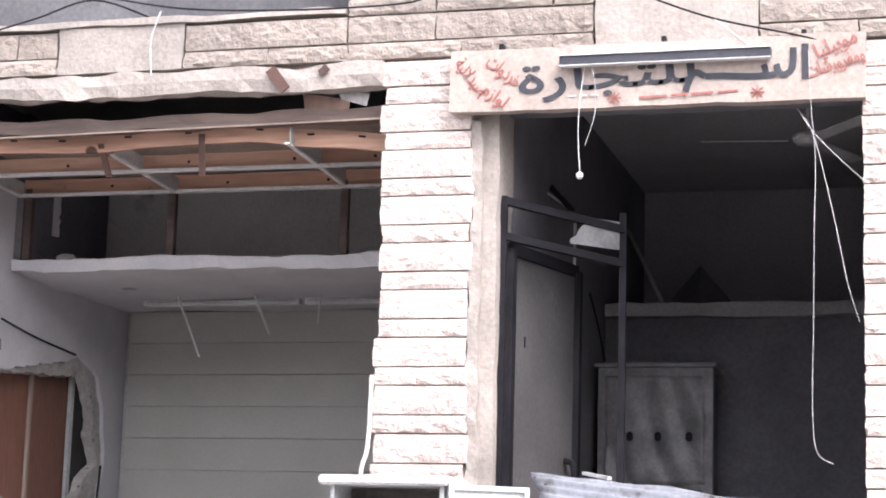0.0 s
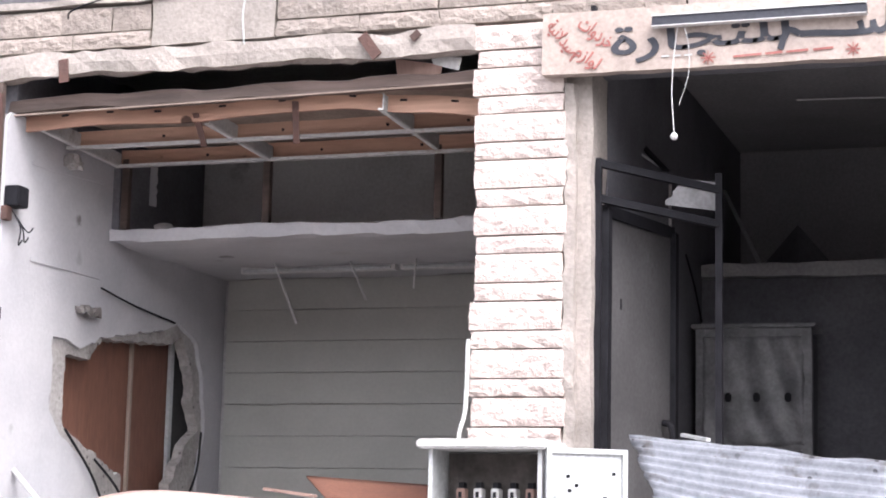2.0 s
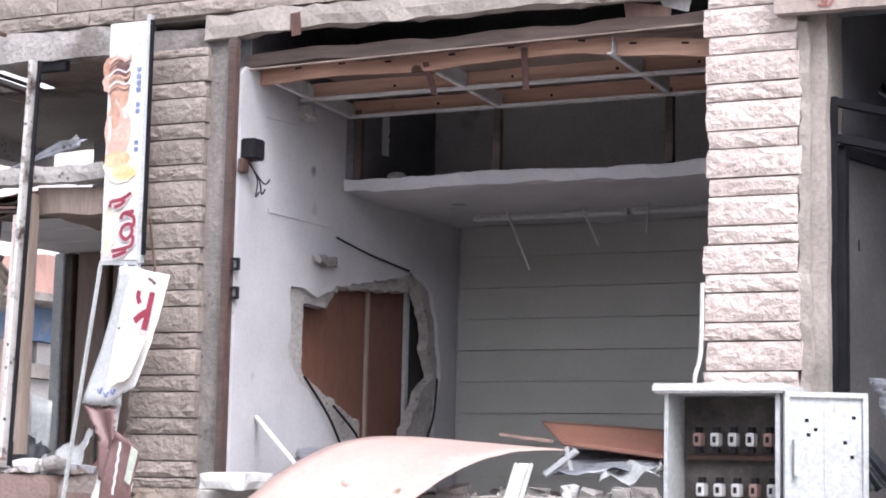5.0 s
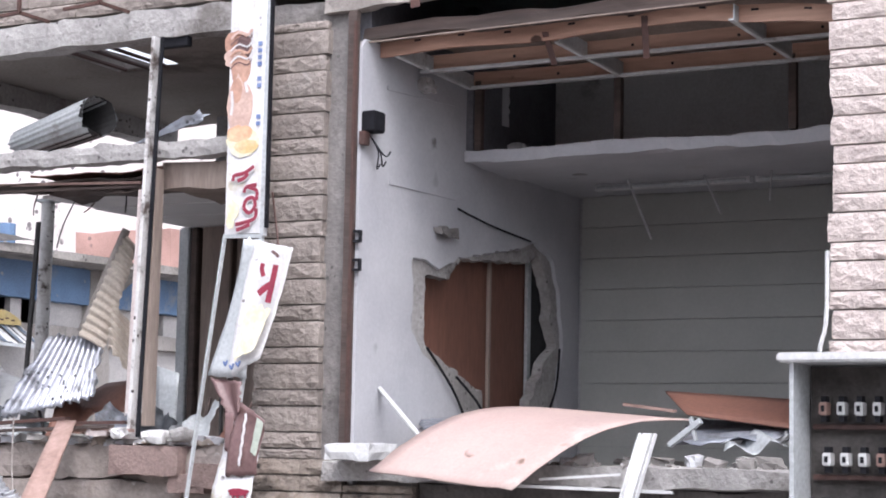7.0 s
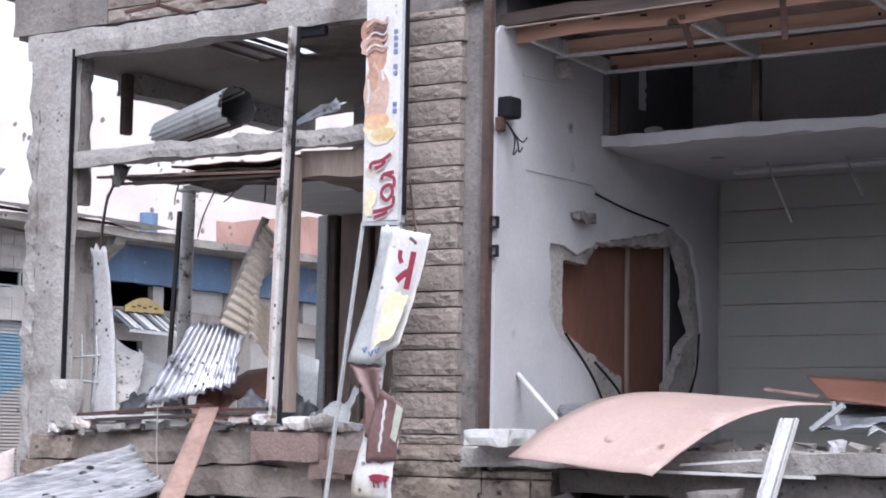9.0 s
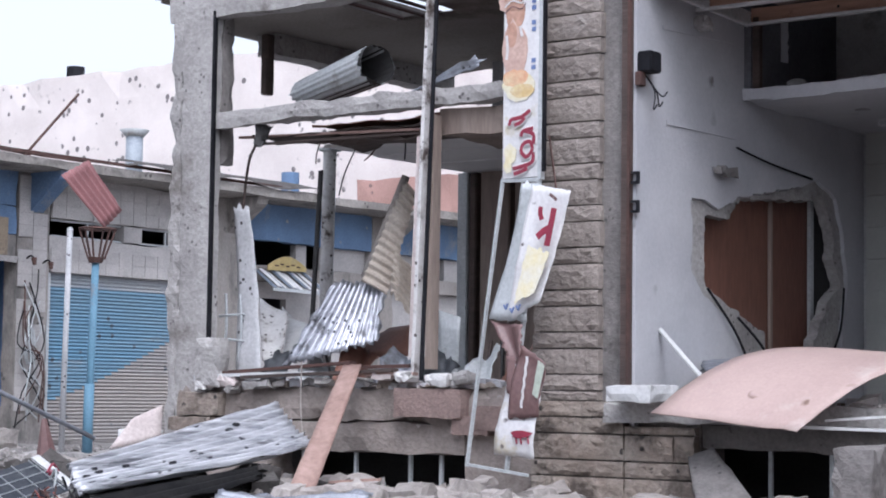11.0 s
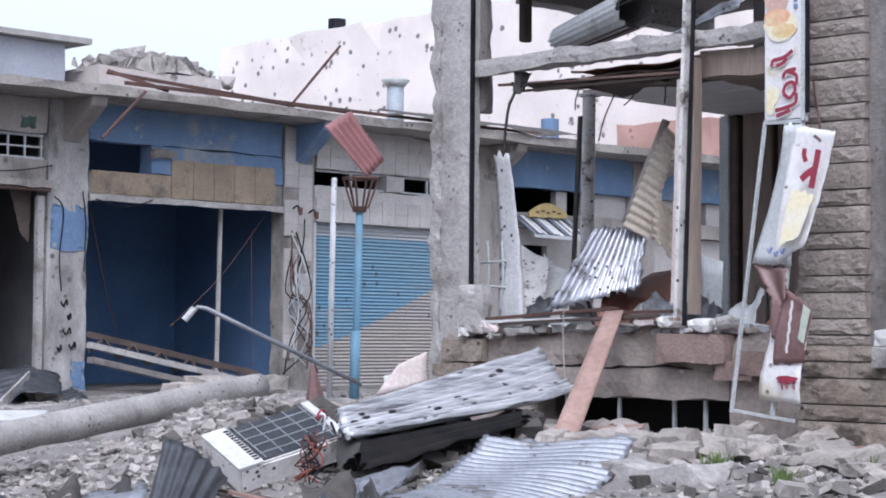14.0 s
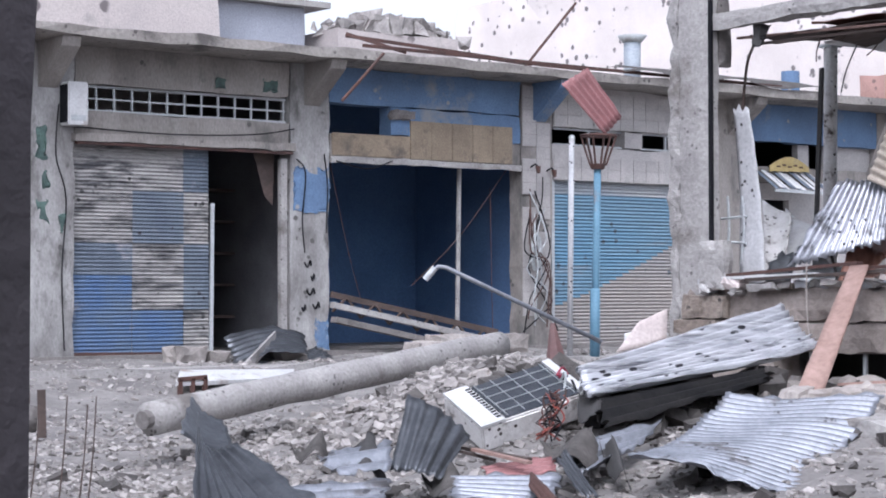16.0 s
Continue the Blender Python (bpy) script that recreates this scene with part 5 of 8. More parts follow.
for p, q, m in (((-11.051, 11.450, 1.434), (-9.604, 11.400, 1.519), BROWN_METAL), ((-11.118, 11.420, 1.409), (-10.000, 11.420, 1.438), METAL_WHITE), ((-10.778, 11.400, 1.397), (-9.178, 11.400, 1.463), TIMBER_OLD), ((-10.000, 11.420, 1.429), (-9.000, 11.420, 1.434), PLANK), ((-9.601, 11.500, 1.485), (-9.103, 11.500, 1.496), BROWN_METAL)):
    solo("sill_strip", bar(p, q, 0.07, 0.025), m, "broken strip lying along the ragged sill", "strip", p, "strips on the ragged sill")
loose("dark_board", [(-10.434, 12.200, 1.581), (-9.647, 12.200, 1.600), (-9.822, 12.400, 1.853), (-10.132, 12.500, 1.836)], PLY_DARK, "dark board leaning behind the sheet", "board", nu=5, nv=5, thick=0.015)
loose("grey_plate", [(-9.36, 12.20, 1.20), (-9.20, 12.20, 1.20), (-9.162, 12.2, 1.90), (-9.391, 12.200, 1.96)], METAL_GREY, "bent grey plate behind the mullion", "plate", nu=5, nv=5)
ward = thing("timber_frame", "old timber door frames at the back of the room", "door frame", (-10.2, 14.3, 1.2))
for x0, x1, m in ((-10.72, -10.60, METAL_GREY), (-10.58, -10.50, TIMBER_OLD), (-10.45, -10.12, BOARD_BROWN), (-10.06, -9.75, BOARD_BROWN), (-9.7, -9.5, BOARD_BROWN), (-9.3, -9.0, PLASTER_GREY), (-8.9, -8.78, TIMBER_OLD)):
    part("upright", box(x0, x1, 14.2, 14.3, 1.2, 3.35, 0.01), m, ward)
part("panel", box(-10.6, -8.0, 14.42, 14.46, 1.2, 3.35), BOARD_BROWN, ward, "brown boarded panel")
# red stones at the sill, basement grilles
for x0, x1, z0, z1, y0 in ((-9.17, -8.53, 1.10, 1.325, 11.37), (-8.64, -8.3, 0.98, 1.12, 11.4), (-11.52, -11.05, 1.08, 1.27, 11.38), (-11.6, -11.1, 0.95, 1.07, 11.36), (-8.45, -8.02, 1.02, 1.2, 11.38)):
    solo("red_stone", rough(x0, x1, y0, FY + 0.1, z0, z1, 0.07, 0.006, 6), STONE_RED if x0 > -10 else STONE_LOW, "reddish cut stone lying on the broken sill", "stone", ((x0 + x1) / 2, y0, z0), "stones of the sill")
for i, x in enumerate((-10.3, -9.75, -9.2, -8.9)):
    solo("grille_bar", box(x, x + 0.03, 11.6, 11.63, 0.3, 0.82, 0.004), METAL_GREY, "bar across the basement opening", "bar", (x, 11.6, 0.3), "basement bars")
for i, x in enumerate((-6.1, -5.65)):
    solo("grille_bar", box(x, x + 0.03, 11.6, 11.63, 0.3, 0.93, 0.004), METAL_GREY, "bar across the basement opening", "bar", (x, 11.6, 0.3), "basement bars")
# leaning plank
pl = [(-9.685, 11.380, 1.505), (-9.501, 11.380, 1.505)]
loose("plank", [(-8.897, 9.886, 0.615), (-8.762, 10.006, 0.609), pl[1], pl[0]], PLANK, "reddish plank leaning on the broken sill", "plank", nu=4, nv=12, rag=0.02, thick=0.02)
solo("pale_cord", tube([(-10.096, 11.350, 1.526), (-10.054, 11.300, 1.169), (-9.980, 11.250, 0.927)], 0.006, 5, smooth_steps=4), PLASTER_BEAM, "pale cord hanging over the sill", "cord", (-9.980, 11.250, 0.927))

# ---- tall advertising sign on the stone pier ----
AD_PALE = mat("sign_pale_edge", (0.68, 0.66, 0.66), (0.60, 0.58, 0.58), 5.0, 0.4, 0.05)
AD_WHITE = mat("sign_white", (0.74, 0.73, 0.73), (0.56, 0.55, 0.56), 3.5, 0.4, 0.05, contrast=0.8, dirt=((0.50, 0.43, 0.27), 0.26), spots=(12, 0.16, (0.14, 0.12, 0.12)))
AD_YELLOW = mat("sign_yellow", (0.60, 0.42, 0.18), (0.66, 0.57, 0.38), 7.0, 0.4, 0.05)
AD_RED = mat("sign_red", (0.30, 0.03, 0.06), (0.23, 0.035, 0.06), 4.0, 0.4, 0.05)
AD_MAROON = mat("sign_maroon", (0.13, 0.07, 0.07), (0.20, 0.125, 0.12), 2.0, 0.4, 0.05, dirt=((0.5, 0.42, 0.4), 0.15))
AD_BROWN = mat("sign_brown", (0.40, 0.22, 0.16), (0.52, 0.32, 0.24), 5.0, 0.4, 0.05)
AD_BLUE = mat("sign_blue", (0.13, 0.18, 0.36), (0.18, 0.24, 0.42), 5.0, 0.4, 0.05)
sign = thing("advertising_sign", "tall torn shop sign on a bent steel frame", "sign", (-8.2, 11.25, 0.75))
SY = 11.28
part("frame_rail", bar((-7.775, SY + 0.03, 4.66), (-7.775, 11.300, 2.843), 0.03, 0.05), METAL_GREY, sign)
part("frame_rail", bar((-7.786, 11.300, 2.843), (-7.836, 11.000, 0.758), 0.022, 0.03), METAL_GREY, sign)
part("frame_rail", bar((-8.113, 11.300, 2.853), (-8.188, 11.000, 0.769), 0.018, 0.025), METAL_GREY, sign)
part("frame_rung", bar((-8.189, 11.000, 0.785), (-7.651, 11.000, 0.725), 0.02, 0.02), METAL_GREY, sign)
part("frame_rung", bar((-8.118, 11.300, 2.853), (-7.776, 11.300, 2.842), 0.03, 0.03), METAL_GREY, sign)
part("edge_trim", bar((-7.75, SY + 0.02, 4.62), (-7.75, SY + 0.02, 2.9), 0.02, 0.03), BLACK_METAL, sign)
up = part("upper_panel", box(-8.105, -7.785, SY, SY + 0.03, 2.862, 4.615, 0.004), AD_WHITE, sign)


def blob(cx, cz, rx, rz, seed, y, n=18, wob=0.35):
    """A flat printed patch with a wavy outline."""
    bm = bmesh.new()
    vs = [bm.verts.new((cx + rx * math.cos(a) * (1 + wob * noise.noise(Vector((math.cos(a) * 2, math.sin(a) * 2, seed)))), y, cz + rz * math.sin(a) * (1 + wob * noise.noise(Vector((math.cos(a) * 2, math.sin(a) * 2, seed + 7)))))) for a in np.linspace(0, 2 * math.pi, n + 1)[:-1]]
    bm.faces.new(vs)
    r = bmesh.ops.extrude_face_region(bm, geom=bm.faces[:])
    bmesh.ops.translate(bm, verts=[v for v in r["geom"] if isinstance(v, bmesh.types.BMVert)], vec=(0, 0.003, 0))
    return bm


AD_PINK = mat("sign_cocoa", (0.50, 0.33, 0.28), (0.60, 0.45, 0.38), 5.0, 0.4, 0.05, contrast=0.9)
AD_ORANGE = mat("sign_orange", (0.66, 0.36, 0.22), (0.66, 0.50, 0.32), 8.0, 0.4, 0.05)
AD_CREAM = mat("sign_pale_yellow", (0.72, 0.65, 0.42), (0.70, 0.67, 0.58), 6.0, 0.4, 0.05)
prints = [(-8.05, 4.28, 0.10, 0.10, AD_BROWN, "printed brown swirl"), (-7.98, 4.22, 0.07, 0.11, AD_MAROON, "dark brown swirl"), (-8.07, 4.17, 0.08, 0.07, AD_PINK, ""), (-8.00, 4.08, 0.085, 0.12, AD_BROWN, ""), (-8.00, 3.80, 0.115, 0.22, AD_PINK, "brown printed drink"), (-8.03, 3.92, 0.05, 0.09, AD_BROWN, ""), (-7.96, 3.53, 0.145, 0.10, AD_CREAM, "yellow print"), (-7.99, 3.60, 0.11, 0.065, AD_ORANGE, "orange print"), (-7.93, 3.50, 0.11, 0.05, AD_YELLOW, ""), (-8.03, 3.04, 0.055, 0.075, AD_CREAM, ""), (-8.05, 2.95, 0.035, 0.05, AD_CREAM, "")]
for i, (cx, cz, rx, rz, m, lab) in enumerate(prints):
    part("print", blob(cx, cz, rx, rz, i, SY - 0.004 - 0.0007 * i), m, up, lab)


def strokes(name, lines, y, r, m, parent, lab):
    """Flat painted strokes along lines of (x, z)."""
    for pts in lines:
        bm = tube([(x, y, z) for x, z in pts], r, 8, smooth_steps=4)
        for v in bm.verts:
            v.co.y = y + 0.08 * (v.co.y - y)
        part(name, bm, m, parent, lab)


for k, (m, w) in enumerate(((AD_PINK, 0.012), (AD_MAROON, 0.006), (AD_PALE, 0.006), (AD_BROWN, 0.010), (AD_PALE, 0.007), (AD_MAROON, 0.005))):
    z = 4.34 - 0.045 * k
    strokes("swirl", [((-8.09, z - 0.03), (-8.02, z + 0.015), (-7.94, z - 0.01), (-7.90, z + 0.03))], SY - 0.0135, w, m, up, "stripe of the printed swirl")
strokes("highlight", [((-8.07, 3.92), (-8.06, 3.82), (-8.07, 3.74)), ((-7.95, 3.98), (-7.93, 3.90))], SY - 0.0135, 0.012, AD_PALE, up, "pale highlight in the print")
LOGO = [((-8.03, 3.25), (-8.02, 3.29), (-7.93, 3.305), (-7.85, 3.35)), ((-7.99, 3.25), (-7.93, 3.27), (-7.90, 3.30)), ((-7.82, 3.215), (-7.91, 3.20), (-7.93, 3.16)), ((-7.89, 3.20), (-7.82, 3.17), (-7.82, 3.10)), ((-7.93, 3.05), (-7.91, 3.105), (-7.85, 3.12), (-7.83, 3.06), (-7.88, 3.01), (-7.93, 3.05)), ((-8.00, 2.93), (-7.93, 2.94), (-7.83, 2.97), (-7.82, 3.04)), ((-7.99, 2.89), (-7.93, 2.905), (-7.87, 2.925))]
strokes("white_outline", LOGO, SY - 0.0145, 0.024, AD_PALE, up, "white edge of the painted strokes")
strokes("red_stroke", LOGO, SY - 0.0175, 0.015, AD_RED, up, "red painted stroke")
for z in (4.24, 4.19, 4.14, 4.09, 3.98, 3.93, 3.70, 3.65):
    part("blue_mark", box(-7.85, -7.815, SY - 0.007, SY - 0.004, z, z + 0.032), AD_BLUE, up, "small blue bar")
mp = part("torn_panel", quad((-7.74, 11.15, 2.79), (-7.414, 11.15, 2.728), (-7.62, 11.08, 1.95), (-7.90, 11.08, 1.80), nu=12, nv=20, rag=0.03, seed=3, bend=lambda s, t: 0.05 * math.sin(3.14 * t) * (s - 0.5)), AD_WHITE, sign, "bent white panel", True)
strokes("red_stroke", [((-7.491, 2.60), (-7.52, 2.47), (-7.553, 2.335)), ((-7.635, 2.40), (-7.58, 2.44), (-7.525, 2.465))], 11.055, 0.026, AD_RED, mp, "red painted stroke")
strokes("red_stroke", [((-7.603, 2.615), (-7.61, 2.57), (-7.594, 2.523))], 11.055, 0.02, AD_RED, mp, "red painted stroke")
strokes("dark_mark", [((-7.53, 2.70), (-7.50, 2.68), (-7.47, 2.655))], 11.055, 0.012, AD_MAROON, mp, "small dark print")
part("print", quad((-7.72, 11.06, 2.34), (-7.53, 11.06, 2.29), (-7.63, 11.02, 2.00), (-7.80, 11.02, 1.94), nu=14, nv=14, rag=0.1, seed=21), AD_CREAM, mp, "pale yellow print")
part("torn_panel", quad((-7.874, 11.2, 2.82), (-7.736, 11.2, 2.811), (-7.75, 11.12, 1.80), (-8.06, 11.1, 1.823), nu=8, nv=16, rag=0.03, seed=9, bend=lambda s, t: 0.04 * math.sin(4 * t + 2 * s)), METAL_GREY, sign, "grey back of a folded panel", True)
for k in range(3):
    p = ((-7.897, 11.030, 1.924), (-7.843, 11.030, 1.899), (-7.789, 11.030, 1.918))[k]
    part("blue_stroke", tube([p, (p[0] + 0.015, p[1], p[2] - 0.03), (p[0] + 0.03, p[1], p[2] + 0.01)], 0.008, 5, smooth_steps=3), AD_BLUE, mp, "dark blue stroke")
lp = part("lower_panel", quad((-7.844, 11.0, 1.50), (-7.56, 11.0, 1.50), (-7.583, 10.98, 0.842), (-7.928, 10.98, 0.866), nu=8, nv=14, rag=0.03, seed=4, bend=lambda s, t: 0.03 * math.sin(6 * t)), AD_WHITE, sign, "torn lower panel", True)
mar = part("maroon_print", quad((-7.74, 10.99, 1.66), (-7.50, 10.98, 1.51), (-7.538, 10.95, 1.13), (-7.80, 10.95, 1.12), nu=10, nv=12, rag=0.04, seed=6, bend=lambda s, t: 0.015 * math.sin(7 * t)), AD_MAROON, sign, "maroon panel with faded print", True)
part("maroon_scrap", quad((-8.025, 11.05, 1.815), (-7.718, 11.05, 1.775), (-7.70, 11.0, 1.56), (-7.80, 11.0, 1.50), nu=10, nv=10, rag=0.1, seed=7, bend=lambda s, t: 0.05 * math.sin(5 * s)), AD_MAROON, sign, "crumpled maroon scrap", True)
part("maroon_scrap", quad((-7.85, 11.0, 1.56), (-7.77, 11.0, 1.56), (-7.77, 10.98, 1.27), (-7.83, 10.98, 1.30), nu=6, nv=8, rag=0.1, seed=17), AD_MAROON, sign, "crumpled maroon scrap", True)
part("red_print", blob(-7.672, 1.012, 0.085, 0.028, 2, 10.935, wob=0.5), AD_RED, sign, "faded red printed shape")
for x in (-7.72, -7.68, -7.62):
    part("red_print", bar((x, 10.937, 1.00), (x + 0.012, 10.937, 0.945), 0.004, 0.016, up=(0, 1, 0)), AD_RED, sign, "faded red printed shape")
strokes("pale_line", [[(-7.622 - 0.0055 * k + 0.008 * (k % 2), 1.555 - 0.04 * k) for k in range(10)]], 10.925, 0.011, AD_PALE, mar, "pale line of faded lettering")
part("green_edge", quad((-7.545, 10.955, 1.53), (-7.490, 10.955, 1.49), (-7.53, 10.93, 1.26), (-7.575, 10.93, 1.29), nu=5, nv=8, rag=0.08, seed=31), mat("sign_pale_green", (0.38, 0.43, 0.36), (0.46, 0.48, 0.42), 5.0, 0.4, 0.05), mar, "pale green printed edge")
solo("pier_cable", tube([(-7.788, 11.420, 3.178), (-7.745, 11.420, 2.926), (-7.705, 11.400, 2.757)], 0.008, 5, smooth_steps=4), BROWN_METAL, "thin cable on the stone pier", "cable", (-7.705, 11.400, 2.757))
for x in (-10.0, -9.2):
    brk = thing("wall_bracket", "rusty steel bracket on the beam", "bracket", (x, 11.2, 4.62), "brackets on the beam")
    part("arm", bar((x, 11.45, 4.66), (x, 11.1, 4.66), 0.025, 0.025), BROWN_METAL, brk)
    part("arm", bar((x - 0.35, 11.1, 4.64), (x, 11.1, 4.66), 0.025, 0.025), BROWN_METAL, brk)
    part("arm", bar((x, 11.1, 4.66), (x, 11.1, 4.84), 0.025, 0.025), BROWN_METAL, brk)

# ---- row of shops: fittings ----
SHUT_WHITE = mat("torn_white_shutter", (0.40, 0.385, 0.37), (0.21, 0.205, 0.205), 3.0, 0.6, 0.15, contrast=0.9, blotch=4.5, dirt=((0.07, 0.07, 0.075), 0.6), spots=(7, 0.2, (0.05, 0.05, 0.05)), streak=(1, 0.35, 1.6))
SHUT_BLUE = mat("blue_shutter", (0.085, 0.145, 0.27), (0.115, 0.16, 0.23), 2.0, 0.6, 0.15, dirt=((0.26, 0.27, 0.31), 0.2), spots=(7, 0.12, (0.04, 0.04, 0.05)))
SHUT_SLATE = mat("slate_shutter", (0.15, 0.178, 0.215), (0.105, 0.128, 0.165), 2.0, 0.6, 0.15, dirt=((0.28, 0.28, 0.30), 0.16), spots=(7, 0.12, (0.04, 0.04, 0.05)))
SHUT_SKY = mat("sky_blue_shutter", (0.125, 0.255, 0.37), (0.17, 0.25, 0.31), 0.9, 0.6, 0.15, contrast=0.9, streak=(1, 0.3, 2.4), blotch=0.8, dirt=((0.29, 0.27, 0.25), 0.28), spots=(5, 0.16, (0.08, 0.1, 0.12)))
shut = thing("roller_shutter", "patched blue and white roller shutter, torn and holed", "shutter", (RX - 0.1, 13.1, 0.44))
cols = ((12.02, 12.95), (12.95, 13.78), (13.78, 14.2))
looks = ((SHUT_BLUE, SHUT_BLUE, SHUT_SLATE, SHUT_WHITE, SHUT_WHITE), (SHUT_BLUE, SHUT_WHITE, SHUT_WHITE, SHUT_SLATE, SHUT_WHITE), (SHUT_WHITE, SHUT_SLATE, SHUT_SLATE, SHUT_WHITE, SHUT_SLATE))
rows_z = (0.44, 1.05, 1.55, 2.0, 2.75, 3.42)
for c, (y0, y1) in enumerate(cols):
    for r in range(5):
        h = rows_z[r + 1] - rows_z[r]
        part("slat_panel", sheet((RX - 0.10, y0, rows_z[r]), (0, y1 - y0, 0), (0, 0, h), waves=round(h / 0.055), amp=0.009, nu=3, per=4, bend=lambda s, t: 0.01 * math.sin(5 * s + r + c)), looks[c][r], shut)
part("edge_bar", bar((RX - 0.06, 14.22, 0.42), (RX - 0.06, 14.24, 2.6), 0.04, 0.05), METAL_GREY, shut)
part("bottom_bar", bar((RX - 0.08, 12.02, 0.44), (RX - 0.08, 14.2, 0.40), 0.05, 0.06), BROWN_METAL, shut)
part("shutter_box", rough(RX - 0.1, RX + 0.12, 11.95, 15.6, 3.40, 3.52, 0.2, 0.01), ROW_WALL, shut, "rendered shutter box")
win = thing("grid_window", "long window of small empty panes", "window", (RX - 0.15, 13.8, 3.84))
part("frame", box(RX - 0.17, RX - 0.12, 12.0, 15.55, 3.84, 3.875), METAL_GREY, win)
part("frame", box(RX - 0.17, RX - 0.12, 12.0, 15.55, 4.175, 4.21), METAL_GREY, win)
part("transom", box(RX - 0.16, RX - 0.13, 12.0, 15.55, 4.01, 4.035), METAL_GREY, win)
for i in range(13):
    y = 12.1 + i * 0.283
    part("glazing_bar", box(RX - 0.155, RX - 0.125, y, y + 0.028, 3.875, 4.175), METAL_GREY, win)
ac1 = thing("wall_cabinet", "white metal cooler box fixed high on the pier", "air cooler", (RX + 0.2, 12.0, 3.55))
part("body", box(RX, RX + 0.26, 11.78, 12.08, 3.6, 4.2, 0.015), METAL_WHITE, ac1)
part("side_panel", box(RX + 0.03, RX + 0.24, 11.76, 11.78, 3.64, 4.16, 0.004), BLACK_METAL, ac1)
part("vent", box(RX + 0.26, RX + 0.265, 11.82, 12.04, 3.66, 3.74), METAL_GREY, ac1)
for i in range(5):
    solo("shelf_board", box(RX - 2.4, RX - 2.0, 14.2, 15.8, 0.9 + i * 0.5, 0.94 + i * 0.5), TIMBER_OLD, "dark shelf in the burnt shop", "shelf", (RX - 2.2, 15.0, 0.9 + i * 0.5), "shelves in the burnt shop")
solo("door_lining", box(RX - 0.12, RX - 0.02, 15.40, 15.52, 0.42, 3.3, 0.01), CONCRETE_PALE, "pale timber lining of the shop door", "lining", (RX - 0.07, 15.43, 0.42))
solo("torn_cloth", quad((RX - 0.2, 15.0, 3.48), (RX - 0.2, 15.4, 3.48), (RX - 0.18, 15.35, 2.6), (RX - 0.18, 15.2, 2.75), nu=6, nv=10, rag=0.1), TIMBER_OLD, "scorched cloth hanging in the doorway", "cloth", (RX - 0.18, 15.25, 2.6))
blue_patch = struct("pier_paint", rough(RX, RX + 0.014, 15.60, 16.25, 2.5, 3.2, 0.06, 0.022, 6, None, 2.5), BLUE_PAINT, "patch of blue paint on the pier", "paint")
blue_low = struct("pier_paint_2", rough(RX, RX + 0.014, 15.98, 16.24, 0.45, 0.9, 0.06, 0.02, 6, None, 2.5), BLUE_PAINT, "patch of blue paint at the pier's foot", "paint")
for i, (y, z, w) in enumerate(((15.80, 1.75, 0.10), (15.92, 1.55, 0.05), (15.84, 1.33, 0.12), (15.95, 1.12, 0.10), (15.75, 1.08, 0.06))):
    part("graffito", tube([(RX + 0.012, y, z), (RX + 0.012, y + w * 0.5, z - 0.07), (RX + 0.012, y + w, z + 0.03), (RX + 0.012, y + w * 1.2, z - 0.05)], 0.014, 5, smooth_steps=4), BLACK_METAL, bpy.data.objects["row_pier_2"], "black scrawled stroke")
PAINT_GREEN = mat("old_green_paint", (0.10, 0.16, 0.14), (0.06, 0.09, 0.085), 5.0, 0.8, 0.2)
for k, (y, z, w, h) in enumerate(((14.25, 4.27, 0.2, 0.16), (15.05, 4.27, 0.28, 0.2))):
    part("paint_stain", rough(RX - 0.004, RX + 0.016, y, y + w, z, z + h, 0.05, 0.018, 8, None, 2.5), PAINT_GREEN, bpy.data.objects["row_head_1"], "dark green paint stain")
for k, (y, z, w, h) in enumerate(((11.42, 3.1, 0.16, 0.5), (11.5, 2.7, 0.12, 0.3), (11.42, 2.25, 0.2, 0.35), (11.75, 2.1, 0.1, 0.3))):
    part("paint_stain", rough(RX - 0.004, RX + 0.014, y, y + w, z, z + h, 0.06, 0.02, 8, None, 2.5), PAINT_GREEN, bpy.data.objects["row_pier_1"], "flaked green paint")
for pts in ([(RX + 0.02, 11.75, 3.9), (RX + 0.04, 11.7, 3.2), (RX + 0.03, 11.86, 2.6), (RX + 0.03, 11.8, 1.6), (RX + 0.03, 11.84, 0.5)], [(RX + 0.03, 12.0, 3.6), (RX + 0.1, 13.4, 3.56), (RX + 0.12, 14.8, 3.62), (RX + 0.03, 15.6, 3.75)], [(RX + 0.02, 15.65, 3.3), (RX + 0.04, 15.8, 3.1), (RX + 0.03, 15.75, 2.4), (RX + 0.02, 15.8, 1.9)], [(RX + 0.02, 16.15, 3.4), (RX + 0.04, 16.2, 2.9), (RX + 0.03, 16.18, 2.2)], [(RX + 0.06, 16.35, 3.3), (RX + 0.08, 16.9, 3.2), (RX + 0.06, 17.4, 3.34)], [(RX + 0.03, 20.5, 3.2), (RX + 0.06, 20.45, 2.8), (RX + 0.04, 20.3, 2.2)]):
    solo("shop_cable", tube(pts, 0.010, 5, smooth_steps=5), BLACK_METAL, "loose dark cable along the shop fronts", "cable", pts[-1], "cables on the shop fronts")
part("shutter_rail", box(RX + 0.0, RX + 0.09, 12.0, 15.55, 3.36, 3.40, 0.004), BROWN_METAL, shut, "dark rusty rail over the shutter")
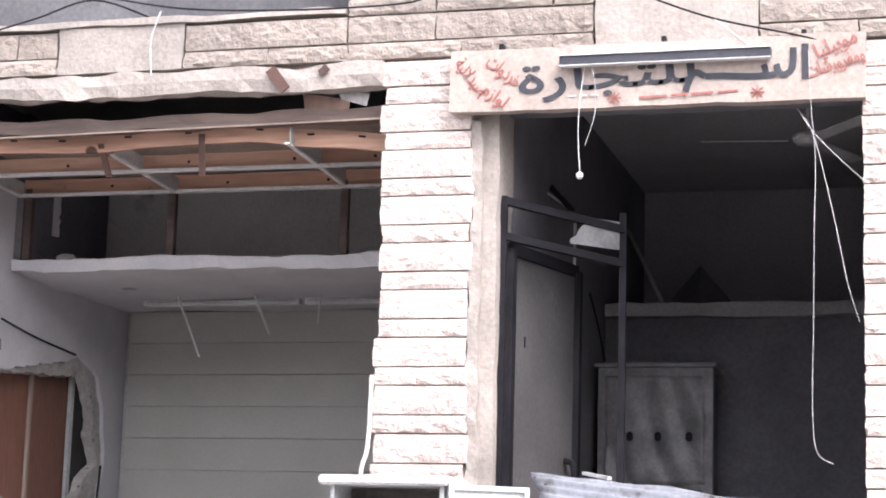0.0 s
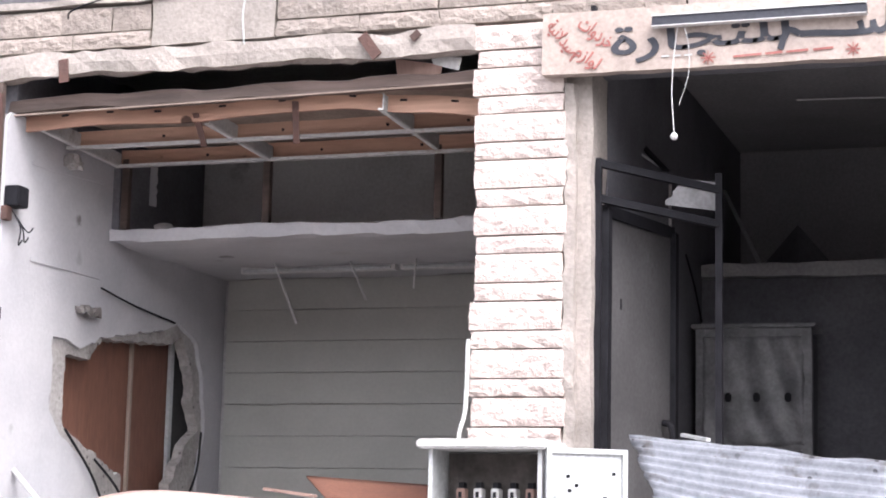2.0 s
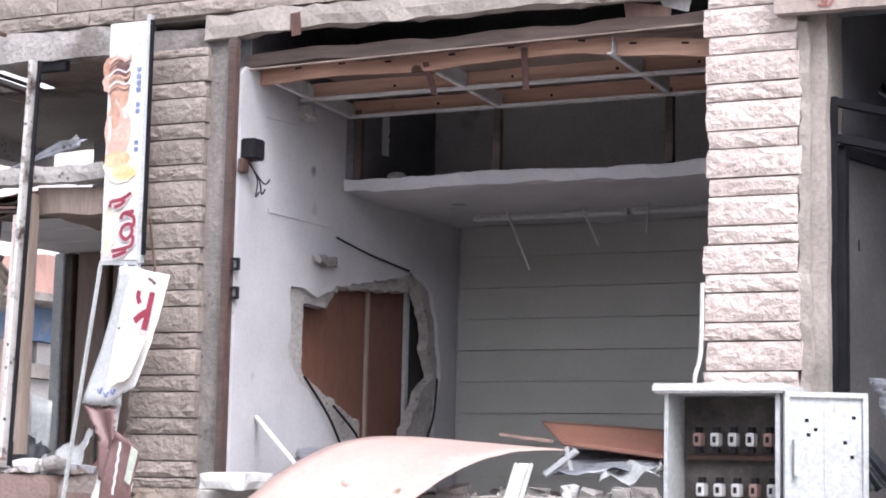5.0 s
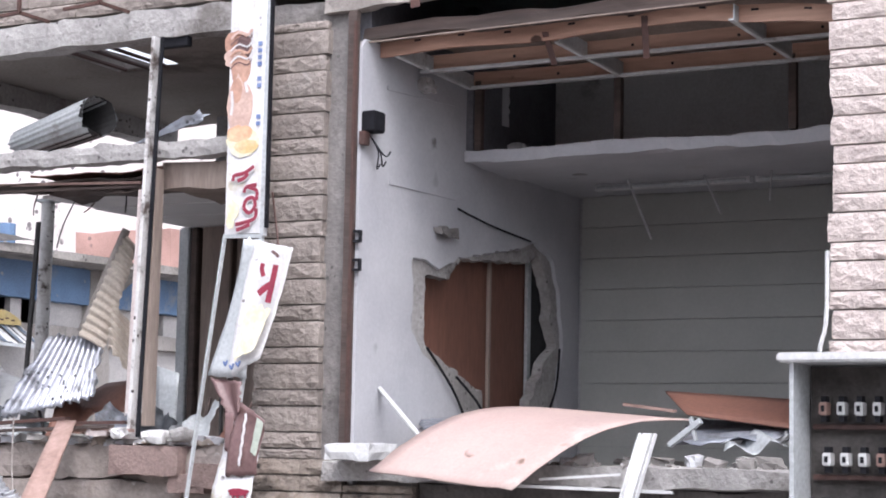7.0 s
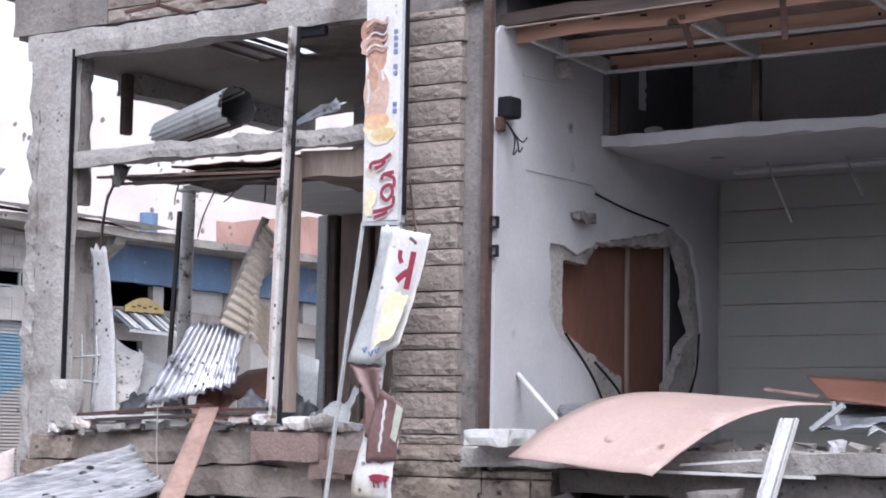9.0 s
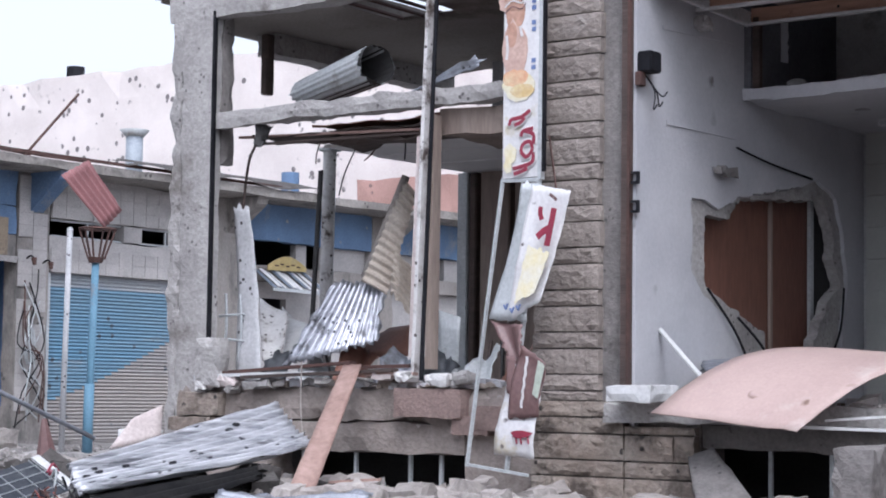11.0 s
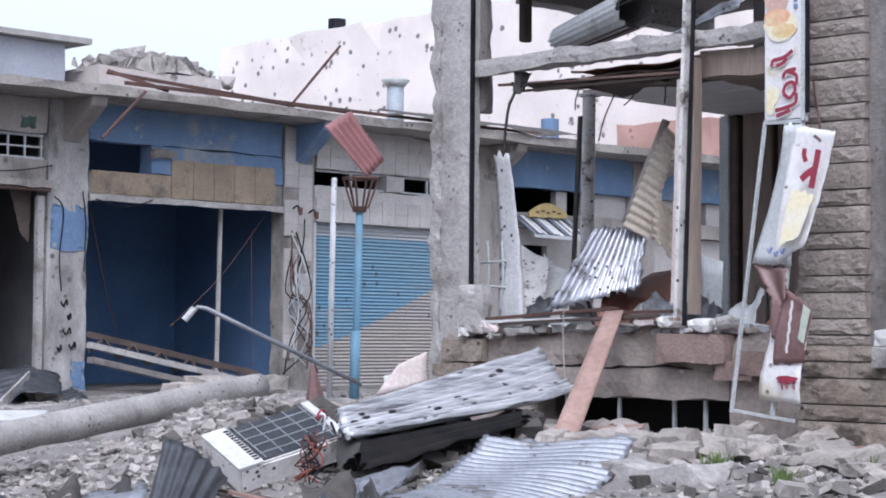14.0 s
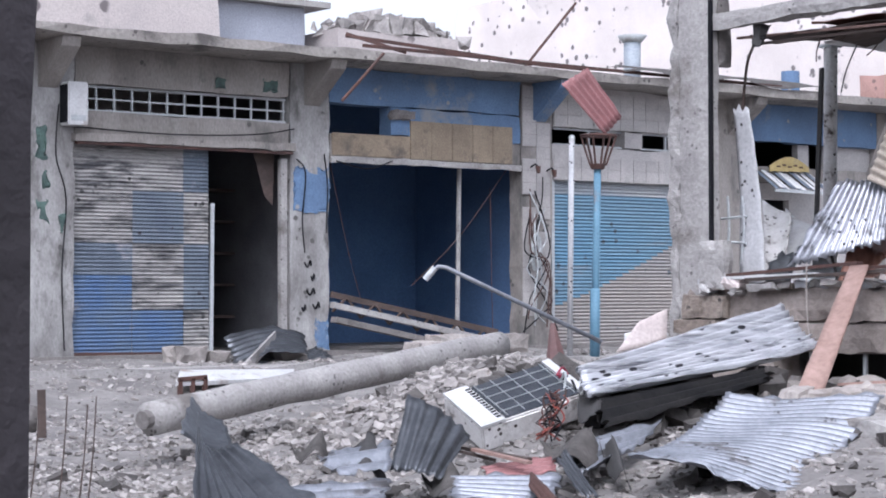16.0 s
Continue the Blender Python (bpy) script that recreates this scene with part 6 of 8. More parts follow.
for i in range(5):
    y = 17.78 + i * 0.415
    part("panel", box(RX - 0.02, RX + 0.03, y, y + 0.411, 3.39, 3.99, 0.004), TAN_PANEL, bpy.data.objects["row_lintel_2"], "tan stone panel")
part("edge_beam", rough(RX - 0.02, RX + 0.05, 16.26, 20.05, 3.28, 3.385, 0.2, 0.01), CONCRETE_PALE, bpy.data.objects["row_lintel_2"], "pale beam edge")
part("edge_panel", box(RX - 0.02, RX + 0.02, 16.3, 17.78, 3.39, 3.74, 0.01), TAN_PANEL, bpy.data.objects["row_lintel_2"])
solo("hung_block", rough(RX - 0.05, RX + 0.12, 17.35, 17.8, 3.98, 4.14, 0.08, 0.02, 5), CONCRETE, "broken block hanging at the window's edge", "rubble", (RX, 17.6, 3.98))
solo("prop_post", tube([(RX - 0.3, 18.95, 0.42), (RX - 0.3, 19.0, 3.3)], 0.04, 8), CONCRETE_PALE, "grey steel prop in the blue shop", "post", (RX - 0.3, 18.95, 0.42))
for a, b in (((RX - 0.2, 19.9, 3.3), (RX - 0.4, 18.1, 1.4)), ((RX - 0.2, 16.4, 3.3), (RX - 0.8, 17.5, 0.9)), ((RX - 0.25, 19.6, 3.0), (RX - 0.3, 19.7, 0.5))):
    solo("hanging_cable", tube([a, Vector(a).lerp(Vector(b), 0.5) + Vector((0, 0, -0.15)), b], 0.007, 5, smooth_steps=4), BROWN_METAL, "cable hanging in the blue shop", "cable", b, "cables in the blue shop")
truss = thing("fallen_truss", "fallen roof truss lying in the blue shop", "truss", (RX + 0.2, 18.0, 0.45))
T0, T1 = Vector((-23.900, 16.243, 1.109)), Vector((-23.600, 19.219, 0.499))
for dz, m, w in ((0.0, CONCRETE_PALE, 0.14), (-0.22, CONCRETE, 0.2), (0.16, TIMBER_OLD, 0.05)):
    part("chord", bar(T0 + Vector((-0.2 * dz, 0, dz)), T1 + Vector((0, 0, dz)), w, 0.09), m, truss)
for i in range(6):
    c0 = T0.lerp(T1, i / 6)
    part("web", bar(c0 + Vector((0, 0, -0.1)), T0.lerp(T1, (i + 0.5) / 6) + Vector((0, 0, 0.16)), 0.04, 0.03), TIMBER_OLD, truss)
    part("web", bar(T0.lerp(T1, (i + 0.5) / 6) + Vector((0, 0, 0.16)), T0.lerp(T1, (i + 1) / 6) + Vector((0, 0, -0.1)), 0.04, 0.03), TIMBER_OLD, truss)
shut2 = thing("roller_shutter", "sky-blue and tan roller shutter, closed", "shutter", (RX - 0.1, 22.6, 0.42))
SHUT_TAN = mat("dusty_shutter", (0.34, 0.30, 0.27), (0.27, 0.265, 0.27), 0.5, 0.7, 0.15, contrast=0.9, streak=(1, 0.3, 2.0), dirt=((0.30, 0.27, 0.235), 0.3), spots=(5, 0.12, (0.08, 0.1, 0.12)))
SHUT_TOP = mat("bleached_shutter", (0.40, 0.40, 0.40), (0.24, 0.29, 0.34), 1.5, 0.7, 0.15, contrast=0.9, streak=(1, 0.3, 2.0))
# one slat a row; the blue paint ends along a slope, bare and dusty below it
for k in range(46):
    z0 = 0.42 + 0.06 * k
    edge = 24.58 if z0 > 2.32 else 20.76 + max(0.0, (z0 - 1.02) / 1.24) ** 0.8 * 3.2
    if z0 > 2.9 or edge < 20.9:
        runs = ((20.76, 24.58, SHUT_TOP if z0 > 2.9 else SHUT_TAN),)
    elif edge > 24.4:
        runs = ((20.76, 24.58, SHUT_SKY),)
    else:
        runs = ((20.76, edge, SHUT_SKY), (edge, 24.58, SHUT_TAN))
    for a, b, m in runs:
        part("slat", sheet((RX - 0.10, a, z0), (0, b - a, 0), (0, 0, 0.06), waves=1, amp=0.010, nu=6, per=6), m, shut2)
part("guide", box(RX - 0.12, RX - 0.02, 20.74, 20.80, 0.42, 3.16), METAL_GREY, shut2)
for i, (a, b) in enumerate(((20.83, 22.38), (22.82, 24.0))):
    w = thing("small_window", "small dark window in the tiled wall", "window", (RX - 0.1, (a + b) / 2, 3.76), "small windows")
    part("frame", box(RX - 0.12, RX - 0.08, a, b, 3.76, 3.79), METAL_GREY, w)
    part("frame", box(RX - 0.12, RX - 0.08, a, b, 4.02, 4.05), METAL_GREY, w)
    part("mullion", box(RX - 0.12, RX - 0.08, (a + b) / 2, (a + b) / 2 + 0.04, 3.79, 4.02), METAL_GREY, w)
bunch = thing("cable_bunch", "tangled loose cables on the tiled pier", "cables", (RX + 0.15, 20.3, 0.5))
rnd = random.Random(4)
for i in range(9):
    y = 20.05 + rnd.random() * 0.6
    pts = [(RX + 0.06, y, 2.5 + rnd.random() * 0.5)]
    for k in range(4):
        pts.append((RX + 0.08 + rnd.random() * 0.25, y + rnd.uniform(-0.3, 0.3), 2.1 - k * 0.45 + rnd.uniform(-0.15, 0.15)))
    part("cable", tube(pts, 0.012, 5, smooth_steps=4), (BLACK_METAL, METAL_GREY, BROWN_METAL)[i % 3], bunch)
solo("meter_coil", tube([(RX + 0.1, 20.3 + 0.09 * math.cos(a), 1.95 + 0.3 * math.sin(a)) for a in np.linspace(0, 6.28, 14)], 0.03, 6), METAL_GREY, "coil of grey cable hung on the pier", "cable", (RX + 0.1, 20.3, 1.62))
for y, z in ((20.25, 3.35), (20.6, 3.3)):
    lampw = thing("wall_lamp", "small broken wall lamp on the tiled pier", "lamp", (RX + 0.1, y, z), "wall lamps")
    part("arm", tube([(RX, y, z), (RX + 0.14, y, z + 0.05), (RX + 0.2, y, z - 0.03)], 0.015, 6, smooth_steps=3), BLACK_METAL, lampw)
    part("head", tube([(RX + 0.2, y, z + 0.01), (RX + 0.22, y, z - 0.10)], 0.05, 8, r_end=0.03), BROWN_METAL, lampw)
# fourth shop: awning and yellow sign
awn = thing("striped_awning", "tattered grey and white striped awning", "awning", (RX + 0.6, 26.8, 3.0))
for i in range(14):
    y = 25.6 + i * 0.105
    part("stripe", sheet((RX + 0.02, y, 3.50), (0.5, 0, -0.34), (0, 0.105, 0), nu=3, nv=2, thick=0.01, bend=lambda s, t: 0.03 * math.sin(i * 1.7)), METAL_WHITE if i % 2 else SHUT_SLATE, awn)
part("valance", bar((RX + 0.5, 25.6, 3.13), (RX + 0.5, 27.05, 3.11), 0.03, 0.06), METAL_GREY, awn)
ysign = thing("yellow_sign", "yellow curved sign board with dark lettering", "sign", (RX + 0.12, 26.4, 3.5))
bm = bmesh.new()
prof = [bm.verts.new((RX + 0.12, 25.87 + 1.06 * k / 12, 3.60 + 0.18 * math.sin(math.pi * k / 12))) for k in range(13)]
bm.faces.new(prof + [bm.verts.new((RX + 0.12, 26.93, 3.52)), bm.verts.new((RX + 0.12, 25.87, 3.50))])
ext = bmesh.ops.extrude_face_region(bm, geom=bm.faces[:])
bmesh.ops.translate(bm, verts=[v for v in ext["geom"] if isinstance(v, bmesh.types.BMVert)], vec=(-0.02, 0, 0))
part("board", bm, mat("yellow_board", (0.46, 0.36, 0.16), (0.38, 0.29, 0.12), 3, 0.6, 0.1, dirt=((0.24, 0.2, 0.14), 0.3)), ysign)
for i in range(5):
    part("bar", box(RX + 0.122, RX + 0.127, 26.05 + i * 0.15, 26.15 + i * 0.15, 3.58 + 0.03 * (i % 2), 3.61 + 0.03 * (i % 2)), BROWN_METAL, ysign, "dark bar of lettering")
for k, (a, b, z0, z1) in enumerate(((25.4, 26.02, 0.3, 3.3), (26.02, 26.7, 0.3, 2.62), (26.7, 29.0, 0.3, 3.3), (26.02, 26.7, 3.0, 3.3), (25.4, 25.62, 3.6, 4.05), (26.95, 27.25, 3.6, 4.05), (27.75, 29.0, 3.6, 4.05), (29.7, 33.5, 0.3, 3.3), (29.7, 30.6, 3.6, 4.05), (31.6, 33.5, 3.6, 4.05), (34.2, 38.0, 0.3, 3.3))):
    struct("row_infill_%d" % (k + 1), box(RX - 0.32, RX - 0.18, a, b, z0, z1), ROW_TILE, "pale shop front round a dark window", "wall")
# posts in the street
wp = thing("white_post", "white steel post with peeling paint", "post", (-21.0, 18.47, 0.3))
part("shaft", tube([(-21.0, 18.47, 0.3), (-21.0, 18.52, 3.56)], 0.042, 10), SHOT_BOARD, wp, "", True)
part("cap", tube([(-21.0, 18.52, 3.56), (-21.0, 18.52, 3.6)], 0.055, 10, r_end=0.03), METAL_GREY, wp)
lp2 = thing("street_lamp", "pale blue street lamp with an empty lantern frame", "street lamp", (-21.0, 18.97, 0.3))
part("pole", tube([(-21.0, 18.96, 0.3), (-21.0, 19.03, 3.12)], 0.055, 10), BLUE_PALE, lp2, "", True)
part("sleeve", tube([(-21.0, 18.96, 0.3), (-21.0, 18.975, 1.35)], 0.075, 10), BLUE_PALE, lp2, "", True)
lan = part("lantern", tube([(-21.0, 19.03, 3.12), (-21.0, 19.03, 3.2)], 0.10, 8, r_end=0.13), BROWN_METAL, lp2)
for k in range(6):
    a = k * math.pi / 3
    part("lantern_bar", bar((-21.0 + 0.12 * math.cos(a), 19.04 + 0.12 * math.sin(a), 3.18), (-21.0 + 0.27 * math.cos(a), 19.05 + 0.27 * math.sin(a), 3.62), 0.025, 0.025), BROWN_METAL, lan)
part("lantern_ring", tube([(-21.0 + 0.27 * math.cos(a), 19.05 + 0.27 * math.sin(a), 3.62) for a in np.linspace(0, 6.2832, 13)], 0.018, 5), BROWN_METAL, lan)
loose("red_sheet", [(-21.0, 18.838, 4.62), (-21.0, 19.53, 3.93), (-20.85, 19.04, 3.63), (-20.9, 18.23, 4.33)], ZINC_RED, "faded red ribbed sheet caught on the lantern", "corrugated sheet", waves=5, amp=0.02, nu=8, rag=0.02)
# roof of the row
rf = thing("roof_frame", "rusty steel frame lying on the roof edge", "frame", (-23.3, 18.5, 4.93))
for a, b in (((-23.3, 16.4, 5.0), (-23.3, 20.7, 4.98)), ((-23.9, 16.5, 5.25), (-23.3, 17.2, 4.95)), ((-23.9, 18.8, 5.1), (-23.3, 19.7, 4.95)), ((-23.9, 16.5, 5.22), (-23.9, 20.5, 5.05)), ((-23.9, 20.4, 5.05), (-23.3, 20.8, 4.95)), ((-23.3, 20.5, 4.98), (-23.25, 25.5, 4.96))):
    part("bar", bar(a, b, 0.05, 0.05), BROWN_METAL, rf)
for p, q in (((-23.300, 20.646, 6.028), (-23.300, 19.451, 4.791)), ((-23.100, 16.631, 4.878), (-23.100, 15.873, 4.120))):
    solo("steel_rod", tube([p, q], 0.025, 6), BROWN_METAL, "thin steel rod sticking up from the roof edge", "rod", q, "roof rods")
vent = thing("roof_vent", "white metal roof vent with a flared cap", "vent", (-25.0, 23.5, 4.9))
part("pipe", tube([(-25.0, 23.5, 4.9), (-25.0, 23.5, 5.8)], 0.155, 16), mat("vent_paint", (0.38, 0.42, 0.46), (0.28, 0.31, 0.35), 2, 0.5, 0.1), vent, "", True)
part("cap", tube([(-25.0, 23.5, 5.78), (-25.0, 23.5, 5.90)], 0.17, 16, r_end=0.27), METAL_GREY, vent, "", True)
loose("roof_sheet", [(-23.1, 21.6, 4.95), (-23.1, 26.6, 4.95), (-23.6, 26.4, 5.12), (-23.6, 21.8, 5.13)], CHAR, "bent dark sheet along the roof edge", "sheet", nu=40, nv=8, rag=0.14, bend=lambda s, t: 0.05 * math.sin(15 * s) * (1 - t), seed=3)
solo("water_tank", tube([(-47.0, 41.5, 11.0), (-47.0, 41.5, 11.7)], 0.3, 12), BLACK_METAL, "dark water tank on the far roof", "tank", (-47.0, 41.5, 11.0))
solo("water_drum", tube([(-25.3, 28.0, 4.9), (-25.3, 28.0, 5.6)], 0.18, 12), BLUE_PAINT, "blue drum on the shop roof", "drum", (-25.3, 28.0, 4.9))
# things lying before the shops
loose("corrugated_sheet", [(-22.800, 13.671, 0.673), (-22.900, 15.045, 0.698), (-22.000, 14.547, 0.409), (-22.000, 13.412, 0.312)], ZINC_DARK, "dark curled sheet before the burnt shop", "corrugated sheet", "corrugated sheets", waves=6, amp=0.02, nu=12, rag=0.08, seed=21, bend=lambda s, t: -0.14 * math.sin(3 * s))
loose("corrugated_sheet", [(-22.000, 13.723, 0.366), (-22.300, 15.175, 0.387), (-22.900, 15.288, 0.548), (-22.900, 14.519, 0.498)], ZINC_DARK, "dark curled sheet before the burnt shop", "corrugated sheet", "corrugated sheets", waves=5, amp=0.02, nu=12, rag=0.08, seed=22, bend=lambda s, t: -0.1 * math.sin(3 * s))
solo("plank", bar((-21.600, 13.255, 0.268), (-22.400, 14.267, 0.686), 0.16, 0.03, up=(0, 1, 0.2)), CONCRETE_PALE, "pale plank leaning before the burnt shop", "plank", (-21.600, 13.255, 0.268))
dr = thing("fallen_door", "white panel lying along the kerb", "panel", (-20.200, 12.315, 0.170))
part("leaf", quad((-20.300, 11.561, 0.313), (-20.300, 13.209, 0.282), (-19.800, 12.759, 0.199), (-19.800, 11.215, 0.192), nu=6, nv=4, thick=0.05), METAL_WHITE, dr)
for a, b in (((11.28, 0.06), (11.28, 0.27)), ((11.62, 0.08), (11.62, 0.29)), ((11.26, 0.27), (11.64, 0.29)), ((11.26, 0.06), (11.64, 0.08)), ((11.45, 0.07), (11.45, 0.28))):
    part("frame", bar((-19.8, a[0], a[1]), (-19.8, b[0], b[1]), 0.05, 0.045, up=(1, 0, 0)), BROWN_METAL, dr, "reddish window frame")
for y, s in ((17.01, 0.5), (17.54, 0.4), (18.06, 0.5), (16.59, 0.35), (14.28, 0.3), (12.6, 0.35), (13.13, 0.25)):
    solo("concrete_block", rough(-22.6, -22.2, y, y + s * 1.3, 0.34, 0.36 + s * 0.62, 0.12, 0.03, 4), RUBBLE, "broken concrete block on the shops' pavement", "rubble", (-22.4, y, 0.34), "blocks before the shops")

# ---- wreckage in the street ----
loose("corrugated_sheet", [(-9.952, 8.824, 0.775), (-9.988, 10.94, 1.215), (-9.36, 10.66, 0.86), (-9.51, 8.52, 0.615)], ZINC_SHOT, "long pitted corrugated iron sheet propped on rubble", "corrugated sheet", "corrugated sheets", waves=9, amp=0.034, per=8, nu=26, rag=0.025, seed=31, bend=lambda s, t: 0.05 * math.sin(3.1 * t) - 0.05 * max(0, s - 0.8) * 5 * t)
loose("corrugated_sheet", [(-8.744, 9.072, 0.652), (-7.939, 9.655, 0.608), (-7.303, 8.092, 0.172), (-8.109, 7.580, 0.354)], ZINC, "buckled corrugated iron sheet lying on rubble", "corrugated sheet", "corrugated sheets", waves=23, amp=0.015, nu=24, rag=0.04, seed=33, bend=lambda s, t: 0.07 * math.sin(3.1 * t) + 0.03 * math.sin(5 * s + 3 * t))
loose("corrugated_sheet", [(-9.939, 5.784, 0.590), (-9.177, 5.305, 0.112), (-8.899, 5.941, 0.140), (-9.734, 5.934, 0.420)], ZINC_DARK, "blackened sheet curled up out of the rubble", "corrugated sheet", "corrugated sheets", waves=8, amp=0.008, nu=18, nv=64, rag=0.05, seed=35, bend=lambda s, t: -0.16 * math.sin(3.1 * t) * (1 - 0.5 * s))
loose("corrugated_sheet", [(-10.476, 6.055, 0.653), (-10.080, 5.741, 0.460), (-9.990, 6.091, 0.328), (-10.291, 6.171, 0.509)], ZINC_DARK, "blackened torn sheet end", "corrugated sheet", "corrugated sheets", nu=8, nv=10, rag=0.1, seed=36, bend=lambda s, t: -0.04 * math.sin(3 * t))
loose("corrugated_sheet", [(-9.489, 7.014, 0.669), (-9.231, 6.689, 0.226), (-8.975, 6.866, 0.187), (-9.177, 7.257, 0.418)], ZINC_DARK, "dark folded sheet standing in the rubble", "corrugated sheet", "corrugated sheets", waves=5, amp=0.01, nu=12, rag=0.05, seed=37, bend=lambda s, t: 0.05 * math.sin(3 * t))
loose("corrugated_sheet", [(-9.037, 7.743, 0.312), (-8.908, 8.626, 0.478), (-8.672, 8.002, 0.315), (-8.565, 7.673, 0.231)], ZINC, "small curled corrugated iron scrap", "corrugated sheet", "corrugated sheets", waves=5, amp=0.016, nu=12, rag=0.06, seed=38, bend=lambda s, t: 0.06 * math.sin(3 * t))
loose("corrugated_sheet", [(-9.648, 6.441, 0.315), (-9.464, 6.879, 0.384), (-9.150, 6.630, 0.255), (-9.241, 6.328, 0.226)], ZINC, "grey bent scrap sheet", "corrugated sheet", "corrugated sheets", waves=2, amp=0.03, nu=10, rag=0.12, seed=39)
loose("corrugated_sheet", [(-9.546, 5.858, 0.146), (-9.069, 6.572, 0.205), (-8.764, 6.311, 0.126), (-9.188, 5.676, 0.085)], ZINC, "grey bent scrap sheet", "corrugated sheet", "corrugated sheets", waves=3, amp=0.02, nu=10, rag=0.08, seed=40)
loose("corrugated_sheet", [(-8.930, 6.925, 0.214), (-8.602, 7.481, 0.219), (-8.246, 7.128, 0.067), (-8.693, 6.741, 0.120)], ZINC, "grey corrugated scrap among the rubble", "corrugated sheet", "corrugated sheets", waves=6, amp=0.014, nu=10, rag=0.08, seed=41)
loose("corrugated_sheet", [(-8.982, 7.181, 0.249), (-8.862, 7.639, 0.294), (-8.613, 7.468, 0.229), (-8.784, 7.108, 0.187)], ZINC_RED, "faded red scrap of corrugated iron", "corrugated sheet", "corrugated sheets", waves=4, amp=0.014, nu=8, rag=0.08, seed=42)
loose("corrugated_sheet", [(-8.559, 7.224, 0.247), (-8.108, 7.135, 0.063), (-8.105, 6.985, 0.042), (-8.417, 7.082, 0.185)], BROWN_METAL, "rusty scrap of corrugated iron", "corrugated sheet", "corrugated sheets", waves=3, amp=0.014, nu=8, rag=0.06, seed=43)
loose("corrugated_sheet", [(-8.730, 7.638, 0.347), (-8.298, 7.522, 0.101), (-8.290, 7.382, 0.111), (-8.689, 7.534, 0.287)], ZINC_DARK, "dark curled scrap of sheet iron", "corrugated sheet", "corrugated sheets", waves=2, amp=0.014, nu=8, rag=0.1, seed=44)
loose("burnt_edge", [(-8.471, 9.861, 0.476), (-8.378, 10.201, 0.554), (-8.105, 9.907, 0.455), (-8.129, 9.627, 0.411)], DARK, "charred curled end of the sheet", "sheet", nu=8, nv=8, rag=0.12, seed=45, bend=lambda s, t: 0.05 * math.sin(3 * t))
# Sheet added only to darken the hollow, as the long sheet's shadow.
loose("corrugated_sheet", [(-9.678, 8.755, 0.587), (-9.425, 10.217, 0.753), (-9.165, 9.913, 0.677), (-9.021, 8.214, 0.428)], SHADOW_CHAR, "near-black sheet added as the shadow under the long sheet", "corrugated sheet", "corrugated sheets", waves=3, amp=0.03, nu=16, rag=0.08, seed=51)
# air conditioner lying on its back
O, U, V = Vector((-9.954, 7.968, 0.395)), Vector((-9.746, 8.754, 0.623)), Vector((-10.441, 8.158, 0.622))
U, V = U - O, V - O
N = U.cross(V).normalized()
V = N.cross(U).normalized() * V.length
if N.z < 0:
    N = -N


def on_ac(u0, u1, v0, v1, n0, n1):
    bm = bmesh.new()
    c = [bm.verts.new(O + U * u + V * v + N * n) for u in (u0, u1) for v in (v0, v1) for n in (n0, n1)]
    for f in ((0, 1, 3, 2), (4, 6, 7, 5), (0, 4, 5, 1), (2, 3, 7, 6), (0, 2, 6, 4), (1, 5, 7, 3)):
        bm.faces.new([c[i] for i in f])
    return bm


acu = thing("air_conditioner", "white outdoor air conditioner thrown on its back", "air conditioner", tuple(O - N * 0.21 + U * 0.5 + V * 0.5))
bm = on_ac(0, 1, 0, 1, -0.2, -0.012)
bmesh.ops.bevel(bm, geom=bm.edges[:], offset=0.015, segments=2, affect="EDGES")
body = part("casing", bm, CHIPPED, acu)
part("face_panel", on_ac(0.0, 0.22, 0.0, 1, -0.012, 0.006), METAL_WHITE, acu, "white end panel")
part("face_panel", on_ac(0.93, 1.0, 0.0, 1, -0.012, 0.006), METAL_WHITE, acu, "white end panel")
part("coil", on_ac(0.24, 0.92, 0.05, 0.95, -0.012, -0.004), COIL, acu, "dark coil face")
for k in range(13):
    part("louvre", on_ac(0.17, 0.215, 0.08 + k * 0.066, 0.115 + k * 0.066, 0.006, 0.010), BLACK_METAL, acu)
for k in range(5):
    part("grille_wire", on_ac(0.26 + k * 0.155, 0.264 + k * 0.155, 0.06, 0.94, 0.004, 0.012), METAL_GREY, acu)
for k in range(4):
    part("grille_wire", on_ac(0.25, 0.91, 0.18 + k * 0.2, 0.185 + k * 0.2, 0.004, 0.012), METAL_GREY, acu)
rnd = random.Random(9)
for k in range(7):
    c = O + U * 0.95 + V * rnd.uniform(0.1, 0.6)
    pts = [c + Vector((rnd.uniform(-0.1, 0.1), rnd.uniform(-0.1, 0.1), rnd.uniform(-0.2, 0.08))) for _ in range(4)]
    part("wire", tube(pts, 0.009, 5, smooth_steps=4), (AD_RED, BLACK_METAL, METAL_GREY)[k % 3], acu, "torn wire")
# poles, rods, boards
pole = thing("concrete_pole", "fallen round concrete pole across the rubble", "pole", (-12.446, 6.837, 0.315))
P0, P1 = Vector((-12.452, 6.826, 0.369)), Vector((-13.786, 11.260, 0.811))
bm = tube([P0.lerp(P1, k / 24) for k in range(25)], 0.128, 14, r_end=0.125)
for v in bm.verts:
    v.co += noise.noise_vector(v.co * 4) * 0.014
part("shaft", bm, CONCRETE_PALE, pole, "", True)
part("broken_core", tube([P0 - (P1 - P0).normalized() * 0.06, P0 + (P1 - P0).normalized() * 0.02], 0.07, 9), CONCRETE, pole, "broken end with exposed core")
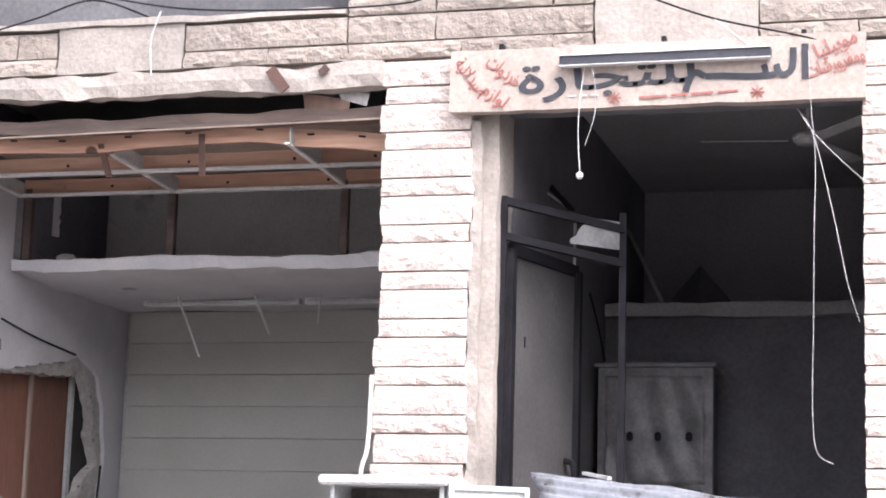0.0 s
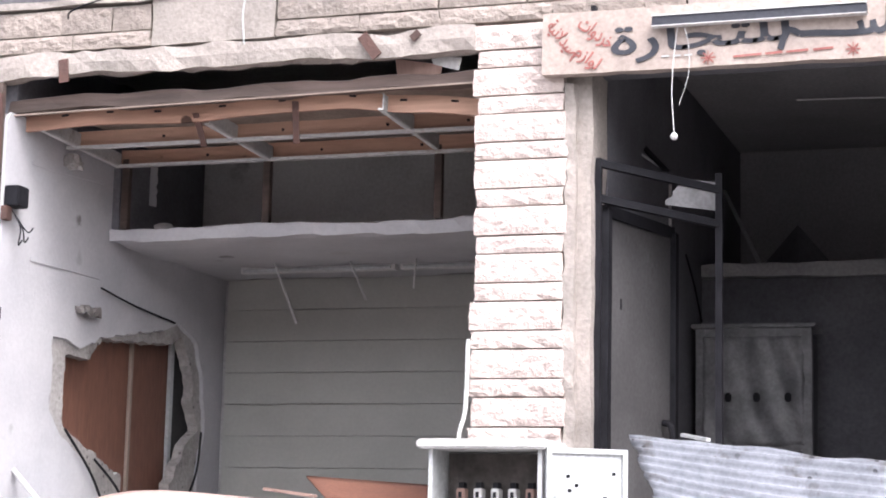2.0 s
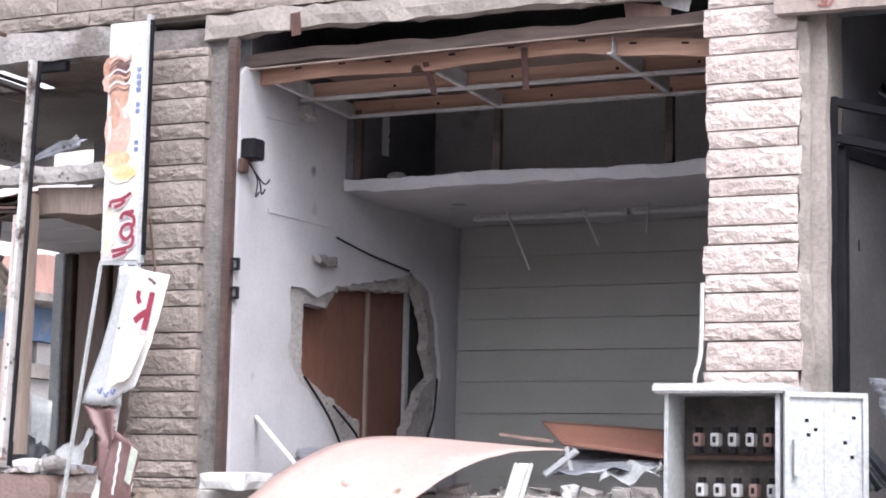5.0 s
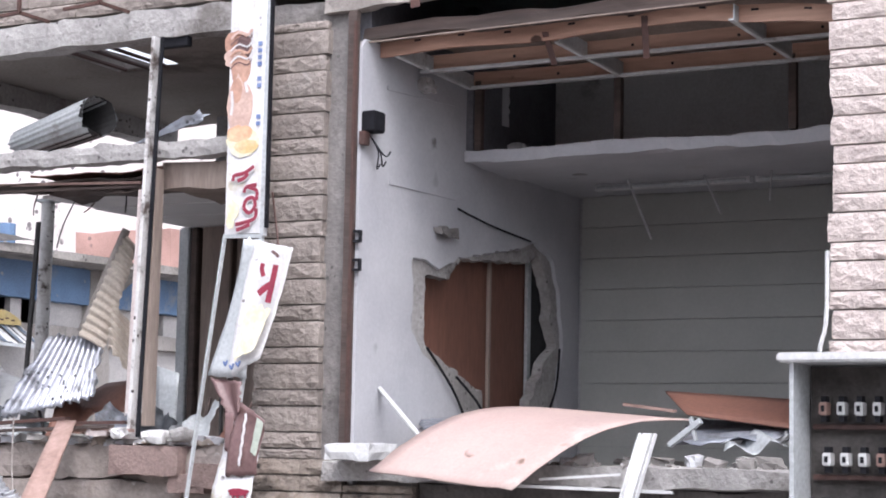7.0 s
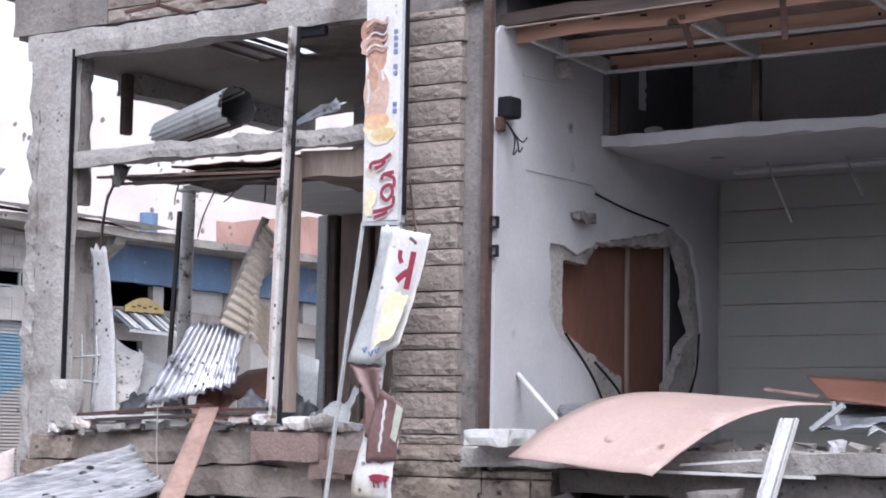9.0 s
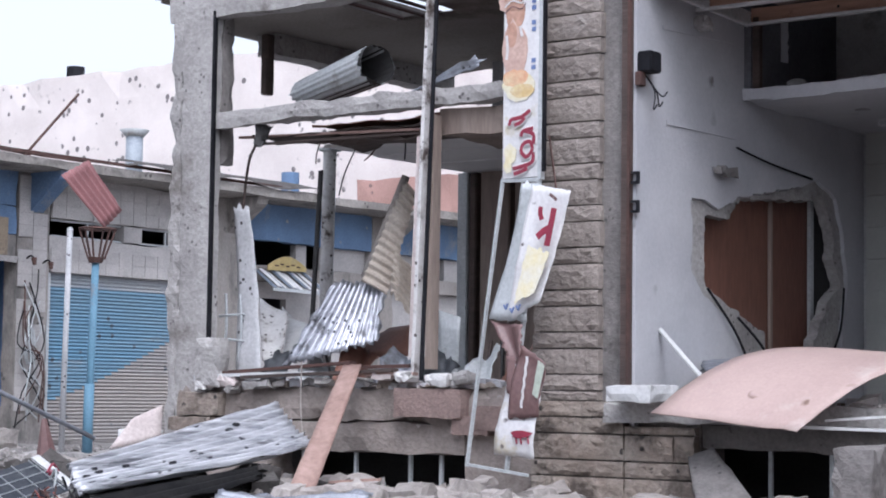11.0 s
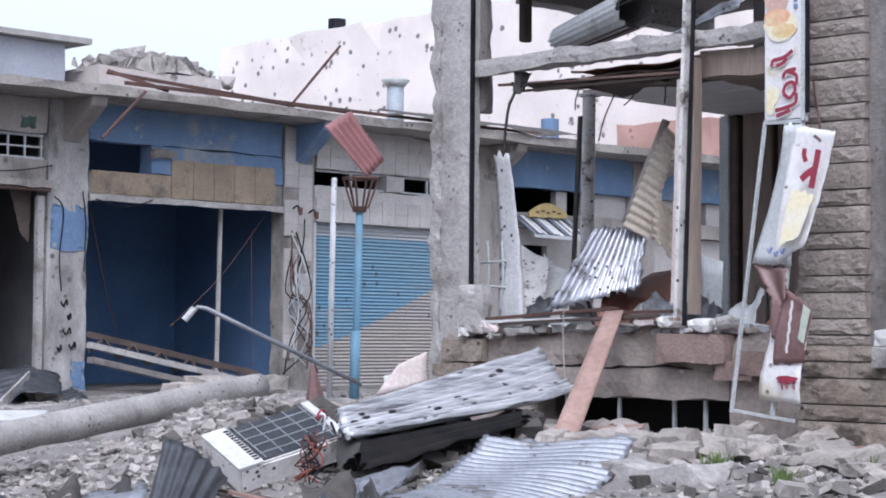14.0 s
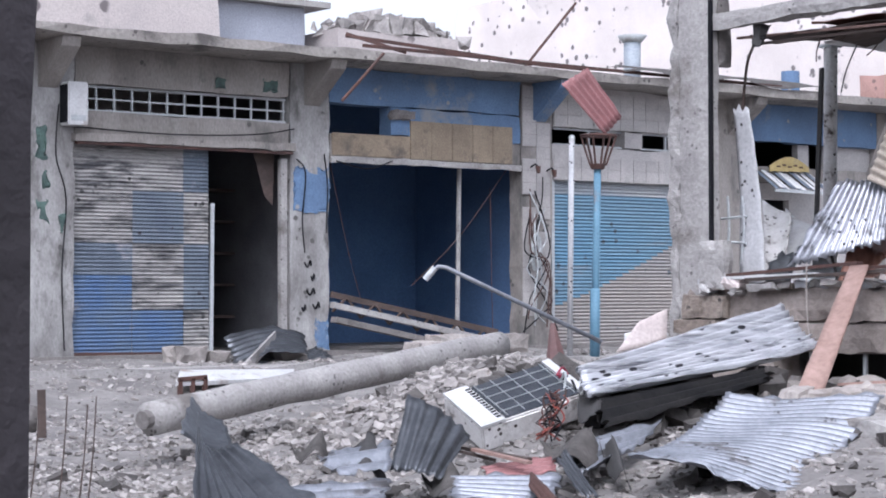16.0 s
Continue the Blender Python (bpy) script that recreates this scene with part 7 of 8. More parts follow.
bent = thing("bent_rod", "bent grey lamp arm sticking out of the rubble", "pipe", (-12.206, 11.103, 0.866))
part("pipe", tube([(-12.206, 11.103, 0.866), (-13.067, 10.075, 1.512), (-13.109, 10.020, 1.522), (-13.171, 9.938, 1.424)], 0.02, 8), ZINC, bent, "", True)
part("tip", tube([(-13.127, 9.997, 1.512), (-13.180, 9.927, 1.410)], 0.03, 8), METAL_GREY, bent)
loose("pink_board", [(-11.389, 10.514, 0.810), (-11.179, 10.881, 0.890), (-11.247, 10.954, 1.165), (-11.337, 10.716, 1.055)], PINK_BOARD, "pale pink board standing in the rubble", "board", nu=5, nv=5, thick=0.012)
loose("pink_board", [(-11.578, 10.751, 0.810), (-11.323, 11.020, 0.857), (-11.400, 11.083, 1.004), (-11.635, 10.837, 0.957)], METAL_WHITE, "white scrap board in the rubble", "board", nu=5, nv=5, thick=0.012, rag=0.1)
bm = tube([(-11.936, 10.352, 0.725), (-11.957, 10.328, 1.043)], 0.09, 7, r_end=0.02)
solo("red_cloth", bm, AD_MAROON, "dark red cloth bunched on the rubble", "cloth", (-11.936, 10.352, 0.725))
stump = thing("pipe_stump", "short log and stakes at the roadside", "log", (-12.877, 5.986, 0.288))
part("log", tube([(-12.927, 5.877, 0.401), (-12.815, 6.117, 0.380)], 0.10, 10), CONCRETE, stump, "", True)
part("stake", bar((-12.709, 6.106, 0.251), (-12.713, 6.098, 0.598), 0.08, 0.06), TIMBER_OLD, stump)
part("stake", bar((-12.938, 6.090, 0.486), (-12.940, 6.086, 0.615), 0.05, 0.05), TIMBER_OLD, stump)
loose("slab", [(-6.125, 10.700, 0.564), (-5.789, 10.900, 0.590), (-6.382, 11.350, 0.952), (-6.545, 11.300, 0.887)], CONCRETE, "broken slab leaning before the basement opening", "slab", nu=8, nv=8, rag=0.06, thick=0.07)
solo("kerb_stone", rough(-5.33, -5.05, 10.95, 11.25, 0.4, 1.0, 0.1, 0.015, 4), CONCRETE, "upright concrete stump before the shop", "stump", (-5.19, 11.1, 0.4))
solo("grey_profile", bar((-8.058, 9.293, 0.370), (-7.854, 9.852, 0.371), 0.10, 0.04), METAL_GREY, "grey metal profile lying in the rubble", "profile", (-8.058, 9.293, 0.370))
solo("concrete_beam", rough(-8.2, -7.05, 9.2, 9.5, 0.22, 0.52, 0.1, 0.03, 3), CONCRETE_PALE, "broken concrete beam half buried in dust", "beam", (-7.6, 9.3, 0.22))
for p, q in (((-9.150, 7.131, 0.338), (-9.001, 7.318, 0.277)), ((-9.286, 7.281, 0.339), (-8.793, 7.411, 0.293)), ((-8.640, 7.282, 0.290), (-9.086, 7.211, 0.345)), ((-8.539, 10.456, 0.680), (-8.879, 10.301, 0.651)), ((-7.505, 10.980, 0.569), (-7.065, 11.150, 0.556))):
    solo("broken_lath", bar(p, q, 0.05, 0.018), TIMBER_OLD if p[0] < -9 else PLANK, "broken timber lath in the rubble", "lath", p, "broken laths")

# charred scraps and tangled wires round the air conditioner
for k, c in enumerate((
        [(-9.059, 7.716, 0.375), (-8.914, 8.034, 0.404), (-8.583, 7.804, 0.229), (-8.787, 7.573, 0.279)],
        [(-8.890, 8.060, 0.386), (-8.757, 8.057, 0.342), (-8.310, 7.804, 0.181), (-8.378, 7.731, 0.181)],
        [(-9.900, 6.421, 0.359), (-9.878, 6.636, 0.377), (-9.590, 6.526, 0.281), (-9.685, 6.384, 0.292)],
        [(-9.673, 6.582, 0.323), (-9.616, 6.839, 0.384), (-9.150, 6.630, 0.188), (-9.368, 6.497, 0.213)],
        [(-9.201, 6.898, 0.209), (-9.088, 7.047, 0.236), (-8.670, 6.931, 0.092), (-8.832, 6.724, 0.109)],
        [(-9.720, 8.633, 0.635), (-9.726, 8.924, 0.626), (-9.371, 8.572, 0.445), (-9.409, 8.381, 0.433)],
        [(-9.900, 9.030, 0.576), (-9.834, 9.682, 0.637), (-9.576, 9.373, 0.558), (-9.505, 8.721, 0.489)])):
    loose("charred_scrap", c, DARK if k % 2 else CHAR, "charred crumpled scrap among the rubble", "scrap", "charred scraps", nu=9, nv=9, rag=0.22, seed=60 + k, bend=lambda s, t: 0.06 * math.sin(5 * s + 3 * t))
WIRE_RED = mat("red_insulation", (0.30, 0.07, 0.05), (0.20, 0.05, 0.04), 6.0, 0.6, 0.1)
tangle = thing("wire_tangle", "tangle of red and brown wires torn from the air conditioner", "cables", (-9.657, 8.325, 0.422))
rnd = random.Random(8)
wa, wb = Vector((-9.708, 8.419, 0.605)), Vector((-9.556, 8.212, 0.339))
for i in range(12):
    pts = [wa.lerp(wb, k / 5) + Vector((rnd.uniform(-0.1, 0.1), rnd.uniform(-0.06, 0.06), rnd.uniform(-0.03, 0.05))) for k in range(6)]
    part("wire", tube(pts, 0.006, 5, smooth_steps=3), (WIRE_RED, BROWN_METAL, BLACK_METAL)[i % 3], tangle)

# ---- painted shop sign ----
SIGN_CREAM = mat("sign_board_cream", (0.39, 0.328, 0.295), (0.33, 0.275, 0.247), 1.2, 0.7, 0.12, dirt=((0.40, 0.35, 0.32), 0.3))
SIGN_BLACK = mat("sign_black_paint", (0.03, 0.033, 0.045), (0.045, 0.048, 0.06), 3.0, 0.7, 0.05)
SIGN_RED = mat("sign_red_paint", (0.33, 0.12, 0.105), (0.28, 0.10, 0.09), 3.0, 0.7, 0.05)
SX0, SX1, SB, ST = -3.16, -0.555, 4.272, 4.682
shop_sign = thing("shop_sign", "cream painted sign board with black and red Arabic lettering", "sign", ((SX0 + SX1) / 2, FY - 0.1, SB))
bm = rough(SX0, SX1, FY - 0.12, FY - 0.02, SB, ST, 0.1, 0.004, 3)
part("board", bm, SIGN_CREAM, shop_sign)
FACE = FY - 0.126


def letters(text, x, z, size, material, turn=0.0, width=None, lab=""):
    """Built-in lettering on the sign's face; x and z are its middle."""
    cu = bpy.data.curves.new("lettering", "FONT")
    cu.offset = 0.004 if size > 0.2 else 0.0015
    cu.body, cu.size, cu.extrude, cu.align_x, cu.align_y = text, size, 0.002, "CENTER", "CENTER"
    tmp = new("lettering", cu)
    me = bpy.data.meshes.new_from_object(tmp.evaluated_get(bpy.context.evaluated_depsgraph_get()))
    bpy.data.objects.remove(tmp)
    xs = [v.co.x for v in me.vertices]
    k = width / (max(xs) - min(xs)) if width else 1.0
    me.transform(Matrix.Diagonal((k, 1, 1, 1)))
    me.transform(Matrix.Translation((x, FACE, z)) @ Matrix.Rotation(radians(turn), 4, "Y") @ Matrix.Rotation(radians(90), 4, "X"))
    me.transform(Matrix.Translation(-BASE[shop_sign.name]))
    me.materials.clear()
    me.materials.append(material)
    ob = new("lettering", me)
    ob.parent = shop_sign
    return tagged(ob, lab)


def sx(u):
    return SX0 + (u - 805) / (1533 - 805) * (SX1 - SX0)


letters("\uFE93\uFEAD\uFE8E\uFEA0\uFE98\uFEE0\uFEDF", sx(1090), 4.475, 0.26, SIGN_BLACK, -2, 1.12, "black Arabic word")
# the trade name: broad black strokes
name_strokes = [((1432, 4.62), (1432, 4.40)), ((1412, 4.60), (1410, 4.47), (1394, 4.43), (1384, 4.47)), ((1384, 4.50), (1384, 4.44), (1362, 4.43)), ((1362, 4.50), (1360, 4.43), (1290, 4.44), (1262, 4.44)), ((1262, 4.44), (1245, 4.47), (1235, 4.42), (1228, 4.35))]
for st in name_strokes:
    bm = tube([(sx(u), FACE, z) for u, z in st], 0.021, 8, smooth_steps=3)
    for v in bm.verts:
        v.co.y = FACE - 0.002 + 0.08 * (v.co.y - FACE)
    part("stroke", bm, SIGN_BLACK, shop_sign, "black painted stroke")
letters("\uFE8E\uFEF4\uFEE0\uFEF4\uFE91\uFEEE\uFEE3", sx(1483), 4.61, 0.13, SIGN_RED, -22, 0.26, "red Arabic word")
letters("\uFE95\uFE8E\uFEB7\uFEAD\uFEEE\uFEAE\uFED4\uFEE3\uFEED", sx(1482), 4.49, 0.12, SIGN_RED, -16, 0.36, "red Arabic word")
letters("\uFE95\uFE8D\uFEED\uFEA9\uFEAE\uFEA7", sx(905), 4.53, 0.13, SIGN_RED, 38, 0.26, "red Arabic word")
letters("\uFEE1\uFEAF\uFE8D\uFEEE\uFEDF", sx(890), 4.37, 0.12, SIGN_RED, 38, 0.18, "red Arabic word")
letters("\uFE94\uFEF4\uFEE7\uFEFB\uFEAA\uFEF4\uFEBB", sx(845), 4.50, 0.12, SIGN_RED, 52, 0.28, "red Arabic word")
for a, b, z in ((1148, 1196, 4.322), (1203, 1232, 4.328), (1238, 1276, 4.332), (1284, 1318, 4.336)):
    part("bar", bar((sx(a), FACE - 0.002, z), (sx(b), FACE - 0.002, z + 0.006), 0.003, 0.014), SIGN_RED, shop_sign, "red bar of small lettering")
for i in range(3):
    part("bar", box(sx(1022 + i * 20), sx(1036 + i * 20), FACE - 0.004, FACE, 4.345, 4.355), METAL_GREY, shop_sign, "grey bar of small figures")
for u, z in ((1104, 4.325), (1351, 4.325)):
    for k in range(4):
        a = k * math.pi / 4
        w = Vector((math.cos(a), 0, math.sin(a))) * 0.045
        part("star_ray", bar(Vector((sx(u), FACE - 0.002, z)) - w, Vector((sx(u), FACE - 0.002, z)) + w, 0.004, 0.008), SIGN_RED, shop_sign, "red painted star")
ca, cb = Vector((-2.431, 11.330, 4.562)), Vector((-1.117, 11.330, 4.561))
part("light_channel", bar(ca, cb, 0.05, 0.06), SIGN_BLACK, shop_sign, "dark metal channel")
part("channel_edge", bar(ca + Vector((0, -0.005, -0.033)), cb + Vector((0, -0.005, -0.033)), 0.06, 0.006), METAL_WHITE, shop_sign)
part("channel_edge", bar(ca + Vector((0, -0.005, 0.033)), cb + Vector((0, -0.005, 0.033)), 0.06, 0.006), METAL_WHITE, shop_sign)
for u in (893, 1184, 1425):
    part("fixing", box(sx(u), sx(u) + 0.03, FY - 0.1, FY - 0.04, 4.66, 4.72), BLACK_METAL, shop_sign)
# broken plaster edge of the pier
solo("plaster_strip", rough(-3.03, -2.95, FY - 0.01, FY + 0.06, 1.6, 4.25, 0.07, 0.009, 5), PLASTER_BEAM, "ragged plaster strip along the pier", "plaster", (-2.99, FY, 1.6))

# ---- rubble ----
rnd = random.Random(11)
CUBE = [(x, y, z) for x in (-1, 1) for y in (-1, 1) for z in (-1, 1)]
CUBE_F = ((0, 1, 3, 2), (4, 6, 7, 5), (0, 4, 5, 1), (2, 3, 7, 6), (0, 2, 6, 4), (1, 5, 7, 3))


def chunks(name, spots, material, label):
    """Many small broken pieces in one mesh, each a skewed block pressed into the ground."""
    vs, fs = [], []
    for x, y, s, lift in spots:
        m = Euler((rnd.uniform(-0.5, 0.5), rnd.uniform(-0.5, 0.5), rnd.uniform(0, 6.3))).to_matrix()
        k = Vector((s * rnd.uniform(0.6, 1.5), s * rnd.uniform(0.5, 1.0), s * rnd.uniform(0.25, 0.7)))
        c = Vector((x, y, ground_z(x, y) + lift + k.z * 0.35))
        o = len(vs)
        for v in CUBE:
            q = Vector((v[0] * k.x * rnd.uniform(0.6, 1), v[1] * k.y * rnd.uniform(0.6, 1), v[2] * k.z * rnd.uniform(0.6, 1)))
            vs.append(tuple(c + m @ q))
        fs += [tuple(o + i for i in f) for f in CUBE_F]
    me = bpy.data.meshes.new(name)
    me.from_pydata(vs, [], fs)
    me.materials.append(material)
    return tagged(new(name, me), label, "rubble", "", "stuff")


def island(m, spread=0.5):
    """Tone that changes from piece to piece of a joined mesh."""
    n, l = m.node_tree.nodes, m.node_tree.links
    b = n["Principled BSDF"]
    src = b.inputs["Base Color"].links[0].from_socket
    g, r, h = n.new("ShaderNodeNewGeometry"), n.new("ShaderNodeMapRange"), n.new("ShaderNodeHueSaturation")
    r.inputs["To Min"].default_value, r.inputs["To Max"].default_value = 1 - spread, 1 + spread * 0.6
    l.new(g.outputs["Random Per Island"], r.inputs["Value"])
    l.new(r.outputs["Result"], h.inputs["Value"])
    l.new(src, h.inputs["Color"])
    l.new(h.outputs["Color"], b.inputs["Base Color"])


island(RUBBLE_STUFF)
spots = []
for _ in range(9000):
    x, y = rnd.uniform(-23.5, -6), rnd.uniform(5.2, 22)
    if -11.9 < x and y > 11.3:
        continue
    spots.append((x, y, 0.011 + 0.03 * rnd.random() ** 3, 0))
for _ in range(7000):
    spots.append((rnd.uniform(-13, -5), rnd.uniform(5.6, 11.3), 0.011 + 0.033 * rnd.random() ** 3, 0))
for _ in range(1500):
    spots.append((rnd.uniform(-12, -3.5), 11.35 - 2.2 * rnd.random() ** 1.5, 0.02 + 0.06 * rnd.random() ** 2.5, 0.01))
for _ in range(3000):
    a, r = rnd.uniform(0, 6.3), 2.0 * rnd.random() ** 0.7
    spots.append((-11.8 + r * math.cos(a), 9.3 + r * 0.8 * math.sin(a), 0.015 + 0.04 * rnd.random() ** 2, 0.01))
for _ in range(6000):
    spots.append((rnd.uniform(-18, -8), rnd.uniform(5.0, 10.5), 0.012 + 0.03 * rnd.random() ** 2, 0))
chunks("rubble_scatter", spots, RUBBLE_STUFF, "scattered broken masonry and grit")
spots = [(rnd.uniform(-14, -5), rnd.uniform(5.8, 11.2), 0.02 + 0.06 * rnd.random() ** 2.5, 0) for _ in range(600)] + [(rnd.uniform(-11, -9), rnd.uniform(8.6, 10.8), 0.05 + 0.12 * rnd.random() ** 2, 0.03) for _ in range(120)]
chunks("charred_scatter", spots, CHAR, "charred fragments among the rubble")
spots = [(rnd.uniform(-21.8, -20.0), rnd.uniform(10, 24), 0.02 + 0.05 * rnd.random() ** 3, 0) for _ in range(1000)]
chunks("rubble_kerb", spots, RUBBLE_STUFF, "broken masonry along the shops' kerb")
vs_roof = [(rnd.uniform(-28.5, -27.7), rnd.gauss(20.2, 0.6), 0.05 + 0.13 * rnd.random() ** 2) for _ in range(240)]
bm = bmesh.new()
for x, y, s in vs_roof:
    rough(x - s, x + s, y - s, y + s, 5.9, 5.98 + s * 1.1 + 0.28 * rnd.random() * math.exp(-(y - 20.2) ** 2), 0.3, 0.06, 5, bm)
tagged(mesh_ob("rubble_roof", bm, RUBBLE_STUFF), "broken masonry heaped on the far roof", "rubble", "", "stuff")
# crumbs on the sills
bm = bmesh.new()
for _ in range(220):
    left = rnd.random() < 0.55
    x = rnd.uniform(-11.5, -8.0) if left else rnd.uniform(-7.2, -3.7)
    y, z, s = rnd.uniform(11.42, 11.8), (1.335 if left else 1.243), 0.012 + 0.05 * rnd.random() ** 2.5
    rough(x - s * 1.4, x + s * 1.4, y - s, y + s, z - 0.01, z + s * 1.1, 1, s * 0.4, 30, bm)
tagged(mesh_ob("rubble_sill", bm, RUBBLE_STUFF), "crumbled masonry along the window sills", "rubble", "", "stuff")
# larger blocks, each one its own
shapes = []
for k in range(8):
    bm = rough(-0.5, 0.5, -0.36, 0.36, 0.0, 0.5, 0.25, 0.05, 2.5 + k * 0.3, None, 2.0)
    for v in bm.verts:
        v.co.x *= 1 + 0.25 * noise.noise(Vector((v.co.y * 2, k, 0)))
        v.co.z *= 1 + 0.35 * noise.noise(Vector((v.co.x * 2, k, 3)))
    me = bpy.data.meshes.new("rubble_block")
    bm.to_mesh(me)
    bm.free()
    me.materials.append(RUBBLE)
    shapes.append(me)


def boulder(x, y, s, label, group, lift=0.0):
    if -9.3 < x < -7.0 and 6.5 < y < 9.7:
        return
    ob = new("rubble_block", shapes[rnd.randrange(8)])
    ob.matrix_basis = Matrix.Translation((x, y, ground_z(x, y) - 0.03 * s + lift)) @ Euler((rnd.uniform(-0.35, 0.35), rnd.uniform(-0.35, 0.35), rnd.uniform(0, 6.3))).to_matrix().to_4x4() @ Matrix.Diagonal((s, s * rnd.uniform(0.7, 1.1), s * rnd.uniform(0.45, 0.95), 1))
    tagged(ob, label, "rubble", group)


for _ in range(95):
    boulder(rnd.uniform(-9.4, -4.6), 11.25 - 1.9 * rnd.random() ** 1.3, 0.11 + 0.24 * rnd.random() ** 2.2, "pale broken masonry block below the shop wall", "blocks below the wall", 0.02)
for _ in range(40):
    boulder(rnd.uniform(-12.2, -9.4), rnd.uniform(9.6, 11.2), 0.09 + 0.18 * rnd.random() ** 2, "broken masonry block in the heap by the column", "blocks by the column", 0.02)
for _ in range(55):
    a, r = rnd.uniform(0, 6.3), 2.2 * rnd.random() ** 0.6
    boulder(-11.9 + 0.8 * r * math.cos(a), 9.3 + 0.7 * r * math.sin(a), 0.06 + 0.12 * rnd.random() ** 2, "broken masonry block on the rubble heap", "blocks on the heap")
for _ in range(60):
    boulder(rnd.uniform(-21, -9.5), rnd.uniform(6.4, 14) if rnd.random() < 0.7 else rnd.uniform(12, 20), 0.05 + 0.10 * rnd.random() ** 2.4, "broken masonry block in the dusty street", "blocks in the street")
for _ in range(24):
    x, y, s = rnd.uniform(-8.9, -4.9), rnd.uniform(9.9, 11.1), rnd.uniform(0.25, 0.45)
    ob = new("rubble_block", shapes[rnd.randrange(8)])
    ob.matrix_basis = Matrix.Translation((x, y, ground_z(x, y) + 0.03)) @ Euler((rnd.uniform(-0.3, 0.3), rnd.uniform(-0.3, 0.3), rnd.uniform(0, 6.3))).to_matrix().to_4x4() @ Matrix.Diagonal((s, s * 0.9, s * 0.42, 1))
    tagged(ob, "flat pale stone slab fallen below the wall", "rubble", "fallen slabs")
# near-black blocks added for the shadow and charred debris under the long sheet
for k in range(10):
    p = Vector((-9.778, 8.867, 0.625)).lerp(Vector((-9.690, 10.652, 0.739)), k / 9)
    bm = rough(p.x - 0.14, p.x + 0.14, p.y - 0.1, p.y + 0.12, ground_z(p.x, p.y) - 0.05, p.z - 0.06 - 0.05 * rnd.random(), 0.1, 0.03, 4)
    solo("burnt_block", bm, SHADOW_CHAR, "near-black block adding shadow and char under the long sheet", "rubble", (p.x, p.y, ground_z(p.x, p.y)), "burnt blocks")
# weeds
GRASS = mat("weed_green", (0.10, 0.16, 0.045), (0.14, 0.19, 0.06), 6, 0.8, 0.0)
vs, fs = [], []
for cx, cy in ((-6.679, 9.484), (-7.362, 9.728), (-6.496, 10.090), (-6.238, 10.134), (-7.631, 10.026)):
    for _ in range(60):
        x, y = cx + rnd.gauss(0, 0.035), cy + rnd.gauss(0, 0.035)
        z, h, a = ground_z(x, y), rnd.uniform(0.04, 0.13), rnd.uniform(0, 6.3)
        dx, dy, lean = math.cos(a) * 0.004, math.sin(a) * 0.004, rnd.uniform(0, 0.08)
        o = len(vs)
        vs += [(x - dx, y - dy, z), (x + dx, y + dy, z), (x + dx * 0.6 - dy * lean * 80, y + dy + dx * lean * 80, z + h * 0.6), (x - dy * lean * 200, y + dx * lean * 200, z + h)]
        fs += [(o, o + 1, o + 2), (o, o + 2, o + 3)]
me = bpy.data.meshes.new("weeds")
me.from_pydata(vs, [], fs)
me.materials.append(GRASS)
tagged(new("weeds", me), "tufts of green weed between the stones", "grass", "", "stuff")
for x, h in ((-11.0, 0.65), (-11.2, 0.5), (-10.8, 0.65), (-10.86, 0.6)):
    b0 = Vector((x, 10.9 + x * 0.5, 0.0))
    solo("dry_stalk", tube([b0, b0 + Vector((0.03, 0.02, h * 0.5)), b0 + Vector((0.01, 0.05, h))], 0.006, 4, smooth_steps=3), TIMBER_OLD, "dry weed stalk in the dust", "weed", b0, "dry stalks")

# broken plaster lying along the ragged sill
for k in range(26):
    x = -11.3 + k * 0.128 + rnd.uniform(-0.05, 0.05)
    w, h = rnd.uniform(0.08, 0.26), rnd.uniform(0.02, 0.07)
    bm = rough(x - w / 2, x + w / 2, 11.46, 11.46 + rnd.uniform(0.08, 0.22), 1.325, 1.335 + h, 0.06, 0.014, 9)
    solo("sill_debris", bm, (PLASTER_WHITE, CONCRETE_PALE, PLASTER_WHITE, STONE_LOW)[k % 4], "broken plaster piece lying on the ragged sill", "rubble", (x, 11.5, 1.325), "plaster on the ragged sill")
for k in range(14):
    x = -7.0 + k * 0.25 + rnd.uniform(-0.1, 0.1)
    w, h = rnd.uniform(0.06, 0.16), rnd.uniform(0.03, 0.09)
    bm = rough(x - w / 2, x + w / 2, 11.5, 11.5 + rnd.uniform(0.08, 0.18), 1.235, 1.24 + h, 0.05, 0.014, 9)
    solo("sill_debris", bm, (PLASTER_WHITE, CONCRETE_PALE)[k % 2], "broken plaster piece lying on the shop sill", "rubble", (x, 11.55, 1.235), "plaster on the shop sill")
# frayed wires and splinters in the corner room
for k in range(5):
    p0 = Vector((rnd.uniform(-11.1, -8.2), rnd.uniform(11.6, 12.3), rnd.uniform(3.3, 3.5)))
    p1 = p0 + Vector((rnd.uniform(-0.15, 0.15), rnd.uniform(-0.1, 0.1), -rnd.uniform(0.1, 0.45)))
    solo("frayed_wire", tube([p0 + Vector((0, 0, 0.03)), p0.lerp(p1, 0.5) + Vector((rnd.uniform(-0.06, 0.06), 0, 0)), p1], 0.006, 4, smooth_steps=3), BROWN_METAL if k % 2 else BLACK_METAL, "frayed wire hanging from the wrecked loft", "wire", p1, "frayed wires")
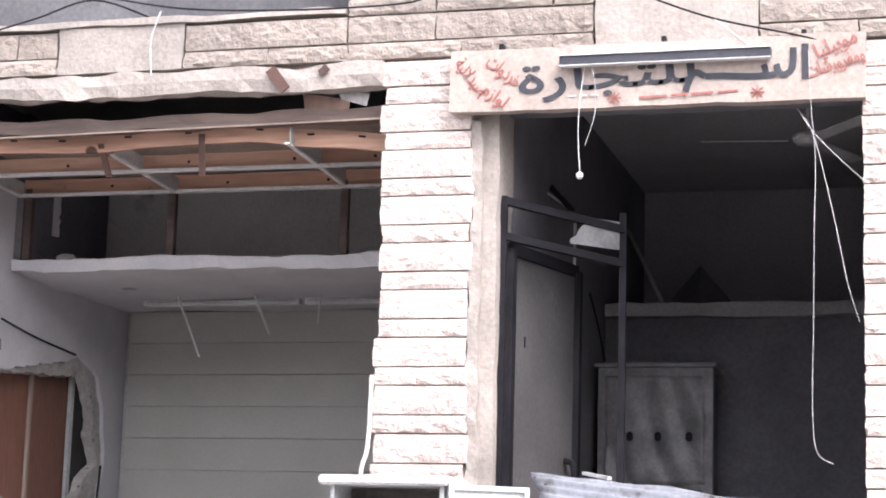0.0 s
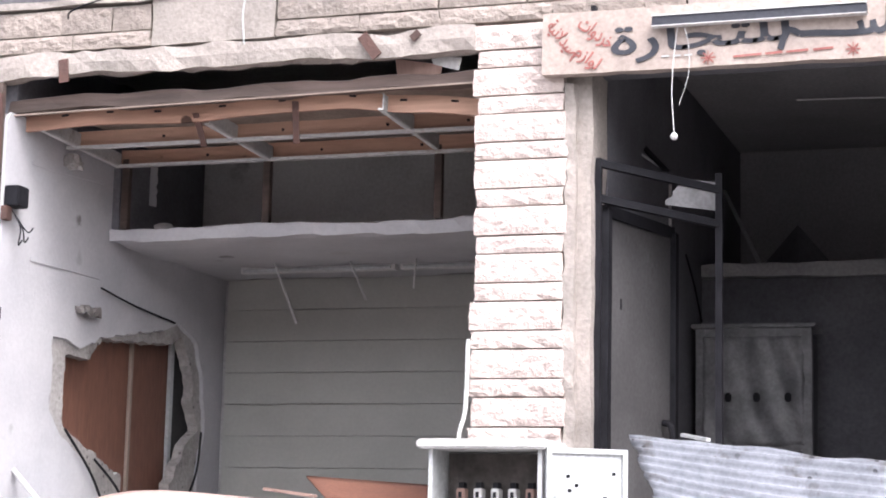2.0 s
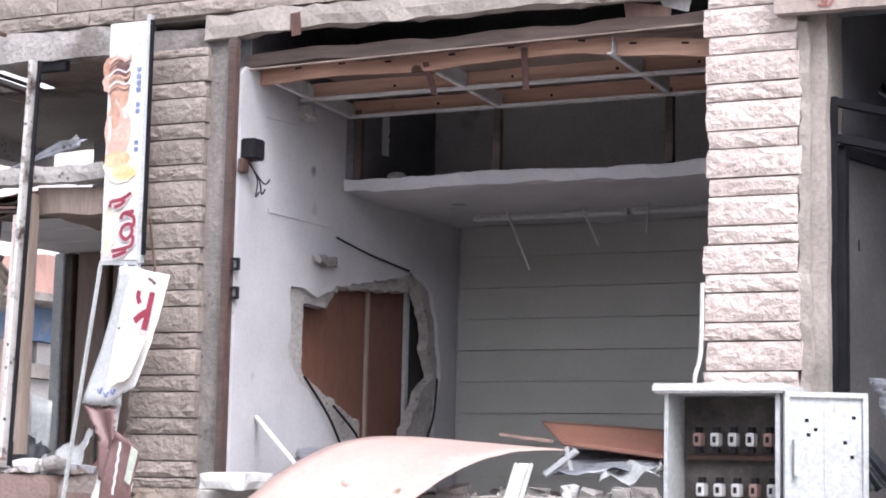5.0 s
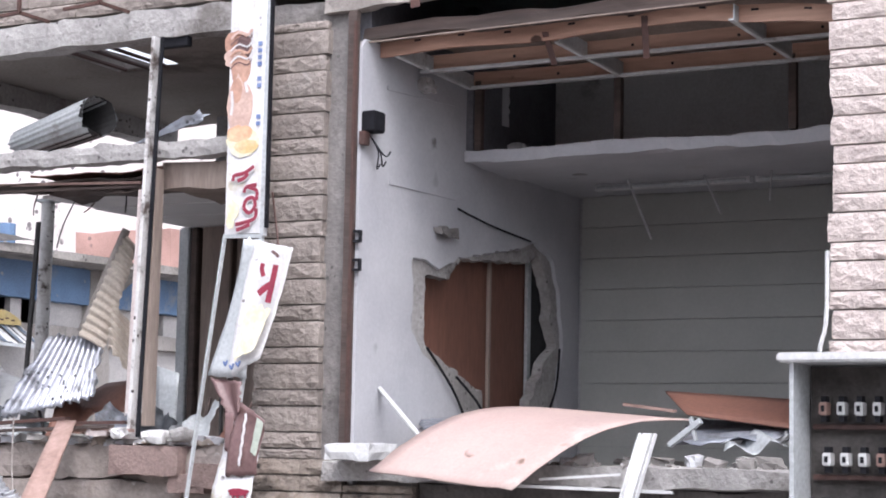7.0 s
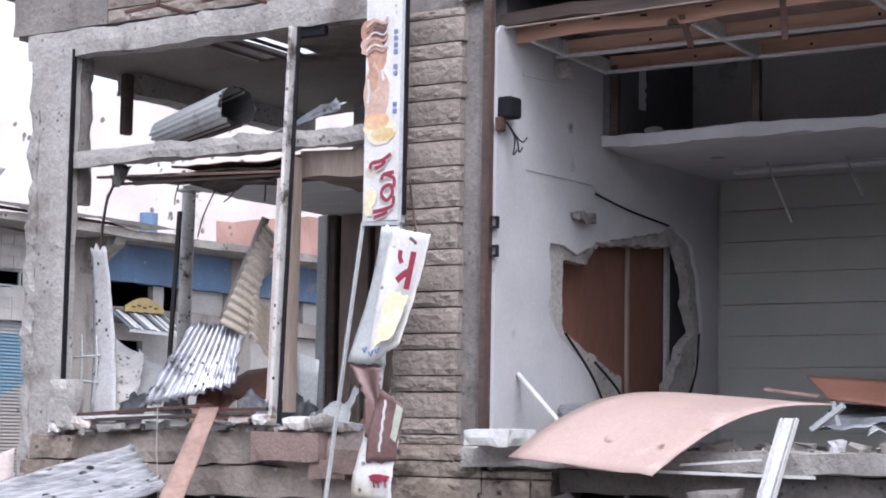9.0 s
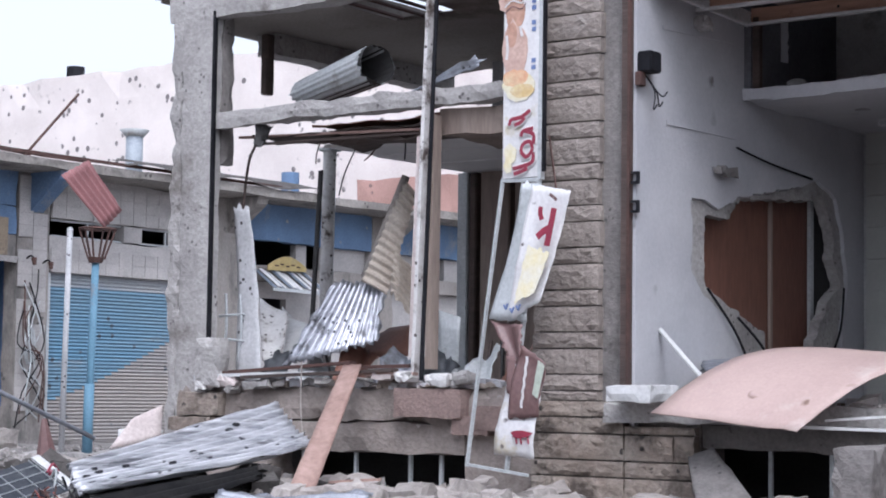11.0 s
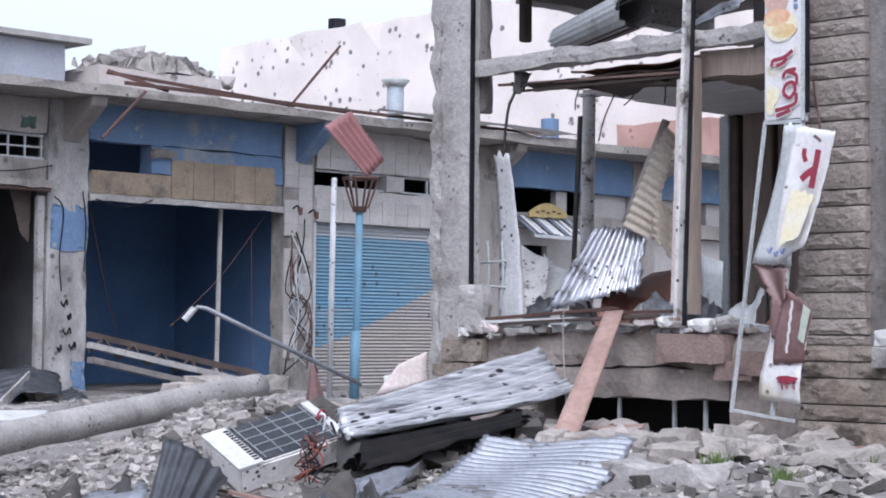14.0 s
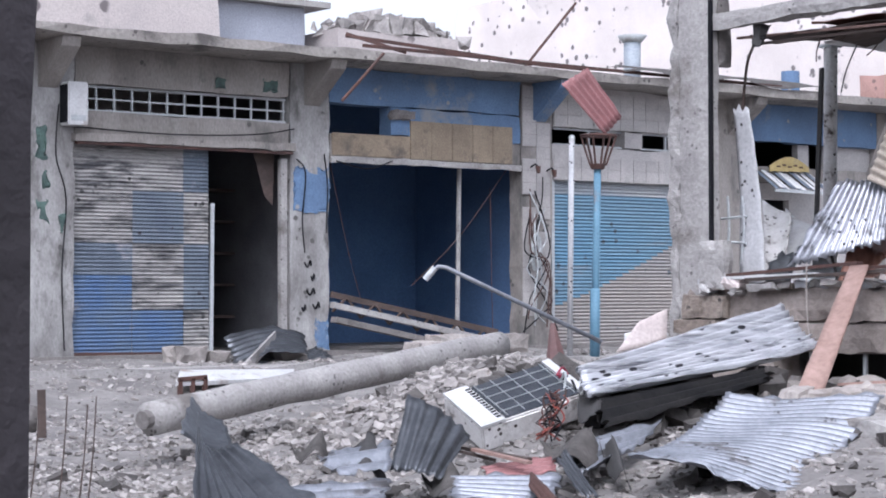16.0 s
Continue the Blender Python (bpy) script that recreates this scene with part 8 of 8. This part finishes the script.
for k in range(10):
    x = rnd.uniform(-11.0, -8.2)
    p0 = Vector((x, rnd.uniform(11.9, 12.4), 1.19))
    p1 = p0 + Vector((rnd.uniform(-0.4, 0.4), rnd.uniform(-0.1, 0.3), rnd.uniform(0.15, 0.7)))
    solo("splinter", bar(p0, p1, 0.03, 0.015), (TIMBER_OLD, PLANK, METAL_GREY, DARK)[k % 4], "splintered lath standing in the wreckage", "lath", p0, "splinters")
for k in range(7):
    x = -11.0 + k * 0.42
    loose("torn_sheet", [(x, 11.75, 1.3), (x + 0.3, 11.8, 1.32), (x + 0.25, 12.1, 1.3 + rnd.uniform(0.1, 0.5)), (x + 0.02, 12.05, 1.35 + rnd.uniform(0.1, 0.4))], (ZINC_DARK, METAL_GREY, PLY_DARK, ZINC)[k % 4], "crumpled torn sheet in the corner room", "sheet", "torn sheets", nu=8, nv=8, rag=0.15, seed=60 + k, bend=lambda s, t: 0.05 * math.sin(6 * s + 3 * t))

# pale debris along the sill of the corner room
for k, (a, b) in enumerate((((-8.858, 11.400, 1.358), (-8.660, 11.400, 1.436)), ((-8.633, 11.400, 1.373), (-8.465, 11.400, 1.454)), ((-11.171, 11.400, 1.342), (-10.861, 11.400, 1.409)), ((-11.276, 11.400, 1.308), (-11.172, 11.400, 1.356)), ((-10.968, 11.360, 1.287), (-10.873, 11.360, 1.335)), ((-9.401, 11.400, 1.407), (-9.222, 11.400, 1.460)), ((-9.176, 11.400, 1.391), (-9.000, 11.400, 1.452)), ((-10.764, 11.380, 1.326), (-10.476, 11.380, 1.365)))):
    solo("plaster_lump", rough(a[0], b[0], 11.34 + 0.02 * (k % 3), 11.5, a[2] - 0.02, b[2], 0.04, 0.014, 9), (CHIPPED, CONCRETE_PALE, PINK_BOARD)[k % 3], "pale broken plaster lying on the sill", "rubble", (a[0], 11.42, a[2]), "plaster on the sill")

# ---- stone facing and tiles, piece by piece ----
CACHE = {}


def face_stones(wall, x0, x1, z0, z1, material, seed, joint=0.0, y=FY + 0.055, ragged=0.0, depth=0.075, relief=0.012, key="a"):
    """Courses of rock-faced stone on a wall; joint is the usual stone length, 0 for one stone a course."""
    r = random.Random(seed)
    for z, h in courses(z0, z1):
        x = x0 + (r.uniform(-ragged, ragged) if ragged else 0)
        while x < x1 - 0.02:
            w = x1 - x if not joint else min(joint * r.choice((0.8, 1.0, 1.3)), x1 - x)
            if x1 - x - w < 0.12:
                w = x1 - x
            name = (key, round(w / 0.04), round(h, 2), r.randrange(3))
            if name not in CACHE:
                CACHE[name] = block_mesh("stone", w - 0.006, h - 0.011, depth, len(CACHE), material, relief)
            ob = new("stone", CACHE[name])
            ob.parent = wall
            ob.location = (x + 0.003, y + r.uniform(-0.006, 0.006), z + 0.005)
            x += w


face_stones(front, -3.63, -3.035, 0.5, 4.66, STONE_WHITE, 1, ragged=0.022, key="w")
face_stones(pier_r, -0.585, 0.3, 1.4, 4.66, STONE_WHITE, 2, 0.45, key="w")
face_stones(column, -7.96, -7.39, 1.25, 4.44, STONE, 3, ragged=0.008, key="c")
face_stones(column, -7.96, -7.17, 0.4, 1.25, STONE_LOW, 4, 0.42, key="l")
face_stones(bpy.data.objects["wall_low_1"], -7.165, -6.6, 0.4, 1.08, STONE_LOW, 5, 0.5, key="l")
face_stones(band_left, -10.9, -6.0, 4.675, 5.0, STONE, 6, 0.5, key="c")
face_stones(band_left, -5.05, -3.9, 4.675, 5.0, STONE, 7, 0.6, key="c")
face_stones(band, -3.895, -2.25, 4.675, 5.1, STONE, 17, 0.6, key="c")
face_stones(band, -1.2, 0.5, 4.675, 5.1, STONE, 9, 0.6, key="c")
part("plaster_patch", rough(-12.0, -10.92, FY - 0.02, FY + 0.06, 4.675, 5.0, 0.12, 0.008), CONCRETE, band_left, "grey plaster at the corner")
part("plaster_patch", rough(-5.98, -5.06, FY - 0.02, FY + 0.06, 4.675, 5.0, 0.12, 0.006), PLASTER_BEAM, band_left, "smooth plaster patch")
part("plaster_patch", rough(-2.24, -1.21, FY - 0.02, FY + 0.06, 4.675, 5.1, 0.12, 0.006), PLASTER_BEAM, band, "smooth plaster patch")
face_stones(bpy.data.objects["wall_upper_3"], -3.9, 0.5, 5.165, 5.6, STONE, 8, 0.6, key="c")

TILES = [bpy.data.meshes.new("tile") for _ in range(1)]
bm = box(0, 0.012, 0, 0.295, 0, 0.195, 0.003)
bm.to_mesh(TILES[0])
bm.free()
TILES[0].materials.append(ROW_TILE)


def tile_wall(wall, y0, y1, z0, z1, seed):
    r = random.Random(seed)
    for i in range(int((y1 - y0) / 0.30)):
        for k in range(int((z1 - z0) / 0.20)):
            if r.random() < 0.05:
                continue
            ob = new("tile", TILES[0])
            ob.parent = wall
            ob.location = (RX + 0.012, y0 + 0.012 + i * 0.30, z0 + 0.005 + k * 0.20)


tile_wall(bpy.data.objects["row_pier_3"], 20.06, 20.74, 0.9, 4.7, 1)
tile_wall(bpy.data.objects["row_lintel_3"], 20.75, 24.55, 3.17, 3.76, 2)
tile_wall(bpy.data.objects["row_head_3"], 20.75, 24.55, 4.06, 4.7, 3)
